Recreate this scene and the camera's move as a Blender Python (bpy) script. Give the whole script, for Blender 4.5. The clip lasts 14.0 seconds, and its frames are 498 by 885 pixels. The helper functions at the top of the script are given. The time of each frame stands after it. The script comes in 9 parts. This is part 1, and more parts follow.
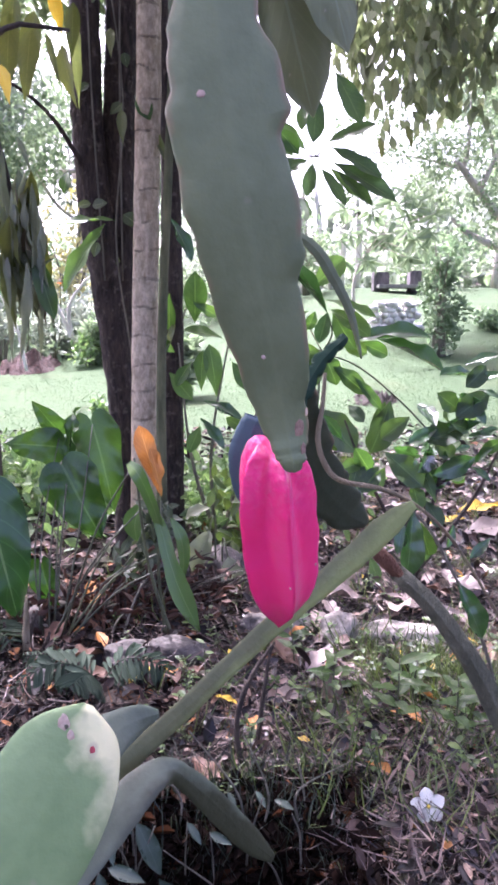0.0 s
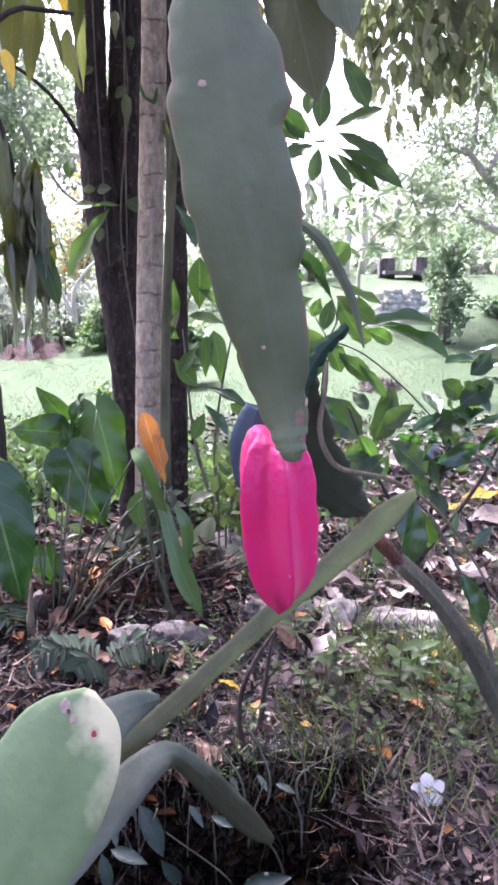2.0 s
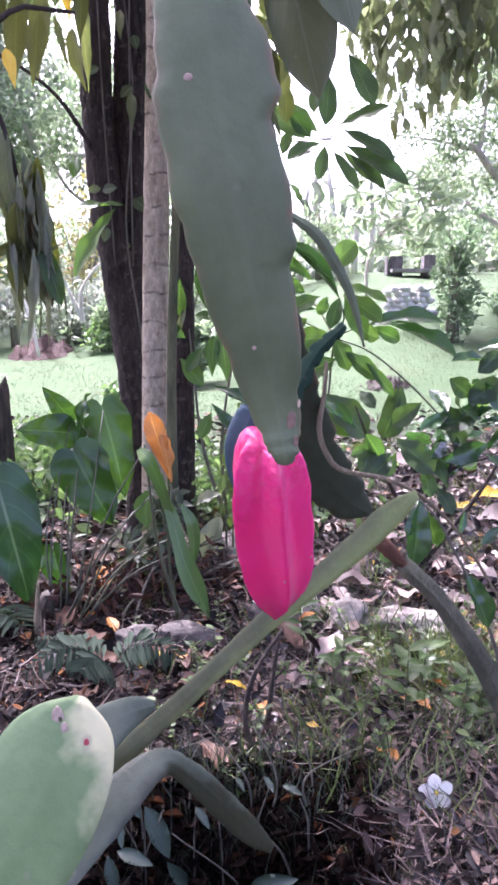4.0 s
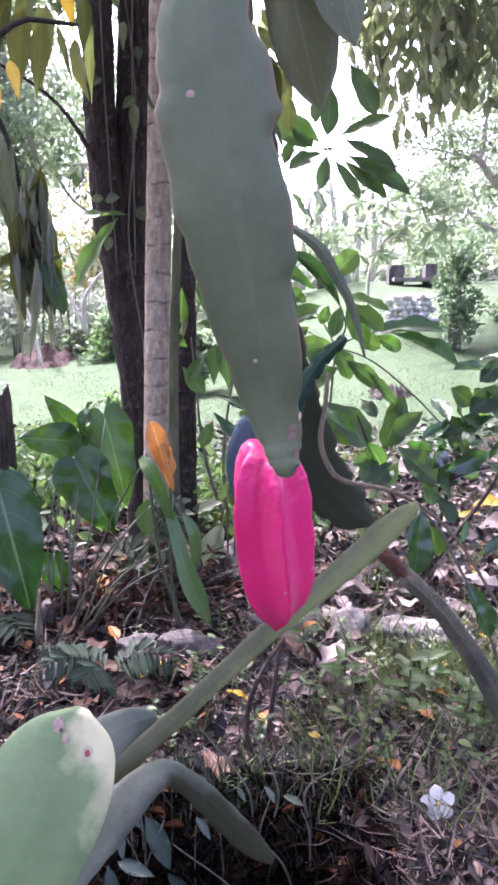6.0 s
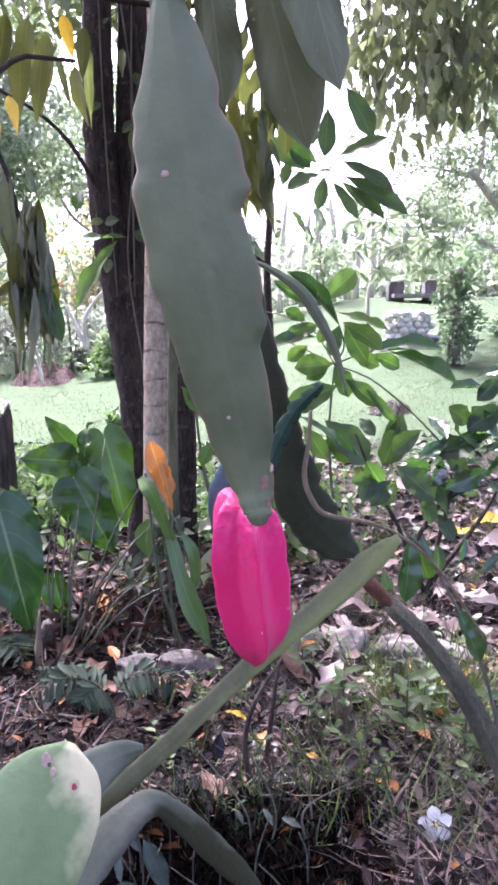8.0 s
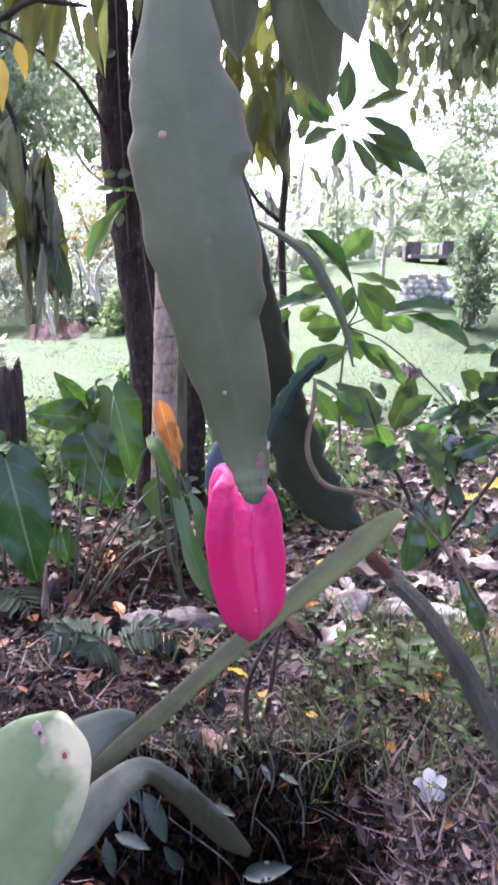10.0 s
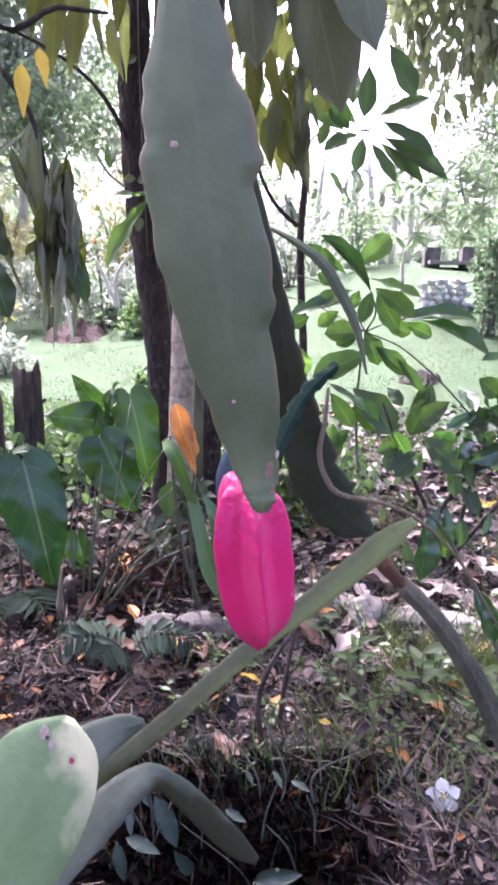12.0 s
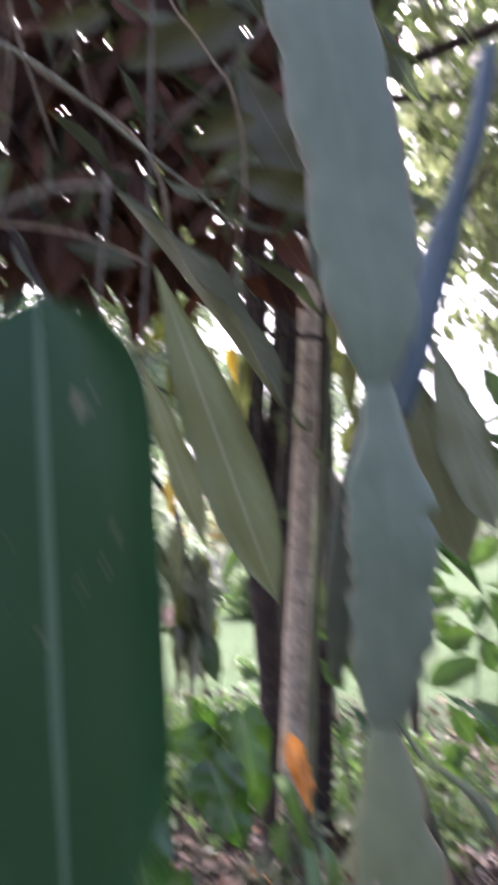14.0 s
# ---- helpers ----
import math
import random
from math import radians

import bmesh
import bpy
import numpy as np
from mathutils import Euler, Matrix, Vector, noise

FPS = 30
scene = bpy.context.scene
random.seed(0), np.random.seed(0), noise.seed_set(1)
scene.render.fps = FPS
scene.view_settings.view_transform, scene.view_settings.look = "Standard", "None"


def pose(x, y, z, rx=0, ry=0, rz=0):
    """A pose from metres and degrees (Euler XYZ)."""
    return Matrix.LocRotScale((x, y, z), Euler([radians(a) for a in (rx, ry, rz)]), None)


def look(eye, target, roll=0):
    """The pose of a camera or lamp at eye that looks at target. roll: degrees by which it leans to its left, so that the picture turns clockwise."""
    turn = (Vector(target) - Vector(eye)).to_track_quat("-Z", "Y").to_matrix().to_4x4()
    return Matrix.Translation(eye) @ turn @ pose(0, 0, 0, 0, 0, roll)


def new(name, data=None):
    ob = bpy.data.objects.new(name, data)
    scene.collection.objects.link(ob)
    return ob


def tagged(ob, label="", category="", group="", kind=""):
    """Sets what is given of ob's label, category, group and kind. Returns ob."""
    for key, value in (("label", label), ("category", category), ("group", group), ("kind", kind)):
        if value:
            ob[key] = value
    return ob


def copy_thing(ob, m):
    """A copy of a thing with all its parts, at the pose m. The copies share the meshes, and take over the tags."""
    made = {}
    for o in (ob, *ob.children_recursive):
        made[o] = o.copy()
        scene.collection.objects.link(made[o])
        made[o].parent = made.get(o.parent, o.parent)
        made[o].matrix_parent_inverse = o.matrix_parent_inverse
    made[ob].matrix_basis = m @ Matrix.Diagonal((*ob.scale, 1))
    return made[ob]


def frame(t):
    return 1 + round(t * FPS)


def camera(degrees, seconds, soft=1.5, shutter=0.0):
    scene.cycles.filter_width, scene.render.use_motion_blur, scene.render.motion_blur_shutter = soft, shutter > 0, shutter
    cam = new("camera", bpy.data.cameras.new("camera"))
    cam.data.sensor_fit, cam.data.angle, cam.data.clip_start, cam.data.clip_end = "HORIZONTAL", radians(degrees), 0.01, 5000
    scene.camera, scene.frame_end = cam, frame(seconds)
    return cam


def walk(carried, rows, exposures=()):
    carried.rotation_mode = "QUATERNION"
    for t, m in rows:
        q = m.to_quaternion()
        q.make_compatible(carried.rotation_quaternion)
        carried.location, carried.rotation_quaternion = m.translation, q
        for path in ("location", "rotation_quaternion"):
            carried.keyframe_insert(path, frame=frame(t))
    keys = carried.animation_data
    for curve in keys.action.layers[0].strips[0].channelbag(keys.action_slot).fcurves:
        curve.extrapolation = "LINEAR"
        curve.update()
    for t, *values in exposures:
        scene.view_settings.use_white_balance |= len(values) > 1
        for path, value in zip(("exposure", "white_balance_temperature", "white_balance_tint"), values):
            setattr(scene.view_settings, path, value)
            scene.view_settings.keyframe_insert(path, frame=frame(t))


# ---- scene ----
cam = camera(36.20, 14.0, soft=3.0, shutter=0.9)
# seconds, x, y, z, yaw, pitch, roll
PATH = [
    (0, 0.0000, 0.0000, 0.8614, 0.00, -11.00, -0.00),
    (0.5, -0.0008, -0.0034, 0.8638, 0.49, -10.89, 0.27),
    (1, -0.0019, 0.0000, 0.8604, 0.54, -11.30, 0.41),
    (1.5, 0.0002, -0.0015, 0.8610, 0.06, -11.60, 0.22),
    (2, 0.0012, -0.0014, 0.8626, 0.33, -12.02, 0.20),
    (2.5, -0.0001, -0.0013, 0.8648, 0.51, -11.81, 0.26),
    (3, 0.0030, 0.0029, 0.8612, 0.75, -12.19, -0.10),
    (5.5, 0.0067, 0.0045, 0.8650, 1.17, -11.65, -0.05),
    (6, 0.0061, 0.0032, 0.8639, 1.11, -11.48, -0.12),
    (6.5, 0.0090, 0.0057, 0.8625, 1.03, -11.45, -0.16),
    (7, 0.0134, -0.0017, 0.8701, 0.62, -10.75, -0.29),
    (7.5, 0.0138, -0.0077, 0.8745, 1.07, -10.20, -0.64),
    (10, 0.0180, 0.0005, 0.8801, 2.00, -13.41, 0.89),
    (10.5, 0.0183, 0.0026, 0.8780, 2.12, -14.40, 0.98),
    (11, 0.0182, 0.0009, 0.8809, 2.15, -13.79, 1.69),
    (11.5, 0.0188, -0.0008, 0.8816, 2.70, -13.46, 1.33),
    (12, 0.0203, 0.0009, 0.8814, 3.32, -13.11, 1.25),
    (12.5, 0.0206, -0.0020, 0.8870, 4.18, -10.76, -0.09),
    (13, 0.0179, -0.0097, 0.9036, 4.34, -7.18, -0.35),
    (13.2, 0.0125, -0.0030, 0.9214, 5.60, -5.08, -0.05),
    (13.5, 0.0075, -0.0244, 0.9563, 7.11, -0.69, -0.21),
    (13.8, -0.0012, -0.0338, 0.9945, 8.10, 3.81, 0.57),
    (14, -0.0052, -0.0433, 1.0164, 11.15, 6.77, 0.65),
]
walk(cam, [(t, pose(x, y, z, 90 + pitch, 0, yaw) @ pose(0, 0, 0, 0, 0, roll)) for t, x, y, z, yaw, pitch, roll in PATH],
     exposures=[(0.0, 2.94, 5650, 36), (12.8, 2.93, 5650, 36), (13.5, 2.76, 5800, 33), (14.0, 2.78, 6000, 29)])

# ---- world and sun ----
SUN_ELEVATION, SUN_TURN = radians(56), radians(-28)   # ahead, a little to the left
world = bpy.data.worlds.new("world")
scene.world = world
world.use_nodes = True
wn = world.node_tree
sky = wn.nodes.new("ShaderNodeTexSky")
sky.sky_type, sky.sun_disc = "NISHITA", False
sky.sun_elevation, sky.sun_rotation = SUN_ELEVATION, SUN_TURN
sky.dust_density, sky.air_density, sky.ozone_density = 8.0, 0.4, 0.2
wn.nodes["Background"].inputs[1].default_value = 0.17
wn.links.new(sky.outputs[0], wn.nodes["Background"].inputs[0])
sun_dir = Vector((math.sin(SUN_TURN) * math.cos(SUN_ELEVATION), math.cos(SUN_TURN) * math.cos(SUN_ELEVATION), math.sin(SUN_ELEVATION)))
sun = new("sun", bpy.data.lights.new("sun", "SUN"))
sun.data.energy, sun.data.angle, sun.data.color = 2.9, radians(1.2), (1.0, 0.96, 0.91)
sun.matrix_world = look(sun_dir * 40, (0, 0, 0))

# ---- materials ----
class Nodes:
    """A short way to write node materials."""

    def __init__(self, name):
        self.mat = bpy.data.materials.new(name)
        self.mat.use_nodes = True
        self.tree = self.mat.node_tree
        self.bsdf = self.tree.nodes["Principled BSDF"]
        self.out = self.tree.nodes["Material Output"]

    def add(self, kind, links=None, **values):
        node = self.tree.nodes.new("ShaderNode" + kind)
        for key, value in values.items():
            if key.startswith("_"):
                node.inputs[key[1:].replace("_", " ")].default_value = value
            elif key == "op":
                node.operation = value
            elif key == "blend":
                node.blend_type = value
            elif key == "data":
                node.data_type = value
        for key, source in (links or {}).items():
            self.link(source, node.inputs[key])
        return node

    def link(self, a, b):
        self.tree.links.new(a, b)

    def coords(self, which="Object", scale=(1, 1, 1)):
        tc = self.add("TexCoord")
        mp = self.add("Mapping", {"Vector": tc.outputs[which]})
        mp.inputs["Scale"].default_value = scale
        return mp.outputs[0]

    def noise(self, vec, scale, detail=4, rough=0.6):
        return self.add("TexNoise", {"Vector": vec}, _Scale=scale, _Detail=detail, _Roughness=rough).outputs[0]

    def ramp(self, fac, *stops):
        r = self.add("ValToRGB", {"Fac": fac})
        els = r.color_ramp.elements
        while len(els) < len(stops):
            els.new(0.5)
        for e, (p, c) in zip(els, stops):
            e.position, e.color = p, (*c, 1) if len(c) == 3 else c
        return r.outputs[0]

    def mix(self, fac, a, b, blend="MIX"):
        m = self.add("MixRGB", blend=blend)
        for key, v in (("Fac", fac), ("Color1", a), ("Color2", b)):
            if isinstance(v, (tuple, list)):
                m.inputs[key].default_value = (*v, 1)
            elif isinstance(v, (int, float)):
                m.inputs[key].default_value = v
            else:
                self.link(v, m.inputs[key])
        return m.outputs[0]

    def math(self, op, a, b=0.0):
        m = self.add("Math", op=op)
        for n, v in enumerate((a, b)):
            if isinstance(v, (int, float)):
                m.inputs[n].default_value = v
            else:
                self.link(v, m.inputs[n])
        return m.outputs[0]

    def bump(self, height, strength=0.3, distance=0.01):
        b = self.add("Bump", {"Height": height}, _Strength=strength, _Distance=distance)
        self.link(b.outputs[0], self.bsdf.inputs["Normal"])
        return b.outputs[0]

    def base(self, colour):
        self.link(colour, self.bsdf.inputs["Base Color"])

    def thin(self, colour, amount):
        """Lets light through a thin leaf."""
        t = self.add("BsdfTranslucent", {"Color": colour})
        m = self.add("MixShader", {1: self.bsdf.outputs[0], 2: t.outputs[0]}, _Fac=amount)
        self.link(m.outputs[0], self.out.inputs[0])


def leaf_material(name, dark, light, rough=0.42, thin=0.35, veins=0.0, glow=(1.5, 1.7, 0.55), per="island", spots=0.0, rib=None, old=None, ribmix=None, shine=0.45, pairs=10, spot_size=45.0, low=0.12, relief=0.0):
    n = Nodes(name)
    if per == "island":
        rnd = n.add("NewGeometry").outputs["Random Per Island"]
    else:
        rnd = n.add("ObjectInfo").outputs["Random"]
    vec = n.coords("Object")
    blotch = n.noise(vec, 9.0 if per == "island" else 30.0, 3)
    f = n.math("ADD", n.math("MULTIPLY", rnd, 0.65), n.math("MULTIPLY", blotch, 0.35))
    col = n.ramp(f, (low, dark), (0.88, light))
    if old:
        col = n.mix(n.ramp(rnd, (0.95, (0, 0, 0)), (0.97, (1, 1, 1))), col, old)
    uv = n.add("TexCoord").outputs["UV"]
    xyz = n.add("SeparateXYZ", {0: uv})
    side = n.math("ABSOLUTE", n.math("SUBTRACT", xyz.outputs[0], 0.5))
    if veins:
        wave = n.math("SINE", n.math("ADD", n.math("MULTIPLY", xyz.outputs[1], 6.28 * pairs), n.math("MULTIPLY", side, -3.4 * pairs)))
        line = n.math("MULTIPLY", n.math("GREATER_THAN", wave, 1 - 0.14 * min(1, pairs / 10) ** 2), veins * 0.5)
        col = n.mix(line, col, tuple(min(1, c * 1.7 + 0.03) for c in light))
        mid = n.math("MULTIPLY", n.math("LESS_THAN", side, 0.022), min(1.0, veins * 1.3) if ribmix is None else ribmix)
        col = n.mix(mid, col, rib or tuple(min(1, c * 2.0 + 0.06) for c in light))
        n.bump(n.math("ADD", wave, n.math("MULTIPLY", n.noise(vec, 60), 2.0)), min(0.2, 0.4 * veins), 0.004)
    if relief:
        n.bump(n.noise(vec, 2.4 if per == "object" else 16.0, 1), relief, 0.10)
    if spots:
        sp = n.ramp(n.noise(vec, spot_size, 3), (0.66, (0, 0, 0)), (0.72, (1, 1, 1)))
        col = n.mix(n.math("MULTIPLY", sp, spots), col, (0.32, 0.27, 0.20))
    n.base(col)
    n.bsdf.inputs["Roughness"].default_value = rough
    n.bsdf.inputs["Specular IOR Level"].default_value = shine
    if thin:
        n.thin(n.mix(1.0, col, glow, "MULTIPLY"), thin)
    return n.mat


def bark_material(name, dark, light, stretch=(1, 1, 0.18), scale=26.0, lichen=None, rings=0.0, rough=0.9):
    n = Nodes(name)
    vec = n.coords("Object", stretch)
    grain = n.noise(vec, scale, 8, 0.7)
    big = n.noise(n.coords("Object"), 5.0, 4)
    col = n.ramp(n.math("ADD", n.math("MULTIPLY", grain, 0.7), n.math("MULTIPLY", big, 0.3)), (0.40, dark), (0.62, light))
    height = grain
    if lichen:
        li = n.ramp(n.noise(n.coords("Object"), 42.0, 5), (0.57, (0, 0, 0)), (0.68, (1, 1, 1)))
        col = n.mix(n.math("MULTIPLY", li, 0.6), col, lichen)
    if rings:
        xyz = n.add("SeparateXYZ", {0: n.coords("Object")})
        wob = n.math("ADD", xyz.outputs[2], n.math("MULTIPLY", n.noise(n.coords("Object"), 12.0), 0.05))
        saw = n.math("FRACT", n.math("MULTIPLY", wob, 13.0))
        ring = n.math("MULTIPLY", n.math("LESS_THAN", saw, 0.09), n.ramp(n.noise(n.coords("Object"), 25.0), (0.42, (0, 0, 0)), (0.6, (1, 1, 1))))
        col = n.mix(n.math("MULTIPLY", ring, rings), col, (0.05, 0.04, 0.035))
        height = n.math("SUBTRACT", grain, ring)
    n.base(col)
    n.bsdf.inputs["Roughness"].default_value = rough
    n.bump(n.math("ADD", height, n.math("MULTIPLY", big, 0.6)), 0.9, 0.02)
    return n.mat


def cactus_material(name, dark, light, edge=None, tip=None, shine=0.38, fade=(0.60, 0.73)):
    """Waxy flat stem: a paler midrib, dull bloom, scars and a corky margin."""
    n = Nodes(name)
    vec = n.coords("Object")
    f = n.math("ADD", n.math("MULTIPLY", n.noise(vec, 14.0, 4), 0.6), n.math("MULTIPLY", n.noise(vec, 90.0, 3), 0.4))
    col = n.ramp(f, (0.34, dark), (0.64, light))
    uv = n.add("TexCoord").outputs["UV"]
    xyz = n.add("SeparateXYZ", {0: uv})
    side = n.math("ABSOLUTE", n.math("SUBTRACT", xyz.outputs[0], 0.5))
    mid = n.ramp(side, (0.0, (1, 1, 1)), (0.07, (0, 0, 0)))
    col = n.mix(n.math("MULTIPLY", mid, 0.07), col, tuple(min(1, c * 1.5 + 0.02) for c in light))
    if tip:
        t = n.math("MULTIPLY", n.math("ADD", n.math("ADD", n.math("MULTIPLY", xyz.outputs[1], 0.9), n.math("MULTIPLY", xyz.outputs[0], 0.5)), n.math("MULTIPLY", n.noise(vec, 60.0, 3), 0.45)), 0.55)
        t = n.ramp(t, (fade[0], (0, 0, 0)), (fade[1], (1, 1, 1)))
        col = n.mix(t, col, tip)
    if edge:
        rim = n.ramp(n.math("ADD", side, n.math("MULTIPLY", n.noise(vec, 120.0), 0.05)), (0.455, (0, 0, 0)), (0.505, (1, 1, 1)))
        patch = n.ramp(n.noise(vec, 55.0, 3), (0.45, (0, 0, 0)), (0.62, (1, 1, 1)))
        col = n.mix(n.math("MULTIPLY", n.math("MULTIPLY", rim, patch), 0.85), col, edge)
    dust = n.ramp(n.noise(vec, 38.0, 5), (0.5, (0, 0, 0)), (0.75, (1, 1, 1)))
    col = n.mix(n.math("MULTIPLY", dust, 0.22), col, tuple(min(1, c * 1.5 + 0.05) for c in light))
    scar = n.ramp(n.noise(vec, 75.0, 1), (0.74, (0, 0, 0)), (0.79, (1, 1, 1)))
    col = n.mix(n.math("MULTIPLY", scar, 0.45), col, (0.30, 0.26, 0.20))
    n.base(col)
    n.bsdf.inputs["Roughness"].default_value = 0.48
    n.bsdf.inputs["Specular IOR Level"].default_value = shine
    n.bump(n.noise(vec, 220.0, 3), 0.2, 0.002)
    n.thin(n.mix(1.0, col, (1.2, 1.4, 0.7), "MULTIPLY"), 0.10)
    return n.mat


def plain_material(name, a, b, scale=30.0, rough=0.8, bump=0.4, detail=6, depth=0.01):
    n = Nodes(name)
    vec = n.coords("Object")
    f = n.noise(vec, scale, detail)
    n.base(n.ramp(f, (0.3, a), (0.7, b)))
    n.bsdf.inputs["Roughness"].default_value = rough
    n.bump(f, bump, depth)
    return n.mat


M_STEM = cactus_material("cactus_stem", (0.105, 0.135, 0.066), (0.155, 0.192, 0.10), edge=(0.22, 0.15, 0.09))
M_STEM_BLUE = cactus_material("cactus_stem_bluish", (0.128, 0.185, 0.128), (0.185, 0.25, 0.178), edge=(0.20, 0.17, 0.12))
# dark copy of the stem: the rear joints' shade is in its colour
M_STEM_SHADED = cactus_material("cactus_stem_shaded", (0.026, 0.042, 0.022), (0.055, 0.076, 0.046), edge=(0.24, 0.15, 0.09), shine=0.7)
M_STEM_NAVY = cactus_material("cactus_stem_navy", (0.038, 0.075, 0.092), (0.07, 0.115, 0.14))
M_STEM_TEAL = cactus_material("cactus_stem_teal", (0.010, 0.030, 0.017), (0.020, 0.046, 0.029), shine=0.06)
M_STEM_DUSK = cactus_material("cactus_stem_dusk", (0.085, 0.108, 0.062), (0.135, 0.165, 0.10), edge=(0.16, 0.12, 0.08), shine=0.1)
M_STEM_MID = cactus_material("cactus_stem_mid", (0.062, 0.086, 0.058), (0.105, 0.132, 0.09))
M_STEM_GREY = cactus_material("cactus_stem_grey", (0.082, 0.092, 0.042), (0.128, 0.138, 0.066), tip=(0.21, 0.25, 0.09), shine=0.28, fade=(0.48, 0.68))
M_STEM_PALE = cactus_material("cactus_stem_pale", (0.125, 0.205, 0.08), (0.205, 0.30, 0.13), tip=(0.70, 0.69, 0.40), fade=(0.645, 0.745))
# dark tip colour stands for the down-bent half turned from the light
M_STEM_SLATE = cactus_material("cactus_stem_slate", (0.072, 0.092, 0.058), (0.115, 0.14, 0.095), tip=(0.030, 0.036, 0.016), shine=0.5, fade=(0.47, 0.57))
M_CORK = bark_material("cactus_cork", (0.075, 0.082, 0.05), (0.19, 0.185, 0.12), scale=60.0, stretch=(1, 1, 0.5))
M_STALK = plain_material("fruit_stalk", (0.10, 0.13, 0.062), (0.19, 0.19, 0.11), 260.0, 0.6, 0.3, 4, 0.002)
M_RUST = bark_material("rusty_stem", (0.10, 0.04, 0.02), (0.24, 0.11, 0.06), scale=90.0, stretch=(1, 1, 0.6))
M_TWIG_TAN = bark_material("tan_twig", (0.16, 0.13, 0.075), (0.34, 0.285, 0.18), scale=80.0)
M_TWIG_DARK = bark_material("dark_twig", (0.02, 0.015, 0.010), (0.075, 0.056, 0.040), scale=70.0)
M_TWIG_GREY = bark_material("grey_twig", (0.095, 0.09, 0.065), (0.23, 0.215, 0.16), scale=60.0)
M_TWIG_WHITE = bark_material("bleached_twig", (0.45, 0.42, 0.37), (0.75, 0.72, 0.66), scale=40.0)
M_PETIOLE_DARK = plain_material("dark_petiole", (0.02, 0.028, 0.012), (0.06, 0.062, 0.028), 50.0, 0.5, 0.1)
M_PETIOLE = plain_material("petiole", (0.04, 0.048, 0.022), (0.10, 0.11, 0.05), 50.0, 0.55, 0.1)
M_BARK_DARK = bark_material("dark_bark", (0.006, 0.004, 0.003), (0.068, 0.048, 0.034), stretch=(1, 1, 0.22), scale=95.0, lichen=(0.16, 0.13, 0.105))
M_BARK_PALE = bark_material("pale_bark", (0.34, 0.275, 0.18), (0.74, 0.64, 0.46), stretch=(1, 1, 0.5), scale=70.0, rings=0.6, lichen=(0.40, 0.34, 0.25))
M_BARK_STUMP = bark_material("stump_bark", (0.022, 0.017, 0.013), (0.12, 0.095, 0.07), stretch=(1, 1, 0.2), scale=30.0)
M_BARK_GREEN = bark_material("green_bark", (0.045, 0.06, 0.025), (0.17, 0.17, 0.085), scale=30.0)
M_BARK_FAR = bark_material("grey_bark", (0.28, 0.25, 0.21), (0.58, 0.53, 0.47), scale=9.0)
M_STONE = plain_material("stone", (0.03, 0.027, 0.023), (0.15, 0.13, 0.11), 34.0, 0.9, 0.9)
M_FIELD_STONE = plain_material("field_stone", (0.48, 0.47, 0.45), (0.82, 0.80, 0.77), 18.0, 0.9, 0.6)
M_STONE_PALE = plain_material("pale_stone", (0.11, 0.095, 0.075), (0.42, 0.38, 0.32), 30.0, 0.9, 0.9)
M_PETAL = leaf_material("white_petal", (0.80, 0.79, 0.70), (0.88, 0.87, 0.78), 0.6, 0.25, 0.0, (1, 1, 1))
M_YOLK = plain_material("flower_eye", (0.6, 0.42, 0.05), (0.75, 0.6, 0.12), 80.0)
M_ORANGE_FLOWER = leaf_material("orange_petal", (0.75, 0.13, 0.02), (0.85, 0.25, 0.03), 0.6, 0.3, 0.0, (1, 1, 1))

M_LEAF_CANOPY = leaf_material("canopy_leaf", (0.04, 0.06, 0.03), (0.11, 0.13, 0.075), 0.5, 0.24, 0.3, (1.3, 1.45, 0.8))
M_LEAF_GREY = leaf_material("grey_canopy_leaf", (0.13, 0.15, 0.10), (0.28, 0.295, 0.21), 0.45, 0.45, 0.1, (1.25, 1.4, 0.85))
M_LEAF_SHRUB = leaf_material("shrub_leaf", (0.035, 0.075, 0.022), (0.095, 0.155, 0.045), 0.4, 0.45, 0.12, (1.45, 1.75, 0.7), per="object", pairs=7, ribmix=0.3)
M_LEAF_DULL = leaf_material("dull_shrub_leaf", (0.022, 0.045, 0.016), (0.055, 0.088, 0.032), 0.45, 0.25, 0.1, (1.4, 1.7, 0.7), per="object", pairs=7, ribmix=0.25)
M_LEAF_STAR = leaf_material("star_leaf", (0.032, 0.062, 0.024), (0.075, 0.118, 0.046), 0.4, 0.28, 0.15, (1.4, 1.6, 0.9), per="object", rib=(0.2, 0.25, 0.13), pairs=8)
M_LEAF_BROWNISH = leaf_material("brownish_limp_leaf", (0.06, 0.048, 0.026), (0.13, 0.105, 0.06), 0.55, 0.2, 0.1, (1.1, 1.1, 0.7), per="object")
M_LEAF_LIMP = leaf_material("limp_leaf", (0.15, 0.175, 0.11), (0.29, 0.31, 0.22), 0.55, 0.3, 0.06, (1.2, 1.3, 0.8), per="object")
M_LEAF_GLOSS = leaf_material("glossy_dark_leaf", (0.016, 0.045, 0.018), (0.04, 0.09, 0.032), 0.22, 0.3, 0.1, (1.6, 2.0, 0.7), per="object", ribmix=0.2, shine=0.9, relief=0.15)
M_LEAF_LILY = leaf_material("heart_leaf", (0.026, 0.066, 0.014), (0.066, 0.12, 0.03), 0.24, 0.28, 0.06, (1.5, 1.8, 0.7), per="object", pairs=5, ribmix=0.2, shine=0.5, relief=0.35)
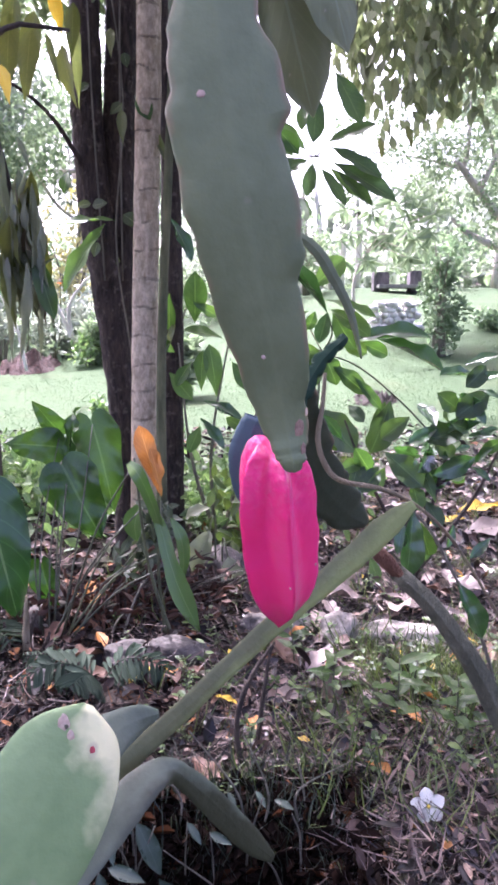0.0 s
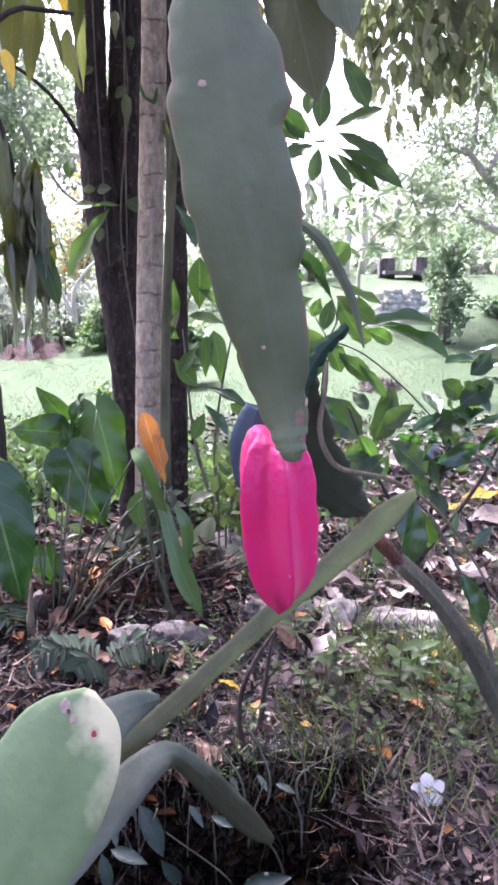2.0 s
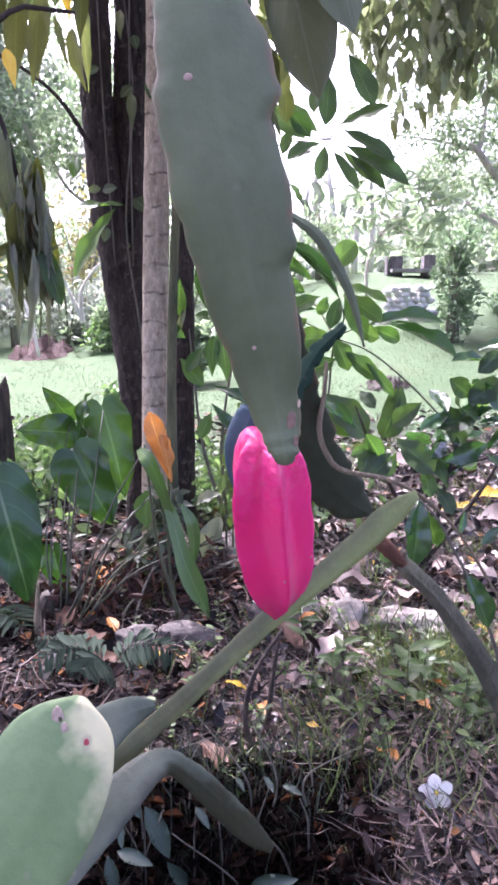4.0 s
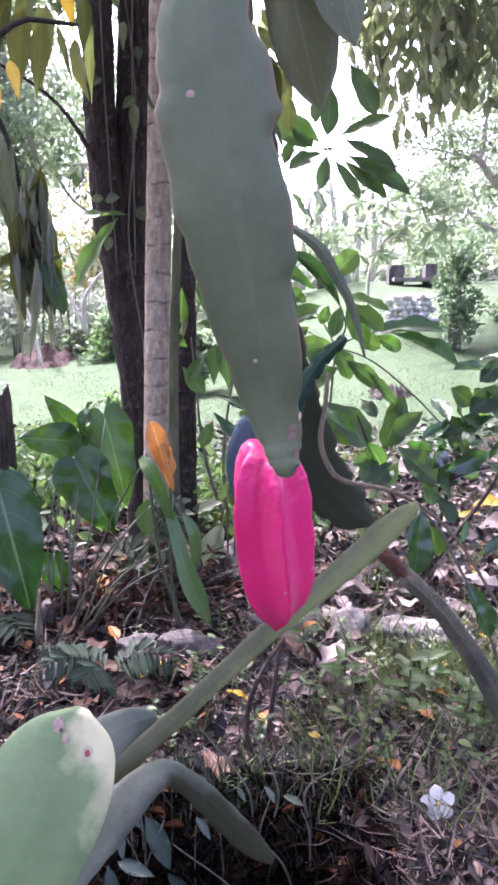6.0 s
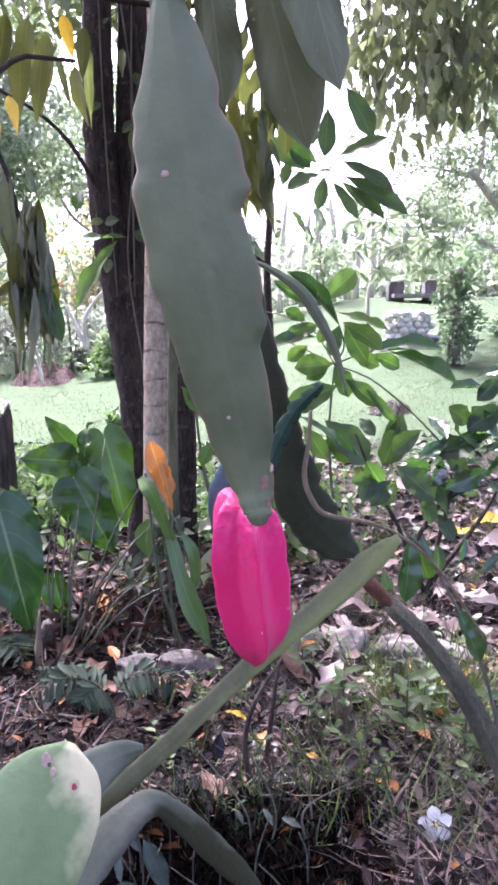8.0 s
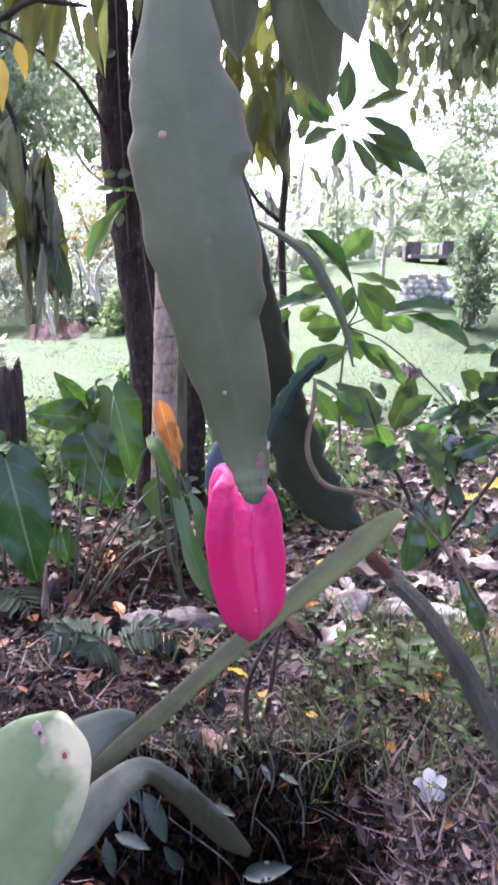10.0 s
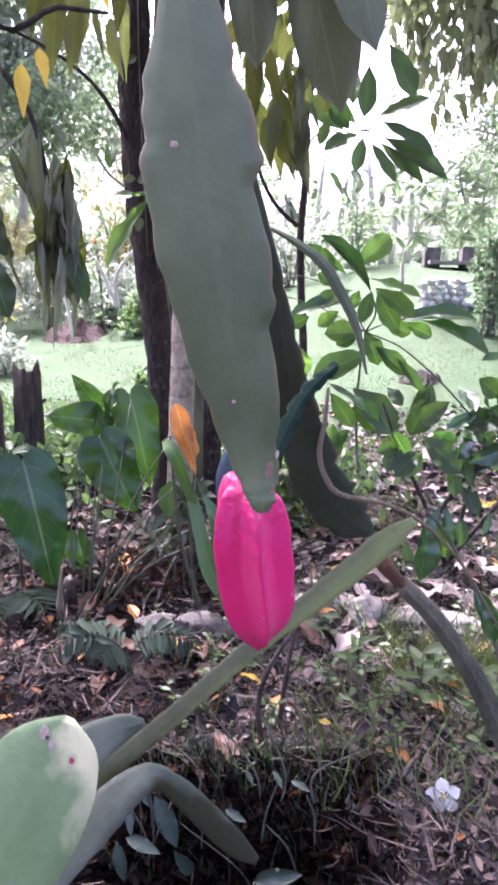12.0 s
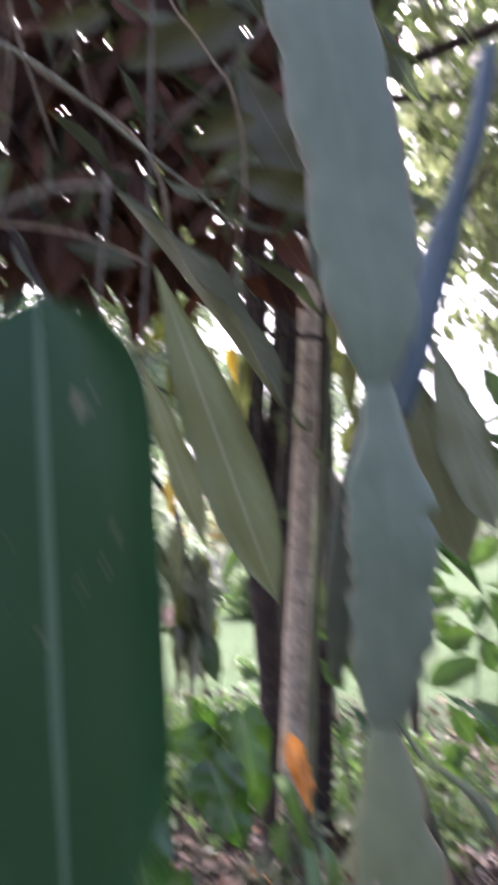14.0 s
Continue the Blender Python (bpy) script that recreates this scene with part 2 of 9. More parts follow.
M_LEAF_LILY_DARK = leaf_material("dark_heart_leaf", (0.010, 0.040, 0.012), (0.024, 0.066, 0.02), 0.30, 0.14, 0.5, (1.5, 1.8, 0.7), per="object", rib=(0.15, 0.20, 0.14), pairs=6, ribmix=0.5, shine=0.6, relief=0.4)
M_LEAF_STRAP = leaf_material("strap_leaf", (0.085, 0.16, 0.04), (0.14, 0.22, 0.07), 0.24, 0.3, 0.05, relief=0.1, per="object", shine=0.5, ribmix=0.25)
M_LEAF_ORANGE = leaf_material("withered_orange_leaf", (0.42, 0.17, 0.035), (0.58, 0.30, 0.09), 0.5, 0.25, 0.3, (1.2, 1, 0.6), per="object", spots=0.5)
M_LEAF_YELLOW = leaf_material("yellow_leaf", (0.55, 0.36, 0.03), (0.75, 0.55, 0.08), 0.5, 0.35, 0.1, (1.2, 1.1, 0.5), per="object", spots=0.5)
M_LEAF_HANG = leaf_material("hanging_leaf_underside", (0.19, 0.225, 0.09), (0.25, 0.285, 0.12), 0.45, 0.22, 0.08, (1.1, 1.2, 0.7), per="object", rib=(0.36, 0.40, 0.26), ribmix=0.7)
M_LEAF_HANG_DULL = leaf_material("hanging_leaf_dull", (0.115, 0.138, 0.06), (0.16, 0.185, 0.085), 0.45, 0.22, 0.15, (1.1, 1.2, 0.6), per="object", rib=(0.20, 0.24, 0.14), spots=0.5, ribmix=0.6)
M_LEAF_BIG = leaf_material("big_dark_leaf", (0.009, 0.046, 0.015), (0.020, 0.076, 0.027), 0.40, 0.04, 0.02, per="object", rib=(0.11, 0.19, 0.12), spots=0.6, ribmix=0.8, spot_size=16.0, shine=0.32)
M_LEAF_DROOP = leaf_material("drooping_leaf", (0.075, 0.09, 0.055), (0.17, 0.185, 0.115), 0.5, 0.3, 0.12, per="object")
M_LEAF_OLIVE = leaf_material("olive_leaf", (0.065, 0.08, 0.03), (0.14, 0.15, 0.055), 0.5, 0.3, 0.12, (1.4, 1.5, 0.5), per="object")
# darker copy of the olive leaf; the shade overhead is in its colour
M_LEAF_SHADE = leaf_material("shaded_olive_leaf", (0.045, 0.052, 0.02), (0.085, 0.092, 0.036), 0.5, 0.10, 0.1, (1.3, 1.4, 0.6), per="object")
M_LITTER = leaf_material("leaf_litter", (0.008, 0.005, 0.004), (0.27, 0.18, 0.135), 0.42, 0.0, 0.0, low=0.44, old=(0.28, 0.13, 0.04))
# darker brown litter: the shade under the plants is in its colour
M_LITTER_SHADY = leaf_material("shade_brown_litter", (0.005, 0.0035, 0.003), (0.070, 0.040, 0.029), 0.7, 0.0, 0.0, low=0.40, shine=0.25, old=(0.20, 0.08, 0.025))
M_STRAW = leaf_material("dry_straw", (0.008, 0.005, 0.004), (0.34, 0.25, 0.205), 0.42, 0.0, 0.0, low=0.44)
M_LITTER_PALE = leaf_material("pale_dead_leaf", (0.10, 0.074, 0.062), (0.30, 0.235, 0.20), 0.5, 0.1, 0.12, (1, 1, 1), per="object")
M_LITTER_RUSSET = leaf_material("russet_dead_leaf", (0.045, 0.023, 0.015), (0.14, 0.08, 0.052), 0.6, 0.1, 0.12, (1, 0.9, 0.8), per="object", shine=0.25)
M_LITTER_BROWN = leaf_material("brown_dead_leaf", (0.016, 0.008, 0.005), (0.115, 0.05, 0.025), 0.8, 0.06, 0.2, (1.3, 0.9, 0.5))
# near-black leaf colour that holds the shade of the bank
M_BANK_SHADE = leaf_material("shade_black_leaf", (0.004, 0.003, 0.002), (0.030, 0.017, 0.011), 0.9, 0.0, 0.0, shine=0.1, old=(0.10, 0.04, 0.015))
M_GRASS = leaf_material("grass_blade", (0.03, 0.055, 0.02), (0.15, 0.19, 0.06), 0.5, 0.2, 0.0)
M_LAWN = leaf_material("lawn_blade", (0.034, 0.065, 0.025), (0.046, 0.080, 0.032), 0.9, 0.22, 0.0, (1.0, 1.3, 0.75), shine=0.05)
M_WEED = leaf_material("weed_leaf", (0.010, 0.026, 0.009), (0.10, 0.155, 0.04), 0.45, 0.3, 0.1, shine=0.35)
M_FERN = leaf_material("fern_leaf", (0.030, 0.046, 0.030), (0.052, 0.075, 0.050), 0.8, 0.15, 0.0, per="island", shine=0.12)
# far greens are paled and greyed: the distance haze is in their colour
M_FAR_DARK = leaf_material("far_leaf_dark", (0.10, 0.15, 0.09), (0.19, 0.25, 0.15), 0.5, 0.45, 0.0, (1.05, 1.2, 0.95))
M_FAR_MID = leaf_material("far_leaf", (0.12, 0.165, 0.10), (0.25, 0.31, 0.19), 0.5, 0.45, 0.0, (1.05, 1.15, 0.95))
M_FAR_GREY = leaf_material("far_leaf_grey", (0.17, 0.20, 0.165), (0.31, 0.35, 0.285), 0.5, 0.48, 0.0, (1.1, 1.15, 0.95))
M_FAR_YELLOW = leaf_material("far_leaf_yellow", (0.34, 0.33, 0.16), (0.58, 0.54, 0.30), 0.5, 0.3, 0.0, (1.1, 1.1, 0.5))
M_FRUIT = None


def fruit_material():
    n = Nodes("pink_fruit_skin")
    vec = n.coords("Object")
    f = n.noise(vec, 40.0, 4)
    col = n.ramp(f, (0.3, (0.93, 0.026, 0.19)), (0.7, (0.97, 0.05, 0.27)))
    xyz = n.add("SeparateXYZ", {0: n.add("TexCoord").outputs["UV"]})
    top = n.ramp(n.math("ADD", xyz.outputs[1], n.math("MULTIPLY", n.noise(vec, 170.0), -0.28)), (0.0, (1, 1, 1)), (0.14, (0, 0, 0)))
    fleck = n.ramp(n.noise(vec, 420.0, 3), (0.46, (0, 0, 0)), (0.62, (1, 1, 1)))
    col = n.mix(n.math("MULTIPLY", n.math("MULTIPLY", top, fleck), 0.12), col, (0.85, 0.38, 0.42))
    n.base(col)
    n.bsdf.inputs["Roughness"].default_value = 0.36
    n.bsdf.inputs["Coat Weight"].default_value = 0.6
    n.bsdf.inputs["Coat Roughness"].default_value = 0.22
    n.bsdf.inputs["Subsurface Weight"].default_value = 0.05
    n.bsdf.inputs["Subsurface Radius"].default_value = (1.0, 0.08, 0.35)
    n.bsdf.inputs["Subsurface Scale"].default_value = 0.003
    wrinkle = n.ramp(xyz.outputs[1], (0.05, (1, 1, 1)), (0.42, (0.12, 0.12, 0.12)))
    n.bump(n.math("MULTIPLY", n.noise(vec, 190.0, 2), wrinkle), 0.55, 0.003)
    return n.mat


def ground_material():
    """Soil under the trees, that goes over into lawn; the edge between them wanders."""
    n = Nodes("garden_ground")
    vec = n.coords("Object")
    xyz = n.add("SeparateXYZ", {0: vec})
    fine, mid, big = n.noise(vec, 70.0, 8, 0.7), n.noise(vec, 9.0, 6), n.noise(vec, 1.1, 4)
    soil = n.ramp(fine, (0.3, (0.012, 0.009, 0.007)), (0.7, (0.060, 0.046, 0.036)))
    lawn = n.ramp(n.math("ADD", n.math("MULTIPLY", fine, 0.55), n.math("MULTIPLY", mid, 0.45)), (0.3, (0.030, 0.056, 0.021)), (0.7, (0.049, 0.082, 0.034)))
    lawn = n.mix(n.ramp(n.noise(vec, 2.3, 5), (0.52, (0, 0, 0)), (0.68, (1, 1, 1))), lawn, (0.046, 0.067, 0.028))
    edge = n.math("ADD", xyz.outputs[1], n.math("MULTIPLY", n.math("SUBTRACT", big, 0.5), 3.0))
    edge = n.math("ADD", edge, n.math("MULTIPLY", n.math("SUBTRACT", mid, 0.5), 1.2))
    f = n.ramp(n.math("MULTIPLY", edge, 0.1), (0.37, (0, 0, 0)), (0.47, (1, 1, 1)))
    moss = n.ramp(n.math("ADD", n.math("MULTIPLY", n.noise(vec, 1.7, 6), 0.7), n.math("MULTIPLY", fine, 0.3)), (0.48, (0, 0, 0)), (0.6, (1, 1, 1)))
    soil = n.mix(n.math("MULTIPLY", moss, 0.75), soil, n.ramp(mid, (0.35, (0.018, 0.028, 0.010)), (0.65, (0.045, 0.06, 0.022))))
    n.base(n.mix(f, soil, lawn))
    n.bsdf.inputs["Roughness"].default_value = 0.95
    n.bsdf.inputs["Specular IOR Level"].default_value = 0.22
    n.bump(fine, 0.6, 0.02)
    return n.mat


M_FRUIT, M_GROUND = fruit_material(), ground_material()
M_MULCH = plain_material("red_mulch", (0.010, 0.0045, 0.003), (0.048, 0.020, 0.012), 24.0, 0.95, 0.9, 8, 0.05)
M_SOIL = plain_material("dark_soil", (0.010, 0.008, 0.006), (0.055, 0.045, 0.033), 30.0, 0.95, 0.9, 8, 0.05)
M_POST = bark_material("weathered_post", (0.05, 0.045, 0.045), (0.15, 0.135, 0.14), scale=16.0)
M_BLOCK = plain_material("grey_block", (0.10, 0.095, 0.09), (0.26, 0.25, 0.24), 14.0, 0.9, 0.4)
M_AREOLE = plain_material("areole", (0.50, 0.25, 0.20), (0.65, 0.42, 0.30), 200.0)
M_SCAR = plain_material("pink_scar", (0.33, 0.24, 0.19), (0.46, 0.34, 0.28), 300.0, 0.7, 0.1)
M_SCAR_SOFT = plain_material("soft_scar", (0.34, 0.25, 0.20), (0.55, 0.45, 0.34), 500.0, 0.7, 0.1)
M_SCAR_RED = plain_material("red_scar", (0.36, 0.05, 0.07), (0.45, 0.09, 0.09), 300.0, 0.7, 0.1)
M_SCAR_BROWN = plain_material("brown_scar", (0.38, 0.26, 0.18), (0.62, 0.50, 0.36), 300.0, 0.8, 0.3)
M_SCAR_DULL = plain_material("dull_scar", (0.17, 0.11, 0.08), (0.27, 0.18, 0.13), 400.0, 0.8, 0.5, 4, 0.002)
M_DRY_TWIG = leaf_material("dry_twig", (0.02, 0.014, 0.012), (0.18, 0.125, 0.10), 0.6, 0.0, 0.0)
# dark copy of the grass colour, with the bank's shade in it
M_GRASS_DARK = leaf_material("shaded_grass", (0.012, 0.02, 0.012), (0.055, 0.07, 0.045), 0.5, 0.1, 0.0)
M_COVER = leaf_material("groundcover_leaf", (0.06, 0.11, 0.05), (0.17, 0.24, 0.11), 0.4, 0.35, 0.3, (1.3, 1.5, 0.8))
M_LEAF_CREEPER = leaf_material("creeper_leaf", (0.05, 0.075, 0.03), (0.16, 0.19, 0.09), 0.4, 0.35, 0.3, (1.4, 1.6, 0.7), per="object")
M_LEAF_CREEPER_MIX = leaf_material("undergrowth_leaf", (0.035, 0.06, 0.02), (0.13, 0.18, 0.06), 0.4, 0.35, 0.1, (1.4, 1.6, 0.7))

# ---- building helpers ----
rng = np.random.default_rng(7)


def mesh_of(name, verts, faces, mat, uvs=None, smooth=True):
    me = bpy.data.meshes.new(name)
    me.from_pydata([tuple(v) for v in verts], [], [tuple(f) for f in faces])
    if uvs is not None:
        layer = me.uv_layers.new(name="UVMap")
        loops = np.empty(len(me.loops), dtype=np.int32)
        me.loops.foreach_get("vertex_index", loops)
        layer.data.foreach_set("uv", np.asarray(uvs, dtype=np.float32)[loops].ravel())
    me.materials.append(mat)
    me.polygons.foreach_set("use_smooth", [smooth] * len(me.polygons))
    me.update()
    return me


def part(name, me, parent=None, label="", m=None):
    ob = new(name, me)
    if parent:
        ob.parent = parent
    if m is not None:
        ob.matrix_basis = m
    return tagged(ob, label)


def thing(name, place, label, category, group="", kind=""):
    ob = new(name)
    ob.empty_display_size = 0.05
    ob.location = place
    return tagged(ob, label, category, group, kind)


def local(ob, points):
    o = ob.location
    return [Vector(p) - o for p in points]


def spline(points, count):
    """Catmull-Rom through the points; rows of places, evenly by parameter."""
    p = np.array([list(v) for v in points], float)
    if len(p) == 2:
        return p[0] + (p[1] - p[0]) * np.linspace(0, 1, count)[:, None]
    q = np.vstack([2 * p[0] - p[1], p, 2 * p[-1] - p[-2]])
    u = np.linspace(0, len(p) - 1, count)
    k = np.minimum(u.astype(int), len(p) - 2)
    s = (u - k)[:, None]
    a, b, c, d = q[k], q[k + 1], q[k + 2], q[k + 3]
    return 0.5 * (2 * b + (c - a) * s + (2 * a - 5 * b + 4 * c - d) * s**2 + (3 * b - a - 3 * c + d) * s**3)


def along(values, count):
    """Values along a stem, eased from one to the next."""
    v = np.asarray(values, float)
    if len(v) < 4:
        return np.interp(np.linspace(0, 1, count), np.linspace(0, 1, len(v)), v)
    return np.maximum(spline(np.stack([v, 0 * v, 0 * v], -1), count)[:, 0], 0.3 * v.min())


def unit(v):
    return v / (np.linalg.norm(v, axis=-1, keepdims=True) + 1e-9)


def tube(name, points, radii, mat, sides=8, count=None, rough=0.0, seed=1):
    """A tapered, slightly uneven round stem through the points."""
    count = count or max(6, 5 * len(points))
    c, r = spline(points, count), along(radii, count)
    t = unit(np.gradient(c, axis=0))
    ref = np.array([1.0, 0, 0]) if abs(t[:, 0]).mean() < 0.8 else np.array([0, 0, 1.0])
    a = unit(np.cross(t, ref))
    b = np.cross(t, a)
    g = np.random.default_rng(seed)
    ang = np.linspace(0, 2 * np.pi, sides, endpoint=False)
    wob = 1 + rough * g.normal(size=(count, sides)) + 0.6 * rough * g.normal(size=(1, sides))
    ring = c[:, None] + (r[:, None] * wob)[..., None] * (np.cos(ang)[None, :, None] * a[:, None] + np.sin(ang)[None, :, None] * b[:, None])
    verts = np.vstack([ring.reshape(-1, 3), c[:1], c[-1:]])
    faces = [(i * sides + j, i * sides + (j + 1) % sides, (i + 1) * sides + (j + 1) % sides, (i + 1) * sides + j) for i in range(count - 1) for j in range(sides)]
    n = count * sides
    faces += [((j + 1) % sides, j, n) for j in range(sides)]
    faces += [(n - sides + j, n - sides + (j + 1) % sides, n + 1) for j in range(sides)]
    return mesh_of(name, verts, faces, mat)


def flat_stem(name, points, widths, mat, facing=(0, -1, 0), thick=0.0035, teeth=6, notch=0.10, one_side=0.0, curl=0.0, twist=0.0, count=72, phase=0.0):
    """A flat cactus stem: scalloped edges, a swollen midrib and a rounded end."""
    c, w = spline(points, count), along(widths, count) / 2
    t = unit(np.gradient(c, axis=0))
    f = np.array(facing, float)
    side = unit(np.cross(t, f))
    nrm = np.cross(side, t)
    if twist:
        th = np.linspace(0, radians(twist), count)[:, None]
        side, nrm = np.cos(th) * side + np.sin(th) * nrm, np.cos(th) * nrm - np.sin(th) * side
    s = np.linspace(0, 1, count)
    saw_l = (s * teeth + phase) % 1.0
    saw_r = (s * teeth + 0.45 + phase) % 1.0
    scallop = lambda u: np.where(u < 0.82, np.sin(np.pi * u / 1.64) ** 0.6, 1 - (u - 0.82) / 0.18)
    left, right = w * (1 - notch * (1 - scallop(saw_l))), w * (1 - notch * (1 - one_side) * (1 - scallop(saw_r)))
    g = np.random.default_rng(int(1000 * abs(np.sum(c))) % 9973)
    jag = np.interp(np.linspace(0, 1, count), np.linspace(0, 1, 46), g.normal(size=46)) if notch > 0.035 else np.zeros(count)
    jag = jag * (1.5 if notch > 0.13 else 1.0)
    left, right = left * (1 + 0.025 * jag), right * (1 + 0.025 * jag[::-1])
    cols = np.array([-1, -0.94, -0.6, -0.2, -0.07, 0, 0.07, 0.2, 0.6, 0.94, 1])
    hump = np.array([0, 0.36, 0.52, 0.6, 0.66, 0.68, 0.66, 0.6, 0.52, 0.36, 0])
    reach = np.where(cols[None] < 0, left[:, None], right[:, None]) * cols[None]
    ends = np.clip(np.minimum(s, 1 - s) * 25 + 0.25, 0, 1)[:, None]
    off = hump[None] * thick * ends
    bend = curl * (cols[None] ** 2) * w[:, None]
    verts, uvs, faces = [], [], []
    for sign in (1, -1):
        v = c[:, None] + reach[..., None] * side[:, None] + (sign * off + bend)[..., None] * nrm[:, None]
        verts.append(v.reshape(-1, 3))
        uvs.append(np.stack(np.broadcast_arrays((cols[None] + 1) / 2, s[:, None]), -1).reshape(-1, 2))
    k, n = len(cols), count * len(cols)
    for sign in (0, 1):
        for i in range(count - 1):
            for j in range(k - 1):
                q = (i * k + j, i * k + j + 1, (i + 1) * k + j + 1, (i + 1) * k + j)
                faces.append(tuple(sign * n + v for v in (q if sign == 0 else q[::-1])))
    for i in (0, count - 1):
        for j in range(k - 1):
            faces.append((i * k + j, i * k + j + 1, n + i * k + j + 1, n + i * k + j))
    return mesh_of(name, np.vstack(verts), faces, mat, np.vstack(uvs))


def leaf_mesh(name, mat, width=0.36, droop=0.15, fold=0.12, shape="oval", wave=0.03, rows=12, thick=0.006, seed=3):
    """A leaf of length 1 from its base along +y, face up; raised midrib underneath, edge rippled, and a real thickness."""
    g = np.random.default_rng(seed)
    s = np.linspace(0, 1, rows)
    if shape == "oval":
        w = np.sin(np.pi * s**0.85) ** 0.8
    elif shape == "lance":
        w = np.sin(np.pi * s**0.7) ** 1.15
    elif shape == "heart":
        w = np.sin(np.pi * (0.09 + 0.91 * s**0.78)) ** 0.95
    elif shape == "obovate":
        w = np.sin(np.pi * s**1.35) ** 0.8
    elif shape == "oblong":
        w = np.interp(s, (0, 0.06, 0.16, 0.3, 0.45, 0.6, 0.74, 0.85, 0.93, 0.97, 1), (0.05, 0.16, 0.42, 0.72, 0.92, 1.0, 0.95, 0.74, 0.4, 0.15, 0.01))
    elif shape == "round":
        w = np.interp(s, (0, 0.1, 0.25, 0.45, 0.65, 0.8, 0.9, 0.96, 1), (0.08, 0.2, 0.42, 0.74, 0.98, 0.96, 0.74, 0.45, 0.02))
    elif shape == "big":
        w = np.sqrt(np.clip(1 - np.clip(1 - s / 0.24, 0, 1) ** 2, 0, 1)) * np.clip((1 - s) * 3, 0, 1) ** 0.7
    else:
        w = np.clip(np.minimum(s * 9, (1 - s) * 6), 0, 1) ** 0.7
    w = w * width / 2
    w[-1] = 0.002
    w[0] = max(w[0], 0.006)
    cols = np.array([-1, -0.5, 0, 0.5, 1])
    ph = g.uniform(0, 6)
    x = w[:, None] * cols
    y = s[:, None] - (0.17 * (np.abs(cols) ** 1.3)[None] * (1 - s[:, None]) ** 4 if shape == "heart" else 0 * cols[None])
    rip = wave * np.sin(s[:, None] * 15 + ph + cols[None] * 1.5) * np.abs(cols)[None] * (s * (1 - s) * 4)[:, None]
    z = -droop * s[:, None] ** 2 + fold * np.abs(x) * 2 + rip
    z = np.broadcast_to(z, x.shape)
    y = np.broadcast_to(y, x.shape)
    top = np.stack([x, y, z], -1).reshape(-1, 3)
    if not thick:
        k = len(cols)
        faces = [(i * k + j, i * k + j + 1, (i + 1) * k + j + 1, (i + 1) * k + j) for i in range(rows - 1) for j in range(k - 1)]
        return mesh_of(name, top, faces, mat, np.stack(np.broadcast_arrays((cols[None] + 1) / 2, s[:, None]), -1).reshape(-1, 2))
    rib = (np.abs(cols) < 0.1)[None] * thick * 1.4 + thick * 0.4
    low = top - np.stack([0 * x, 0 * x, np.broadcast_to(rib, x.shape)], -1).reshape(-1, 3)
    uv = np.stack(np.broadcast_arrays((cols[None] + 1) / 2, s[:, None]), -1).reshape(-1, 2)
    k, n, faces = len(cols), rows * len(cols), []
    for i in range(rows - 1):
        for j in range(k - 1):
            q = (i * k + j, i * k + j + 1, (i + 1) * k + j + 1, (i + 1) * k + j)
            faces.append(q)
            faces.append(tuple(n + v for v in q[::-1]))
        for j in (0, k - 1):
            a, b = i * k + j, (i + 1) * k + j
            faces.append((b, a, n + a, n + b) if j == 0 else (a, b, n + b, n + a))
    return mesh_of(name, np.vstack([top, low]), faces, mat, np.vstack([uv, uv]))


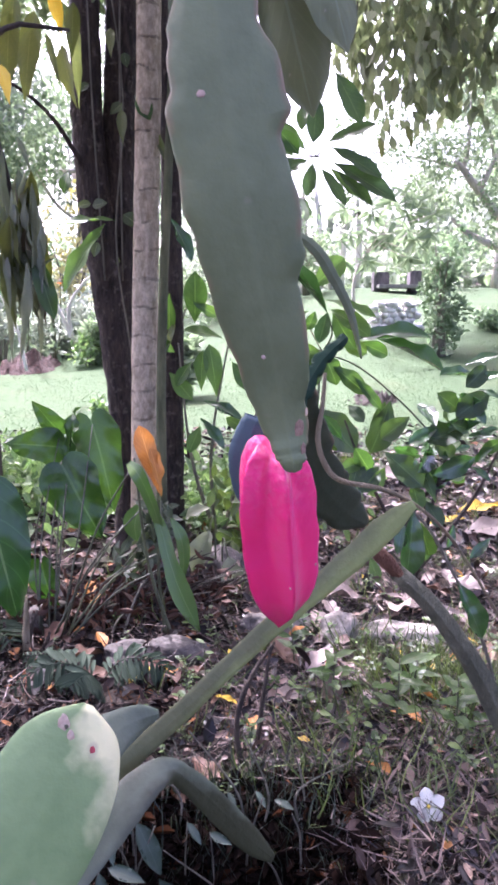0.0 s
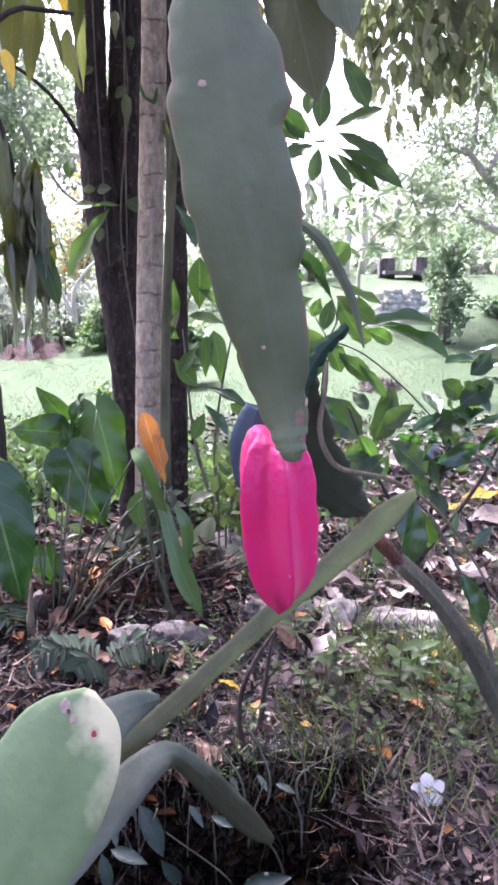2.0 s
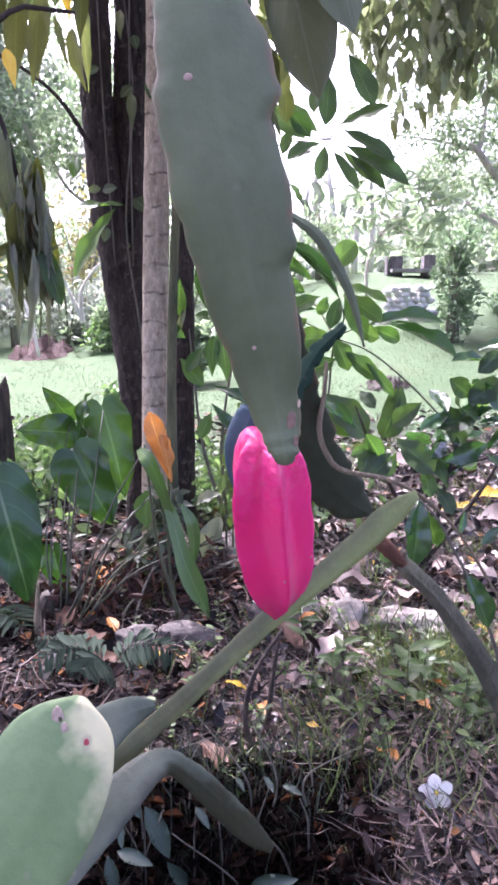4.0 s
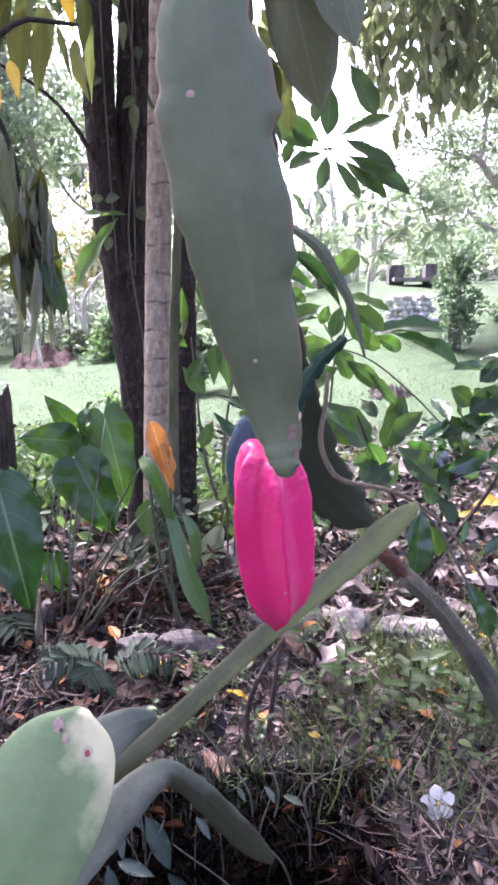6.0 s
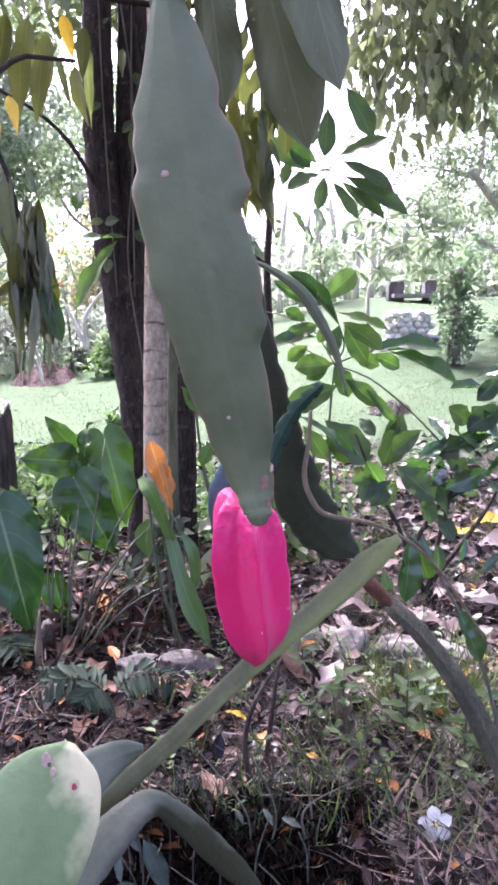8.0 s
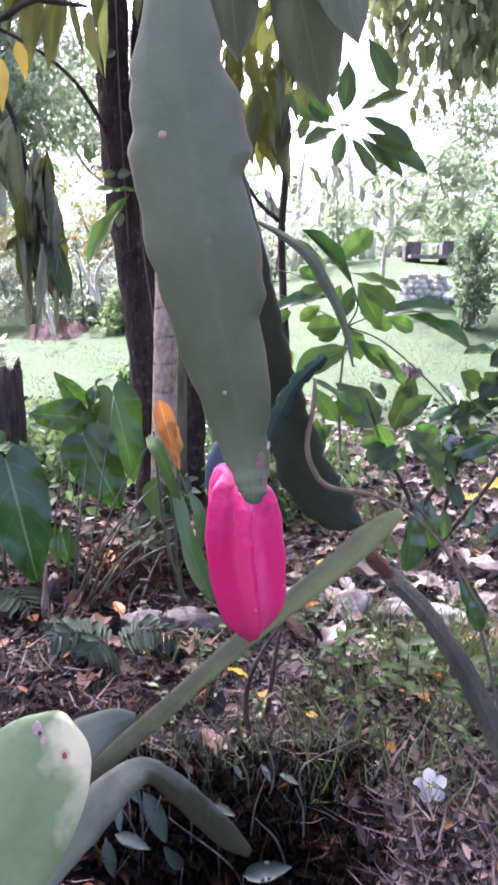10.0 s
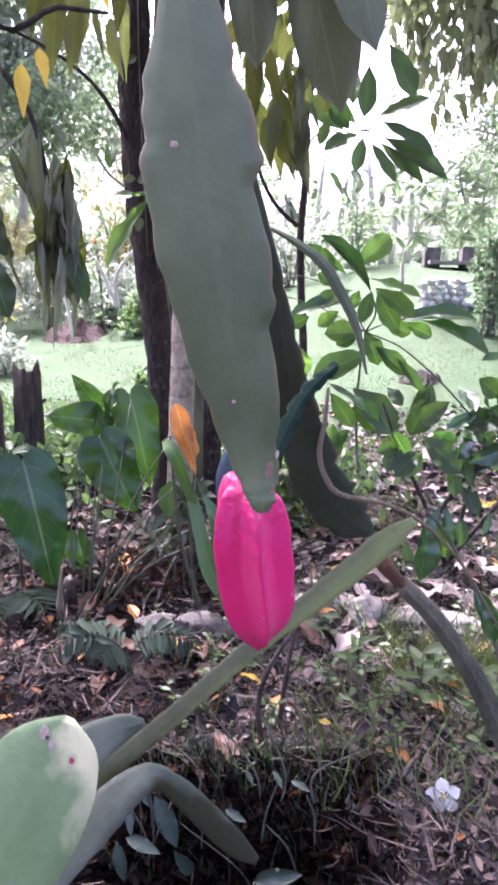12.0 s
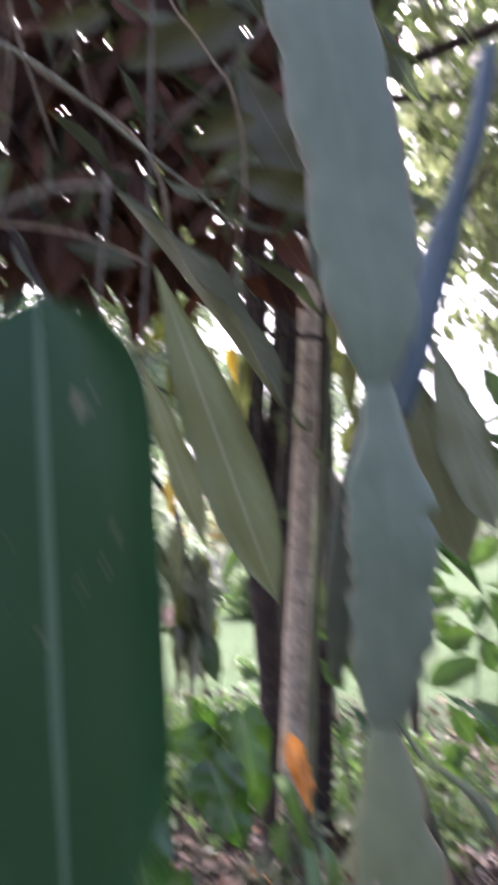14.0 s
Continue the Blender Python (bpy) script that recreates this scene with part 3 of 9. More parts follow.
def heart_mesh(name, mat, width=0.8, lobe=0.3, droop=0.2, fold=0.15, wave=0.03, seed=3, thick=0.0):
    """A cordate leaf: its stalk joins at the origin, two round lobes behind it, the tip at y = 1."""
    g = np.random.default_rng(seed)
    rows = 16
    s = np.linspace(0, 1, rows)
    cols = np.linspace(-1, 1, 11)
    a = np.abs(cols)
    w = np.where(s < 0.22, 0.86 + 0.14 * np.sin(s / 0.22 * np.pi / 2), np.clip(1 - ((s - 0.22) / 0.78) ** 1.7, 0, 1) ** 0.85) * width / 2
    w[-1] = 0.004
    back = lobe * np.interp(a, (0, 0.15, 0.35, 0.6, 0.8, 1.0), (0, 0.55, 0.95, 0.95, 0.6, -0.15))
    x = w[:, None] * cols[None]
    x = np.where(s[:, None] < 0.05, x * np.interp(a, (0, 0.3, 1), (0.3, 0.85, 1.0))[None], x)
    y = s[:, None] - back[None] * (1 - s[:, None]) ** 2.2
    ph = g.uniform(0, 6)
    rip = wave * np.sin(s[:, None] * 11 + ph + cols[None] * 2) * (a**2)[None] * np.clip(s * 4, 0, 1)[:, None]
    z = -droop * np.clip(s, 0, 1)[:, None] ** 2 + fold * np.abs(x) - 0.35 * fold * (x / width * 2) ** 2 * width + rip
    top = np.stack(np.broadcast_arrays(x, y, z), -1).reshape(-1, 3)
    uv = np.stack(np.broadcast_arrays((cols[None] + 1) / 2, s[:, None]), -1).reshape(-1, 2)
    if not thick:
        k = len(cols)
        faces = [(i * k + j, i * k + j + 1, (i + 1) * k + j + 1, (i + 1) * k + j) for i in range(rows - 1) for j in range(k - 1)]
        return mesh_of(name, top, faces, mat, uv)
    low = top - np.array((0, 0, thick))
    k, n, faces = len(cols), rows * len(cols), []
    for i in range(rows - 1):
        for j in range(k - 1):
            q = (i * k + j, i * k + j + 1, (i + 1) * k + j + 1, (i + 1) * k + j)
            faces += [q, tuple(n + v for v in q[::-1])]
        for j in (0, k - 1):
            p, q = i * k + j, (i + 1) * k + j
            faces.append((q, p, n + p, n + q) if j == 0 else (p, q, n + q, n + p))
    return mesh_of(name, np.vstack([top, low]), faces, mat, np.vstack([uv, uv]))


def laid(base, tip, facing=(0, -1, 0.4), roll=0.0):
    """The pose of a leaf_mesh that runs from base to tip with its face turned to facing."""
    b, t = Vector(base), Vector(tip)
    y = (t - b)
    size = y.length
    y = y.normalized()
    z = Vector(facing) - y * y.dot(Vector(facing))
    z = z.normalized() if z.length > 1e-4 else y.orthogonal().normalized()
    x = y.cross(z)
    m = Matrix((x, y, z)).transposed().to_4x4()
    return Matrix.Translation(b) @ m @ Matrix.Rotation(radians(roll), 4, "Y") @ Matrix.Scale(size, 4)


TEMPLATE = np.array([(0, 0, 0), (-0.32, 0.3, 0.05), (0, 0.33, 0), (0.32, 0.3, 0.05), (-0.36, 0.62, 0.03), (0, 0.65, -0.03), (0.36, 0.62, 0.03), (0, 1, -0.12)])
TEMPLATE_FACES = [(0, 2, 1), (0, 3, 2), (1, 2, 5, 4), (2, 3, 6, 5), (4, 5, 7), (5, 6, 7)]
TEMPLATE_UV = np.array([(0.5, 0), (0, 0.3), (0.5, 0.33), (1, 0.3), (0, 0.62), (0.5, 0.65), (1, 0.62), (0.5, 1)])
rows_ = (0.12, 0.34, 0.6, 0.84)
FINE = np.array([(0, 0, 0)] + [(c * w, y, abs(c) * 0.08 - 0.1 * y * y) for y, w in zip(rows_, (0.24, 0.44, 0.46, 0.28)) for c in (-1, 0, 1)] + [(0, 1, -0.14)])
FINE_FACES = [(0, 2, 1), (0, 3, 2)] + [(a + k, a + k + 1, a + k + 4, a + k + 3) for a in (1, 4, 7) for k in (0, 1)] + [(10, 11, 13), (11, 12, 13)]
FINE_UV = np.array([(0.5, 0)] + [((c + 1) / 2, y) for y in rows_ for c in (-1, 0, 1)] + [(0.5, 1)])
BLADE = np.array([(-0.5, 0, 0), (0.5, 0, 0), (-0.38, 0.55, 0.06), (0.38, 0.55, 0.06), (0, 1, 0.30)])
BLADE_FACES = [(0, 1, 3, 2), (2, 3, 4)]
BLADE_UV = np.array([(0, 0), (1, 0), (0.1, 0.55), (0.9, 0.55), (0.5, 1)])


CURL = np.array([(0, 0, 0)] + [(c * w, y, abs(c) * 0.26 + 0.3 * y * (1 - y) - 0.12 * c * y) for y, w in zip(rows_, (0.22, 0.42, 0.46, 0.25)) for c in (-1, 0, 1)] + [(0.12, 1, 0.12)])


DEAD = np.array([(0, 0, 0)] + [(c * w, y, abs(c) * 0.07 + 0.14 * y * (1 - y) - 0.05 * c * y) for y, w in zip(rows_, (0.22, 0.42, 0.46, 0.25)) for c in (-1, 0, 1)] + [(0.05, 1, 0.05)])


def cloud(name, mat, base, ahead, up, size, ratio, shape="leaf"):
    """One mesh of many small leaves or blades: their bases, ways, faces, lengths and widths (of the length)."""
    tv, tf, tu = {"leaf": (TEMPLATE, TEMPLATE_FACES, TEMPLATE_UV), "fine": (FINE, FINE_FACES, FINE_UV), "curl": (CURL, FINE_FACES, FINE_UV), "dead": (DEAD, FINE_FACES, FINE_UV), "blade": (BLADE, BLADE_FACES, BLADE_UV)}[shape]
    base, y = np.asarray(base, float), unit(np.asarray(ahead, float))
    z = np.asarray(up, float)
    z = unit(z - y * (z * y).sum(-1, keepdims=True))
    x = np.cross(y, z)
    size, ratio = np.broadcast_to(size, len(base))[:, None, None], np.broadcast_to(ratio, len(base))[:, None, None]
    v = base[:, None] + size * (tv[None, :, :1] * ratio * x[:, None] + tv[None, :, 1:2] * y[:, None] + tv[None, :, 2:] * z[:, None])
    k, n = len(tv), len(base)
    me = bpy.data.meshes.new(name)
    lens = np.tile([len(f) for f in tf], n)
    flat = np.concatenate([np.array(f) for f in tf])
    loops = (np.arange(n)[:, None] * k + flat[None]).ravel()
    me.vertices.add(n * k)
    me.vertices.foreach_set("co", v.reshape(-1).astype(np.float32))
    me.loops.add(len(loops))
    me.loops.foreach_set("vertex_index", loops.astype(np.int32))
    me.polygons.add(len(lens))
    me.polygons.foreach_set("loop_start", np.r_[0, np.cumsum(lens)[:-1]].astype(np.int32))
    me.polygons.foreach_set("use_smooth", np.ones(len(lens), dtype=bool))
    layer = me.uv_layers.new(name="UVMap")
    layer.data.foreach_set("uv", np.tile(tu[flat], (n, 1)).astype(np.float32).ravel())
    me.materials.append(mat)
    me.update(calc_edges=True)
    me.validate()
    return me


def rand_dirs(n, down=0.0, g=rng):
    v = g.normal(size=(n, 3))
    v[:, 2] -= down
    return unit(v)


def clumps(centres, radii, per, g=rng):
    """Points in and on uneven balls of leaves: more near the skin, with gaps between."""
    out = []
    for c, r in zip(centres, radii):
        d = rand_dirs(per, 0, g)
        k = g.uniform(0.35, 1.0, per) ** 0.5
        out.append(np.array(c) + d * (k * 1.0)[:, None] * np.array(r))
    return np.vstack(out)


def smooth_step(a, b, v):
    u = np.clip((v - a) / (b - a), 0, 1)
    return u * u * (3 - 2 * u)


def ground_z(x, y):
    """The lie of the garden: a small bank by the camera, a hollow, then a lawn that climbs to the right."""
    x, y = np.asarray(x, float), np.asarray(y, float)
    z = 0.13 - 0.12 * smooth_step(0.8, 2.1, y) - 0.05 * smooth_step(2.0, 3.5, y)
    z = z + smooth_step(4.0, 13.0, y) * (0.25 + 0.75 * smooth_step(-2.5, 2.0, x))
    z = z + 0.018 * np.sin(5.1 * x + 1.3) * np.sin(4.3 * y) + 0.03 * np.sin(1.3 * x + 0.4) * np.sin(1.1 * y + 1)
    z = z - 0.30 * np.exp(-(((x + 0.03) / 0.13) ** 2 + ((y - 0.80) / 0.13) ** 2) ** 1.5)
    return z

# ---- ground ----
def build_ground():
    u = np.linspace(-1, 1, 150)
    xs = 150 * np.sign(u) * (0.02 * np.abs(u) + 0.98 * np.abs(u) ** 4)
    v = np.linspace(-0.8, 1, 190)
    ys = 2 + 170 * np.sign(v) * (0.025 * np.abs(v) + 0.975 * np.abs(v) ** 4)
    gx, gy = np.meshgrid(xs, ys)
    gz = ground_z(gx, gy) + 0.008 * rng.normal(size=gx.shape) * (np.abs(gx) < 3) * (gy < 5)
    verts = np.stack([gx, gy, gz], -1).reshape(-1, 3)
    w = len(xs)
    faces = [(i * w + j, i * w + j + 1, (i + 1) * w + j + 1, (i + 1) * w + j) for i in range(len(ys) - 1) for j in range(w - 1)]
    ob = new("ground", mesh_of("ground", verts, faces, M_GROUND))
    tagged(ob, "dark leaf-strewn soil going over into sunlit lawn", "ground", kind="structure")


build_ground()


# ---- far garden: woods, trees, shrubs ----
def far_tree(place, height, spread, mat, seed, leaves=3500, leaf=0.16, lean=(0, 0), label="", limbs=5, bark=M_BARK_FAR, low=0.35):
    g = np.random.default_rng(seed)
    x, y = place
    z = float(ground_z(x, y)) - 0.05
    tree = thing("tree", (x, y, z), label or "sunlit broadleaf tree with pale bark behind the lawn", "tree", "trees behind the lawn")
    top = Vector((lean[0], lean[1], height * 0.8))
    part("trunk", tube("trunk", [(0, 0, 0), top * 0.45 + Vector((0.08, 0.05, 0)), top], [height * 0.018, height * 0.013, height * 0.004], bark, 8, 12, 0.06, seed), tree)
    centres, radii = [], []
    for k in range(limbs):
        a, h = g.uniform(0, 6.28), g.uniform(low, 0.75)
        start = top * h
        end = start + Vector((math.cos(a) * spread * 0.8, math.sin(a) * spread * 0.8, height * g.uniform(0.10, 0.28)))
        bend = (start + end) / 2 + Vector((0, 0, -0.04 * height))
        part("limb", tube("limb", [start, bend, end], [height * 0.007, height * 0.005, height * 0.002], bark, 6, 9, 0.05, seed + k), tree)
        centres += [list(end), list((bend + end) / 2 + Vector((0, 0, 0.05 * height)))]
        radii += [[spread * 0.38, spread * 0.38, height * 0.10], [spread * 0.3, spread * 0.3, height * 0.08]]
    for k in range(limbs):
        a = g.uniform(0, 6.28)
        centres.append([top[0] + math.cos(a) * spread * 0.5, top[1] + math.sin(a) * spread * 0.5, height * g.uniform(0.7, 1.0)])
        radii.append([spread * 0.4, spread * 0.4, height * 0.12])
    pts = clumps(centres, radii, leaves // len(centres), g)
    n = len(pts)
    part("crown", cloud("crown", mat, pts, rand_dirs(n, 0.5, g), rand_dirs(n, -1.0, g), g.uniform(0.6, 1.2, n) * leaf, 0.6), tree)
    return tree


def shrub(place, size, mat, seed, leaves=1600, leaf=0.10, label="", name="bush", group="", upright=0.0, stems=5):
    g = np.random.default_rng(seed)
    x, y = place
    z = float(ground_z(x, y)) - 0.03
    ob = thing(name, (x, y, z), label or "leafy green bush at the far side of the lawn", "bush", group)
    for k in range(stems):
        a, r = g.uniform(0, 6.28), g.uniform(0.2, 0.6)
        tip = (math.cos(a) * size[0] * r, math.sin(a) * size[0] * r, size[1] * g.uniform(0.6, 0.9))
        part("stem", tube("stem", [(0.05 * math.cos(a), 0.05 * math.sin(a), 0), (tip[0] * 0.4, tip[1] * 0.4, tip[2] * 0.55), tip], [0.02 * size[1], 0.013 * size[1], 0.005], M_TWIG_GREY, 6, 8, 0.05, seed + k), ob)
    m = 14
    cs = [(g.normal() * size[0] * 0.35, g.normal() * size[0] * 0.35, size[1] * g.uniform(0.2, 0.9)) for _ in range(m)]
    rs = [(size[0] * g.uniform(0.25, 0.45),) * 2 + (size[1] * g.uniform(0.12, 0.24),) for _ in range(m)]
    pts = clumps(cs, rs, leaves // m, g)
    pts[:, 2] = np.maximum(pts[:, 2], 0.03)
    n = len(pts)
    part("foliage", cloud("foliage", mat, pts, rand_dirs(n, -upright, g), rand_dirs(n, -0.8, g), g.uniform(0.6, 1.25, n) * leaf, 0.55), ob)
    return ob


def far_woods():
    """Dense woods that close the garden all round."""
    g = np.random.default_rng(40)
    cs, rs = [], []
    for k in range(150):
        a = g.uniform(-2.9, 2.9) if k > 75 else g.uniform(-0.75, 0.75)
        d = g.uniform(17, 30)
        x, y = d * math.sin(a), 1 + d * math.cos(a)
        h = g.uniform(0.2, 1.0) if -0.04 < a < 0.24 else g.uniform(0.3, 4.2) if abs(a) < 0.5 else g.uniform(0.3, 7)
        if k % 3 == 0 and -0.04 < a < 0.24:
            h = g.uniform(1.0, 3.4)
        cs.append((x, y, float(ground_z(x, y)) + h))
        rs.append((g.uniform(1.0, 2.2), g.uniform(1.0, 2.2), g.uniform(0.5, 1.3)))
    pts = clumps(cs, rs, 300, g)
    n = len(pts)
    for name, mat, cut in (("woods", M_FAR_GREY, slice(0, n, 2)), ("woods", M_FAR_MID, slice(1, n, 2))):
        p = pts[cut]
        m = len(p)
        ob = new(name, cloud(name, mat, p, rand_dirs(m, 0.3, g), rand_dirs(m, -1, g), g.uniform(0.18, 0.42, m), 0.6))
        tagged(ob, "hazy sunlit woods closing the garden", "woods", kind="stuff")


far_woods()


def limb_tree():
    """A broad tree past the lawn whose pale limbs reach in over the grass."""
    g = np.random.default_rng(11)
    tree = thing("tree", (3.9, 9.2, float(ground_z(3.9, 9.2)) - 0.05), "spreading tree with pale grey limbs and fine leaves", "tree", "trees behind the lawn")
    z0 = tree.location.z
    part("trunk", tube("trunk", local(tree, [(3.9, 9.2, z0), (3.75, 9.15, z0 + 0.5), (3.5, 9.1, 1.3)]), [0.16, 0.13, 0.11], M_BARK_FAR, 10, 12, 0.05), tree)
    ways = [[(3.5, 9.1, 1.25), (2.83, 9.0, 1.755), (2.41, 9.0, 2.24), (2.30, 9.0, 2.33)], [(2.41, 9.0, 2.24), (2.46, 9.0, 2.5), (2.46, 9.0, 2.9), (2.5, 9.0, 3.5)],
            [(3.55, 9.1, 1.1), (2.86, 9.0, 1.38), (2.5, 9.0, 1.55), (2.3, 9.0, 1.72)], [(2.41, 9.0, 2.24), (2.0, 9.0, 2.35), (1.4, 9.1, 2.45)],
            [(3.5, 9.1, 1.3), (3.6, 9.3, 2.4), (3.3, 9.4, 3.6)], [(2.6, 9.0, 2.0), (2.9, 9.1, 2.7), (2.8, 9.2, 3.4)]]
    cs, rs = [], []
    for k, way in enumerate(ways):
        thick = (0.075, 0.03, 0.06, 0.022, 0.08, 0.035)[k]
        part("limb", tube("limb", local(tree, way), [thick, thick * 0.75, thick * 0.5, thick * 0.3], M_BARK_FAR, 8, 16, 0.06, k), tree)
        for p in spline(way, 9)[3:]:
            cs += [p + g.normal(0, 0.28, 3) + np.array((0, 0, 0.12)) for _ in range(3)]
    cs += [np.array((g.uniform(1.2, 4.2), g.uniform(8.7, 9.9), g.uniform(1.9, 4.2))) for _ in range(42)]
    # added upper limbs and crown, mostly out of view, to shade the lawn
    part("limb", tube("limb", local(tree, [(3.3, 9.4, 3.5), (2.6, 9.3, 4.6), (1.4, 9.0, 5.3)]), [0.05, 0.035, 0.012], M_BARK_FAR, 7, 14, 0.05, 9), tree)
    part("limb", tube("limb", local(tree, [(2.6, 9.3, 4.6), (2.4, 8.4, 5.2), (2.2, 7.4, 5.4)]), [0.03, 0.02, 0.01], M_BARK_FAR, 7, 12, 0.05, 10), tree)
    shade_clumps = [np.array((g.uniform(-0.2, 4.4), g.uniform(7.4, 10.6), g.uniform(4.9, 6.0))) - np.array(tree.location) for _ in range(46)]
    p = clumps(shade_clumps, [(g.uniform(0.3, 0.55),) * 2 + (g.uniform(0.15, 0.3),) for _ in shade_clumps], 90, g)
    part("crown", cloud("crown", M_FAR_MID, p, rand_dirs(len(p), 0.3, g), rand_dirs(len(p), -0.6, g), g.uniform(0.09, 0.16, len(p)), 0.6), tree)
    cs = np.array(cs) - np.array(tree.location)
    pts = clumps(cs, [(g.uniform(0.15, 0.34),) * 2 + (g.uniform(0.10, 0.22),) for _ in cs], 70, g)
    n = len(pts)
    part("crown", cloud("crown", M_FAR_MID, pts, rand_dirs(n, 0.3, g), rand_dirs(n, -0.6, g), g.uniform(0.035, 0.07, n), 0.6), tree)


limb_tree()
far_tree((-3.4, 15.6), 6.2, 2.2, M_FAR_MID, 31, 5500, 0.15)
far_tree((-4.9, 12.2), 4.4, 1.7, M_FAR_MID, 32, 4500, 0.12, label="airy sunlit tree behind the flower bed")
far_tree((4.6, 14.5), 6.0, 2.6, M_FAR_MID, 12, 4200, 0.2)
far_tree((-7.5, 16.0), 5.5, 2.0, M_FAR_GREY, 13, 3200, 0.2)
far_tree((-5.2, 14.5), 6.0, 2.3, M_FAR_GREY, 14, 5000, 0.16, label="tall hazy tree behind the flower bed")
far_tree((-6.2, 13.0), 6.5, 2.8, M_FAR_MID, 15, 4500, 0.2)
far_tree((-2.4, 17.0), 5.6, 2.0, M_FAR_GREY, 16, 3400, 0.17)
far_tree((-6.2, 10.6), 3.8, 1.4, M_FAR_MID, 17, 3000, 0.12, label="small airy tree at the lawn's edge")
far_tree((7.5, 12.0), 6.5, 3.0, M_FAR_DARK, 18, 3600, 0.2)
shrub((1.83, 7.4), (0.30, 1.22), M_FAR_DARK, 21, 1300, 0.075, "upright dark green bush standing on the lawn", upright=0.5)
shrub((2.75, 8.6), (0.3, 0.25), M_FAR_DARK, 22, 500, 0.08, "low dark plants along the lawn")


def palmate_tree():
    """A small bent tree with airy whorls of fingered leaves."""
    g = np.random.default_rng(23)
    z = float(ground_z(1.16, 8.4))
    tree = thing("small_tree", (1.16, 8.4, z - 0.03), "small airy tree with a bent pale stem and fingered leaves", "tree")
    part("trunk", tube("trunk", local(tree, [(1.16, 8.4, z - 0.05), (1.13, 8.4, 0.793), (1.135, 8.4, 0.998), (1.18, 8.4, 1.173), (1.31, 8.4, 1.376), (1.46, 8.4, 1.52)]), [0.022, 0.019, 0.017, 0.015, 0.011, 0.006], M_BARK_FAR, 8, 20, 0.05), tree)
    ends = [(x, 8.4 + g.normal(0, 0.2), h) for x, h in zip(g.uniform(0.95, 2.05, 34), g.uniform(1.1, 1.9, 34))]
    for k in range(0, 34, 3):
        part("twig", tube("twig", local(tree, [(1.19 + 0.007 * k, 8.4, 1.19 + 0.01 * k), ends[k]]), [0.008, 0.003], M_BARK_FAR, 5, 6), tree)
    base, ahead = [], []
    for e in ends:
        for a in np.linspace(0, 6.28, 8)[:-1] + g.uniform(0, 1):
            base.append(np.array(e) + g.normal(0, 0.01, 3))
            ahead.append((math.cos(a), 0.4 * g.normal(), 0.8 * math.sin(a) - 0.35))
    n = len(base)
    part("crown", cloud("crown", M_FAR_MID, np.array(base) - np.array(tree.location), ahead, rand_dirs(n, -0.4, g) + np.array((0, -0.8, 0)), g.uniform(0.10, 0.2, n), 0.32, "fine"), tree)


palmate_tree()
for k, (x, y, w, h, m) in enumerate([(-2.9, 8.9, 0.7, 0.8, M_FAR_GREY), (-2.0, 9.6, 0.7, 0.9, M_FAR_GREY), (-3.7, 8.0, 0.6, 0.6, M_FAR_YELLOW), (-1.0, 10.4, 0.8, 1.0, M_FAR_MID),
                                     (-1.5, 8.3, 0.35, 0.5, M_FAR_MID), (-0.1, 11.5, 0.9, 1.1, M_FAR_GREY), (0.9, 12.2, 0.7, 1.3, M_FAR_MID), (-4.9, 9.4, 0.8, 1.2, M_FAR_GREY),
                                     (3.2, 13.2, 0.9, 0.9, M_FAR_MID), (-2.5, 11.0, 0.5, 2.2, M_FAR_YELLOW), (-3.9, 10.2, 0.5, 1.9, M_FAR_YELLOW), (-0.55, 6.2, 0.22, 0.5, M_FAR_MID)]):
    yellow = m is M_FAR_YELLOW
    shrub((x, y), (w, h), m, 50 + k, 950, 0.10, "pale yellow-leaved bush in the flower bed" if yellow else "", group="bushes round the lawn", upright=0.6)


shrub((-2.35, 6.02), (0.32, 0.32), M_FAR_GREY, 70, 500, 0.07, "low grey-green bush at the lawn's edge", group="bushes round the lawn", upright=0.4)
shrub((-1.71, 8.19), (0.24, 0.34), M_COVER, 72, 320, 0.08, "small bright green bush beside the lawn", group="bushes round the lawn", upright=0.5)
shrub((-2.28, 9.01), (0.45, 0.50), M_FAR_GREY, 73, 800, 0.08, "hazy grey-green bush behind the mulch mound", group="bushes round the lawn", upright=0.5)
shrub((-1.11, 5.60), (0.10, 0.16), M_COVER, 71, 110, 0.07, "small green weed standing on the lawn", name="weed", group="weeds on the lawn", upright=0.6, stems=3)


def flower_plant(place, seed, mat=M_ORANGE_FLOWER):
    g = np.random.default_rng(seed)
    x, y = place
    z = float(ground_z(x, y))
    ob = thing("flowering_plant", (x, y, z), "plant with a few small orange-red flowers", "flower", "orange flowers in the bed")
    for k in range(3):
        tip = Vector((g.uniform(-0.12, 0.12), g.uniform(-0.1, 0.1), g.uniform(0.85, 1.05)))
        part("stem", tube("stem", [(0, 0, 0), tip * 0.5 + Vector((0.03, 0, 0)), tip], [0.01, 0.008, 0.005], M_PETIOLE, 5, 6), ob)
        a = np.linspace(0, 6.28, 9)[:-1]
        d = np.stack([np.cos(a), np.sin(a), 0.35 + 0 * a], -1)
        part("blossom", cloud("blossom", mat, np.tile(list(tip), (8, 1)), d, np.tile((0, 0, 1.0), (8, 1)), 0.05, 0.9), ob)
        p = np.array([list(tip * f) for f in g.uniform(0.1, 0.85, 12)])
        part("leaves", cloud("leaves", M_FAR_MID, p, rand_dirs(12, 0, g), rand_dirs(12, -1, g), 0.14, 0.35), ob)


flower_plant((-2.15, 8.5), 71)
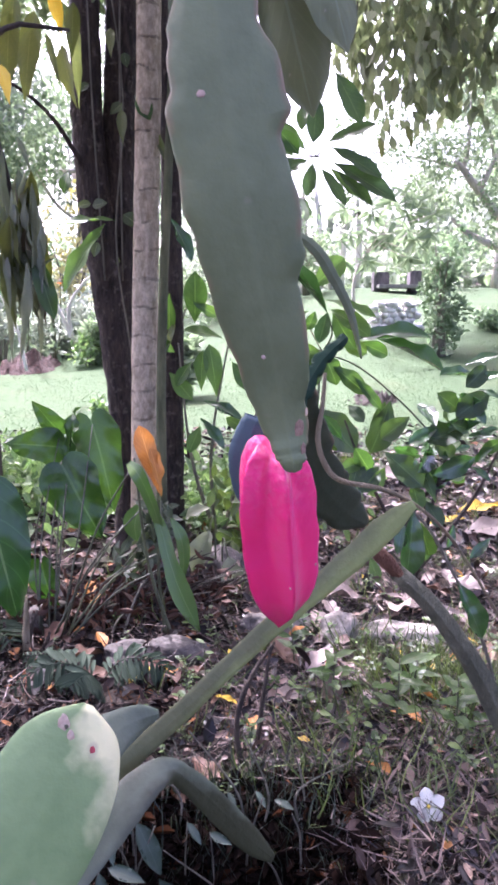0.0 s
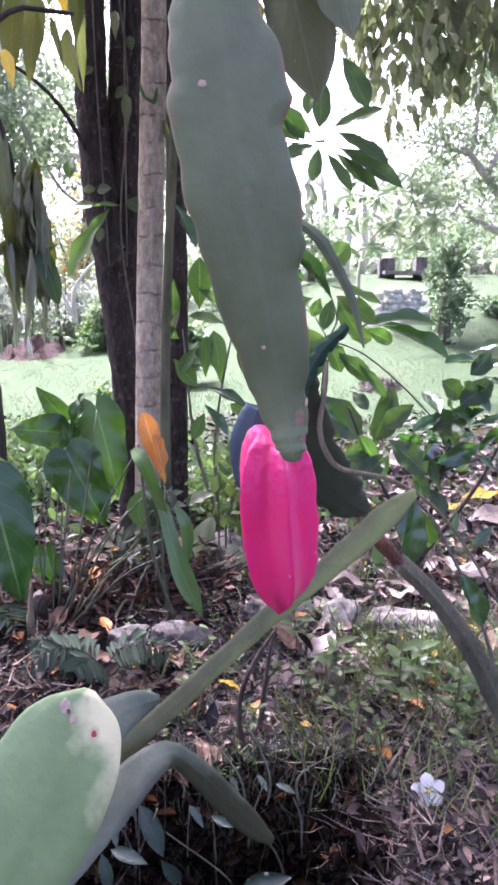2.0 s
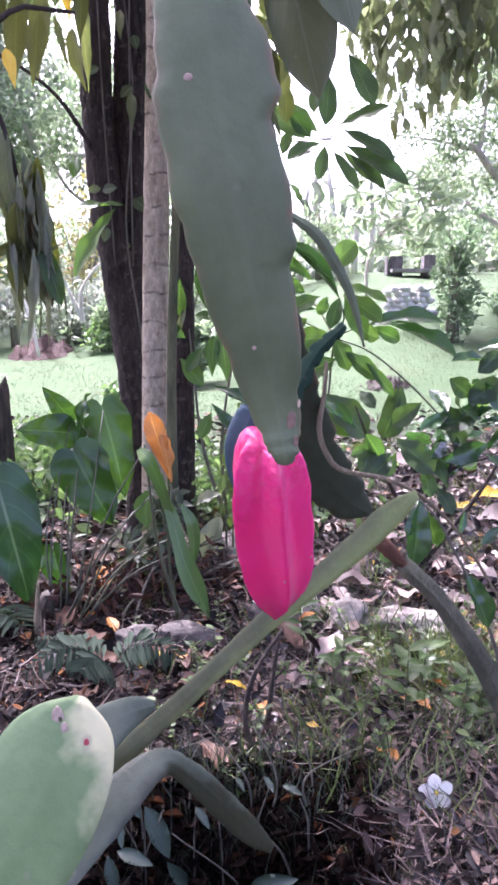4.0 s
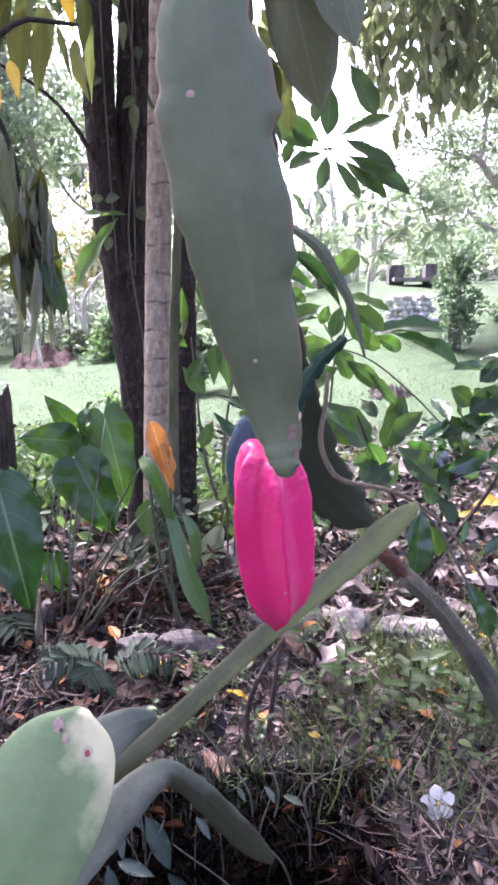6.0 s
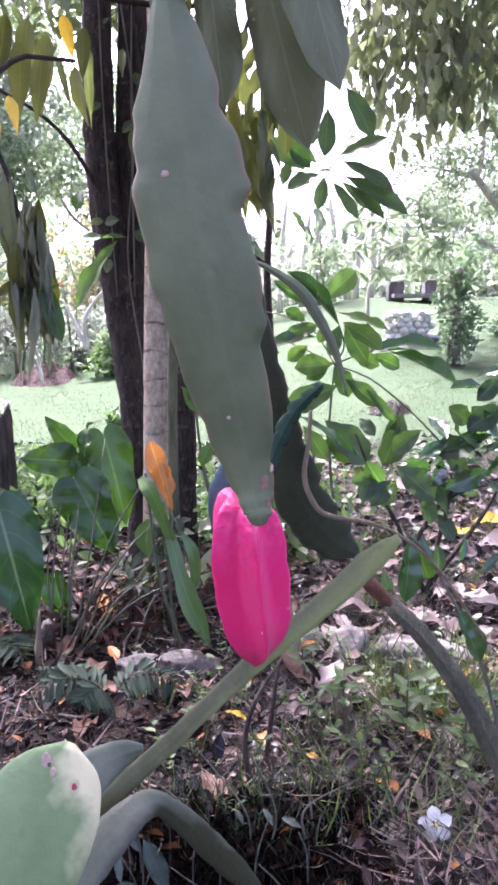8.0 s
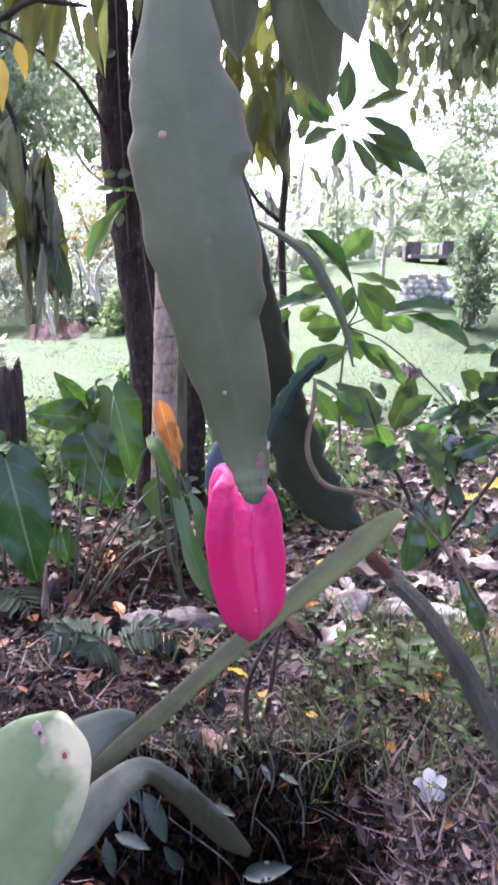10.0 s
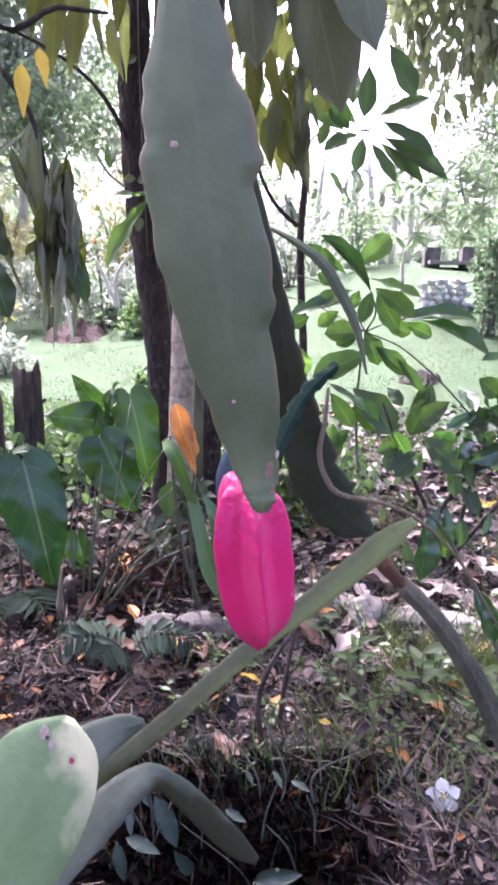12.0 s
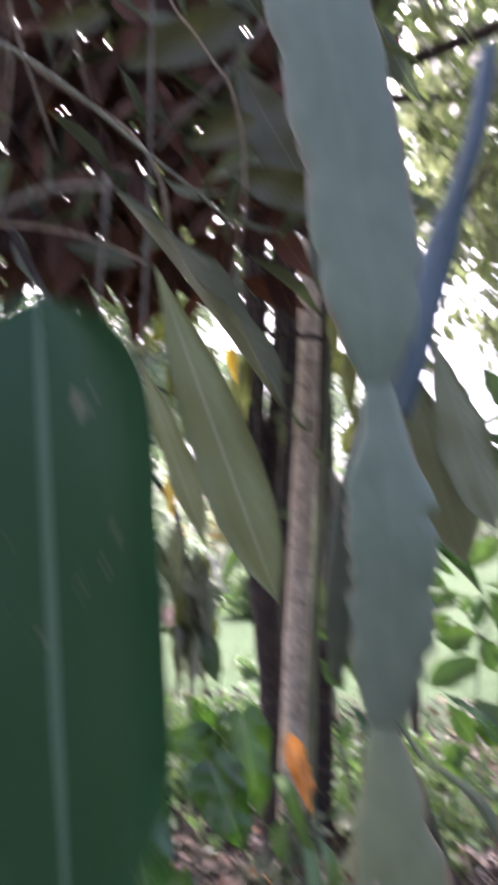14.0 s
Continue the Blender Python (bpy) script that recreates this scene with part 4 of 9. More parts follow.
flower_plant((-2.4, 8.2), 72)


def mulch_bed(cx, cy, rx, ry, mat, label, height=0.20, rough=0.10):
    n = 26
    u = np.linspace(-1, 1, n)
    gx, gy = np.meshgrid(u, u)
    r = np.clip(1 - gx**2 - gy**2, 0, 1)
    lump = np.array([[noise.noise(Vector((3 * p, 3 * q, 5))) for p in u] for q in u])
    x, y = cx + rx * gx, cy + ry * gy
    z = ground_z(x, y) - 0.05 + (height * r**0.6 + rough * lump + 0.03 * rng.normal(size=r.shape)) * r**0.5
    verts = np.stack([x, y, z], -1).reshape(-1, 3)
    faces = [(i * n + j, i * n + j + 1, (i + 1) * n + j + 1, (i + 1) * n + j) for i in range(n - 1) for j in range(n - 1)]
    tagged(new("mulch_bed", mesh_of("mulch_bed", verts, faces, mat)), label, "flower bed", kind="structure")


mulch_bed(-2.35, 8.17, 0.36, 0.60, M_MULCH, "low mound of reddish brown mulch at the lawn's edge")
mulch_bed(0.95, 5.70, 0.24, 0.25, M_SOIL, "dark patch of bare soil and debris on the lawn", 0.085, 0.05)


def reeds():
    """Tall pale stalks with ragged leaves far behind the lawn."""
    g = np.random.default_rng(44)
    for k in range(9):
        x, y = -0.2 + 0.28 * k + g.uniform(-0.1, 0.1), 14.0 + g.uniform(-0.6, 0.8)
        z = float(ground_z(x, y))
        h = g.uniform(1.2, 2.2)
        ob = thing("banana_stalk", (x, y, z), "pale tall stalk with ragged hanging leaves in full sun", "plant", "stalks behind the lawn")
        part("stalk", tube("stalk", [(0, 0, 0), (0.04, 0, h * 0.5), (0.1 * g.normal(), 0, h)], [0.07, 0.055, 0.03], M_TWIG_WHITE, 8, 8, 0.05, k), ob)
        for j in range(6):
            a = g.uniform(0, 6.28)
            b = Vector((0, 0, h * g.uniform(0.7, 1)))
            t = b + Vector((math.cos(a) * 0.5, math.sin(a) * 0.5, g.uniform(-0.5, 0.4)))
            part("leaf", LEAF_REED, ob, m=laid(b, t, (0, -0.3, 1)))


LEAF_REED = leaf_mesh("long_leaf", M_FAR_MID, 0.2, 0.25, 0.1, "strap", rows=8, thick=0.004)
reeds()


def garden_seat():
    """Two weathered posts and a grey slab far across the lawn."""
    ob = thing("garden_bench", (1.96, 11.74, float(ground_z(1.96, 11.74)) - 0.02), "low weathered grey bench with grey-brown posts on the lawn", "bench")
    for x, w, h in ((0.02, 0.23, 0.30), (0.53, 0.17, 0.32)):
        bm = bmesh.new()
        bmesh.ops.create_cube(bm, size=1.0, matrix=pose(x, 0, h / 2) @ Matrix.Diagonal((w, 0.25, h, 1)))
        bmesh.ops.bevel(bm, geom=bm.edges[:], offset=0.015, segments=2, affect="EDGES")
        me = bpy.data.meshes.new("post")
        bm.to_mesh(me)
        bm.free()
        me.materials.append(M_POST)
        part("post", me, ob)
    bm = bmesh.new()
    bmesh.ops.create_cube(bm, size=1.0, matrix=pose(0.26, -0.10, 0.09) @ Matrix.Diagonal((0.63, 0.5, 0.06, 1)))
    bmesh.ops.bevel(bm, geom=bm.edges[:], offset=0.012, segments=2, affect="EDGES")
    me = bpy.data.meshes.new("slab")
    bm.to_mesh(me)
    bm.free()
    me.materials.append(M_BLOCK)
    part("slab", me, ob)


garden_seat()


def rubble_wall(x, y, width, height):
    """A short dry wall of pale rounded field stones."""
    g = np.random.default_rng(48)
    ob = thing("stone_wall", (x, y, float(ground_z(x, y)) - 0.04), "short low wall of pale rounded field stones in the sun", "wall")
    kinds = []
    for k in range(6):
        bm = bmesh.new()
        bmesh.ops.create_icosphere(bm, subdivisions=2, radius=1.0)
        for v in bm.verts:
            v.co *= 1 + 0.3 * noise.noise(v.co * 1.3 + Vector((7 * k, 0, 0)))
        me = bpy.data.meshes.new("stone")
        bm.to_mesh(me)
        bm.free()
        me.materials.append(M_FIELD_STONE)
        me.polygons.foreach_set("use_smooth", [True] * len(me.polygons))
        kinds.append(me)
    rows, step = int(height / 0.062), 0.085
    for r in range(rows):
        inset = 0.10 * width * r / rows
        count = int((width - 2 * inset) / step)
        for j in range(count):
            for depth in (0.0, 0.10):
                px = -width / 2 + inset + (j + 0.5 + 0.5 * (r % 2)) * step + g.normal(0, 0.012)
                size = Matrix.Diagonal((g.uniform(0.036, 0.058), 0.055, g.uniform(0.030, 0.042), 1))
                part("stone", kinds[int(g.integers(6))], ob, m=pose(px, depth + g.normal(0, 0.012), 0.045 + r * 0.062 + g.normal(0, 0.006), g.normal() * 9, g.normal() * 14, g.normal() * 25) @ size)


rubble_wall(1.63, 8.52, 0.63, 0.39)


def stick(name, points, radii, mat, label, group="", sides=6, category="stick", seed=1):
    o = Vector(points[0])
    ob = new(name, tube(name, [Vector(p) - o for p in points], radii, mat, sides, None, 0.05, seed))
    ob.location = o
    return tagged(ob, label, category, group)


# bleached fallen branches before the bed
stick("dead_branch", [(-1.455, 6.3, 0.519), (-1.546, 6.3, 0.734), (-1.638, 6.3, 0.923)], [0.02, 0.017, 0.009], M_TWIG_WHITE, "bleached dead branch leaning over the lawn", "dead branches")
stick("dead_branch", [(-1.455, 6.3, 0.519), (-1.467, 6.3, 0.756), (-1.354, 6.3, 0.937), (-1.249, 6.3, 1.03)], [0.02, 0.017, 0.013, 0.009], M_TWIG_WHITE, "bleached forked dead branch beside the lawn", "dead branches")
stick("dead_branch", [(-2.1, 7.2, 0.15), (-2.2, 7.25, 0.6), (-2.4, 7.3, 0.95)], [0.018, 0.014, 0.006], M_TWIG_WHITE, "thin bleached dead branch", "dead branches")


# ---- lawn and litter ----
def lawn():
    g = np.random.default_rng(60)
    n = 130000
    d = g.uniform(0, 1, n) ** 1.2
    y = 4.0 + 9.5 * d
    x = g.uniform(-0.62, 0.52, n) * (y + 1.5)
    z = ground_z(x, y)
    up = np.stack([g.normal(0, 0.4, n), g.normal(0, 0.4, n), np.ones(n)], -1)
    ob = new("lawn_grass", cloud("lawn_grass", M_LAWN, np.stack([x, y, z], -1), up, rand_dirs(n, 0, g), g.uniform(0.006, 0.013, n), 0.35, "blade"))
    tagged(ob, "short sunlit lawn grass", "grass", kind="stuff")


lawn()


def bare_bank(x, y):
    """The bank under the cactus, cleared of bright litter to stand for its shade."""
    return (np.abs(x + 0.06) < 0.17) & (y < 1.0 - 0.5 * np.maximum(0, np.abs(x + 0.06) - 0.1))


def lay_litter(at, d, up, length, ratio, k, g):
    """The first k pieces are leaves, the rest straw; under the broad-leaved plants a dark brown stands for shade."""
    shady = at[:, 0] < -0.05 + g.normal(0, 0.06, len(at))
    leafy = np.arange(len(at)) < k
    for name, mat, pick, shape, label in (("leaf_litter", M_LITTER, leafy & ~shady, "dead", "brown fallen leaves and scraps covering the soil"),
                                          ("leaf_litter", M_LITTER_SHADY, leafy & shady, "dead", "brown fallen leaves coloured dark for the shade under the broad-leaved plants"),
                                          ("straw_litter", M_STRAW, ~leafy & ~shady, "blade", "fine dry straw and leaf strips under the trees"),
                                          ("straw_litter", M_LITTER_SHADY, ~leafy & shady, "blade", "brown leaf strips coloured dark for the shade under the broad-leaved plants")):
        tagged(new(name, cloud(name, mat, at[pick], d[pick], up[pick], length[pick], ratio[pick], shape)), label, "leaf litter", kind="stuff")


def litter():
    g = np.random.default_rng(61)
    n = 52000
    y = 0.55 + 4.4 * g.uniform(0, 1, n) ** 1.3
    x = g.uniform(-0.55, 0.6, n) * (y + 0.9)
    wide = g.uniform(size=n) < 0.3
    x, y = np.where(wide, g.uniform(-4, 4, n), x), np.where(wide, g.uniform(-3.5, 4.3, n), y)
    keep = ~bare_bank(x, y) | (g.uniform(size=n) < 0.12)
    x, y = x[keep], y[keep]
    n = len(x)
    z = ground_z(x, y) + np.abs(g.normal(0, 0.012, n)) + 0.004
    d = g.normal(size=(n, 3)) * (1, 1, 0.5)
    up = np.stack([g.normal(0, 0.9, n), g.normal(0, 0.9, n), np.ones(n)], -1)
    size = g.uniform(0.008, 0.027, n) * np.where(g.uniform(size=n) < 0.10, 1.6, 1) * np.clip(0.55 + 0.35 * y, 0.7, 1.5)
    k = int(0.55 * n)
    at = np.stack([x, y, z], -1)
    length = np.where(np.arange(n) < k, size * 1.35, g.uniform(0.02, 0.08, n))
    ratio = np.where(np.arange(n) < k, g.uniform(0.3, 0.75, n), g.uniform(0.02, 0.06, n))
    lay_litter(at, d, up, length, ratio, k, g)


litter()


def near_litter():
    """Curled dead leaves heaped on the bank nearest the camera."""
    g = np.random.default_rng(66)
    n = 32000
    y = 0.62 + 1.5 * g.uniform(0, 1, n) ** 1.2
    x = g.uniform(-0.55, 0.55, n) * (y + 0.35)
    keep = (np.hypot(x - 0.25, y - 0.93) > 0.035) & (~bare_bank(x, y) | (g.uniform(size=n) < 0.12))
    x, y = x[keep], y[keep]
    n = len(x)
    z = ground_z(x, y) + np.abs(g.normal(0, 0.011, n)) + 0.004
    d = g.normal(size=(n, 3)) * (1, 1, 0.45)
    up = np.stack([g.normal(0, 1.0, n), g.normal(0, 1.0, n), np.ones(n)], -1)
    k = n // 3
    at = np.stack([x, y, z], -1)
    length = np.where(np.arange(n) < k, g.uniform(0.008, 0.028, n), g.uniform(0.015, 0.06, n))
    ratio = np.where(np.arange(n) < k, g.uniform(0.25, 0.6, n), g.uniform(0.02, 0.06, n))
    lay_litter(at, d, up, length, ratio, k, g)


near_litter()


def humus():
    """Leaves and rootlets on the bank under the cactus, near-black to stand for shade."""
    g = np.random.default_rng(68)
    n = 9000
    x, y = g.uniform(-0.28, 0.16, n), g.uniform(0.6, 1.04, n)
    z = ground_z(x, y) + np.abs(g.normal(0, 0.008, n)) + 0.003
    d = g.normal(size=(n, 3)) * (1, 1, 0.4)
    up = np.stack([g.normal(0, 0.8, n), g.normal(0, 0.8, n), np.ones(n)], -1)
    ob = new("humus", cloud("humus", M_BANK_SHADE, np.stack([x, y, z], -1), d, up, g.uniform(0.010, 0.04, n), g.uniform(0.1, 0.5, n), "curl"))
    tagged(ob, "leaves on the bank, coloured near-black for its shade", "leaf litter", kind="stuff")


humus()


def outer_litter():
    """Fallen leaves beside and behind the camera, thinning out."""
    g = np.random.default_rng(67)
    n = 14000
    x, y = g.normal(0, 3.2, n), g.normal(0.3, 2.8, n)
    keep = (y < 0.4) | (np.abs(x) > 0.8 * (y + 0.9))
    x, y = x[keep], y[keep]
    n = len(x)
    z = ground_z(x, y) + 0.006
    d = g.normal(size=(n, 3)) * (1, 1, 0.3)
    up = np.stack([g.normal(0, 0.5, n), g.normal(0, 0.5, n), np.ones(n)], -1)
    ob = new("leaf_litter", cloud("leaf_litter", M_LITTER, np.stack([x, y, z], -1), d, up, g.uniform(0.03, 0.08, n), g.uniform(0.2, 0.5, n), "curl"))
    tagged(ob, "scattered brown fallen leaves round the clearing", "leaf litter", kind="stuff")


outer_litter()


def grass_tufts():
    g = np.random.default_rng(62)
    n = 240
    cx, cy = g.uniform(-0.75, 1.5, n), 0.85 + 3.3 * g.uniform(0, 1, n) ** 1.6
    keep = (cx < 0.7 * cy) & ((cy > 1.02) | (cx > 0.12)) & ((cx > -0.12 * cy) | (g.uniform(size=n) < 0.12))
    cx, cy = cx[keep], cy[keep]
    cx = np.r_[cx, g.normal(0.36, 0.10, 60), g.uniform(0.08, 0.42, 18)]
    cy = np.r_[cy, g.normal(1.42, 0.12, 60), g.uniform(0.85, 1.3, 18)]
    k = 16
    m = len(cx) * k
    x, y = np.repeat(cx, k) + g.normal(0, 0.025, m), np.repeat(cy, k) + g.normal(0, 0.025, m)
    z = ground_z(x, y)
    up = np.stack([g.normal(0, 0.55, m), g.normal(0, 0.55, m), np.ones(m)], -1)
    ob = new("grass", cloud("grass", M_GRASS, np.stack([x, y, z], -1), up, rand_dirs(m, 0, g), g.uniform(0.03, 0.12, m), 0.03, "blade"))
    tagged(ob, "thin tufts of grass growing through the litter", "grass", kind="stuff")


grass_tufts()


def twigs_on_ground():
    g = np.random.default_rng(63)
    n = 4500
    y = 0.6 + 3.0 * g.uniform(0, 1, n) ** 1.3
    x = g.uniform(-0.55, 0.6, n) * (y + 0.9)
    keep = ~bare_bank(x, y) | (g.uniform(size=n) < 0.2)
    x, y = x[keep], y[keep]
    n = len(x)
    z = ground_z(x, y) + g.uniform(0.008, 0.03, n)
    d = g.normal(size=(n, 3)) * (1, 1, 0.12)
    ob = new("fallen_twigs", cloud("fallen_twigs", M_DRY_TWIG, np.stack([x, y, z], -1), d, rand_dirs(n, -3, g), g.uniform(0.02, 0.11, n), g.uniform(0.02, 0.05, n), "blade"))
    tagged(ob, "thin dry twigs scattered over the litter", "twigs", kind="stuff")


twigs_on_ground()


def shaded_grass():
    """Thin stalks crowding the bank under the cactus, their colour darkened for shade."""
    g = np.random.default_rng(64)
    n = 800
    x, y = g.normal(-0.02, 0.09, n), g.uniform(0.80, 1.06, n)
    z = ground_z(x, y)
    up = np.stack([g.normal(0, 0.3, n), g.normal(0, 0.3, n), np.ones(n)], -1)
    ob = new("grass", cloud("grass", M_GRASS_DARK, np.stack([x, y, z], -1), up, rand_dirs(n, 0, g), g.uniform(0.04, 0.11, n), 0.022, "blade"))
    tagged(ob, "thin stalks of grass on the bank, coloured dark for its shade", "grass", kind="stuff")


shaded_grass()


def groundcover():
    """Low sunlit leaves behind the anthurium and about the trunks."""
    g = np.random.default_rng(65)
    n = 5200
    x, y = -1.0 - 0.36 * g.normal(size=n), np.maximum(3.35 + 0.42 * g.normal(size=n), 2.35)
    x = np.where(x > -0.36, -0.72 - x, x)
    k = 1400
    x[:k], y[:k] = g.normal(-0.05, 0.22, k), g.uniform(2.6, 3.6, k)
    z = ground_z(x, y) + g.uniform(0.0, 0.17, n)
    ob = new("groundcover", cloud("groundcover", M_COVER, np.stack([x, y, z], -1), rand_dirs(n, 0, g) + np.array((0, 0, 0.3)), rand_dirs(n, -1.0, g), g.uniform(0.03, 0.07, n), 0.55, "fine"))
    tagged(ob, "low pale green groundcover leaves in broken sun", "groundcover", kind="stuff")


groundcover()

# ---- trees by the camera ----
def main_tree():
    g = np.random.default_rng(80)
    tree = thing("tree", (-0.37, 2.3, 0.0), "old tree with two dark rough trunks and a dense overhanging crown", "tree")
    part("trunk", tube("trunk", local(tree, [(-0.35, 2.32, -0.10), (-0.368, 2.3, 0.25), (-0.381, 2.3, 0.5), (-0.412, 2.3, 0.85), (-0.446, 2.3, 1.15), (-0.458, 2.3, 1.4), (-0.453, 2.3, 1.69), (-0.47, 2.32, 2.3), (-0.6, 2.4, 3.0)]),
                       [0.085, 0.042, 0.042, 0.05, 0.046, 0.042, 0.036, 0.03], M_BARK_DARK, 16, 70, 0.05, 3), tree)
    part("trunk", tube("trunk", local(tree, [(-0.375, 2.33, 0.5), (-0.385, 2.33, 0.95), (-0.374, 2.33, 1.3), (-0.355, 2.33, 1.7), (-0.35, 2.35, 2.2), (-0.2, 2.5, 3.0)]),
                       [0.03, 0.044, 0.046, 0.044, 0.036, 0.025], M_BARK_DARK, 14, 60, 0.05, 4), tree)
    part("limb", tube("limb", local(tree, [(-0.445, 2.28, 1.17), (-0.55, 2.2, 1.35), (-0.72, 2.1, 1.45), (-0.95, 2.0, 1.5)]), [0.008, 0.0055, 0.0045, 0.003], M_BARK_DARK, 7, 16, 0.05), tree)
    for k in range(9):
        a = k * 0.7 + 0.3
        end = (-0.4 + 2.4 * math.cos(a), 2.2 + 2.2 * math.sin(a), 3.2 + 0.5 * math.sin(3 * a))
        part("limb", tube("limb", local(tree, [(-0.5, 2.35, 2.4), (-0.45 + 1.1 * math.cos(a), 2.3 + math.sin(a), 2.9), end]), [0.03, 0.02, 0.006], M_BARK_DARK, 7, 14, 0.05, k), tree)
    # crown: a ragged roof of leaf clumps
    cs, rs = [], []
    for k in range(460):
        x, y = g.uniform(-4.0, 3.6), g.uniform(0.3, 6.4)
        if -0.8 < x < 0.5 and 3.0 < y < 5.2 and g.uniform() < 0.6:
            continue
        cs.append((x, y, g.uniform(2.5, 4.3) + 0.10 * max(0, y - 3)))
        rs.append((g.uniform(0.25, 0.55), g.uniform(0.25, 0.55), g.uniform(0.12, 0.3)))
    pts = clumps([np.array(c) - np.array(tree.location) for c in cs], rs, 90, g)
    n = len(pts)
    part("crown", cloud("crown", M_LEAF_CANOPY, pts, rand_dirs(n, 0.9, g), rand_dirs(n, -1.2, g), g.uniform(0.07, 0.13, n), 0.5), tree)
    return tree


main_tree()


def pale_tree():
    tree = thing("tree", (-0.30, 2.15, 0.0), "slim straight tree with pale ringed bark", "tree")
    part("trunk", tube("trunk", local(tree, [(-0.315, 2.15, -0.06), (-0.302, 2.15, 0.47), (-0.286, 2.15, 0.9), (-0.271, 2.15, 1.27), (-0.26, 2.15, 1.61), (-0.266, 2.16, 2.3), (-0.3, 2.2, 3.2)]),
                       [0.040, 0.036, 0.036, 0.034, 0.032, 0.028, 0.02], M_BARK_PALE, 16, 80, 0.018, 5), tree)
    green = thing("sapling", (-0.245, 2.1, 0.0), "thin green-barked sapling stem beside the pale tree", "sapling")
    part("trunk", tube("trunk", local(green, [(-0.25, 2.12, -0.03), (-0.245, 2.1, 0.55), (-0.23, 2.1, 0.9), (-0.212, 2.1, 1.18), (-0.194, 2.1, 1.6), (-0.2, 2.12, 2.6)]), [0.016, 0.014, 0.0125, 0.012, 0.011, 0.008], M_BARK_GREEN, 9, 40, 0.03), green)
    back = thing("tree", (-0.28, 2.65, 0.0), "dark trunk half hidden behind the pale tree", "tree")
    part("trunk", tube("trunk", local(back, [(-0.29, 2.65, -0.1), (-0.28, 2.65, 0.2), (-0.262, 2.65, 0.94), (-0.27, 2.65, 1.6), (-0.35, 2.65, 3.0)]), [0.06, 0.046, 0.036, 0.03, 0.02], M_BARK_DARK, 12, 40, 0.05, 8), back)
    g = np.random.default_rng(83)
    for owner, x, y in ((tree, -0.3, 2.2), (back, -0.35, 2.65), (green, -0.2, 2.12)):
        h = 2.55 if owner is green else 3.1
        for k in range(4):
            a = 1.6 * k + x
            part("limb", tube("limb", local(owner, [(x, y, h - 0.1), (x + 0.2 * math.cos(a), y + 0.2 * math.sin(a), h + 0.15), (x + 0.45 * math.cos(a), y + 0.45 * math.sin(a), h + 0.3)]), [0.010, 0.007, 0.003], M_BARK_GREEN, 6, 8), owner)
        p = clumps([np.array((x, y, h + 0.25)) - np.array(owner.location)], [(0.55, 0.55, 0.3)], 260, g)
        part("crown", cloud("crown", M_LEAF_CANOPY, p, rand_dirs(260, 0.8, g), rand_dirs(260, -1, g), g.uniform(0.08, 0.14, 260), 0.45), owner)


pale_tree()


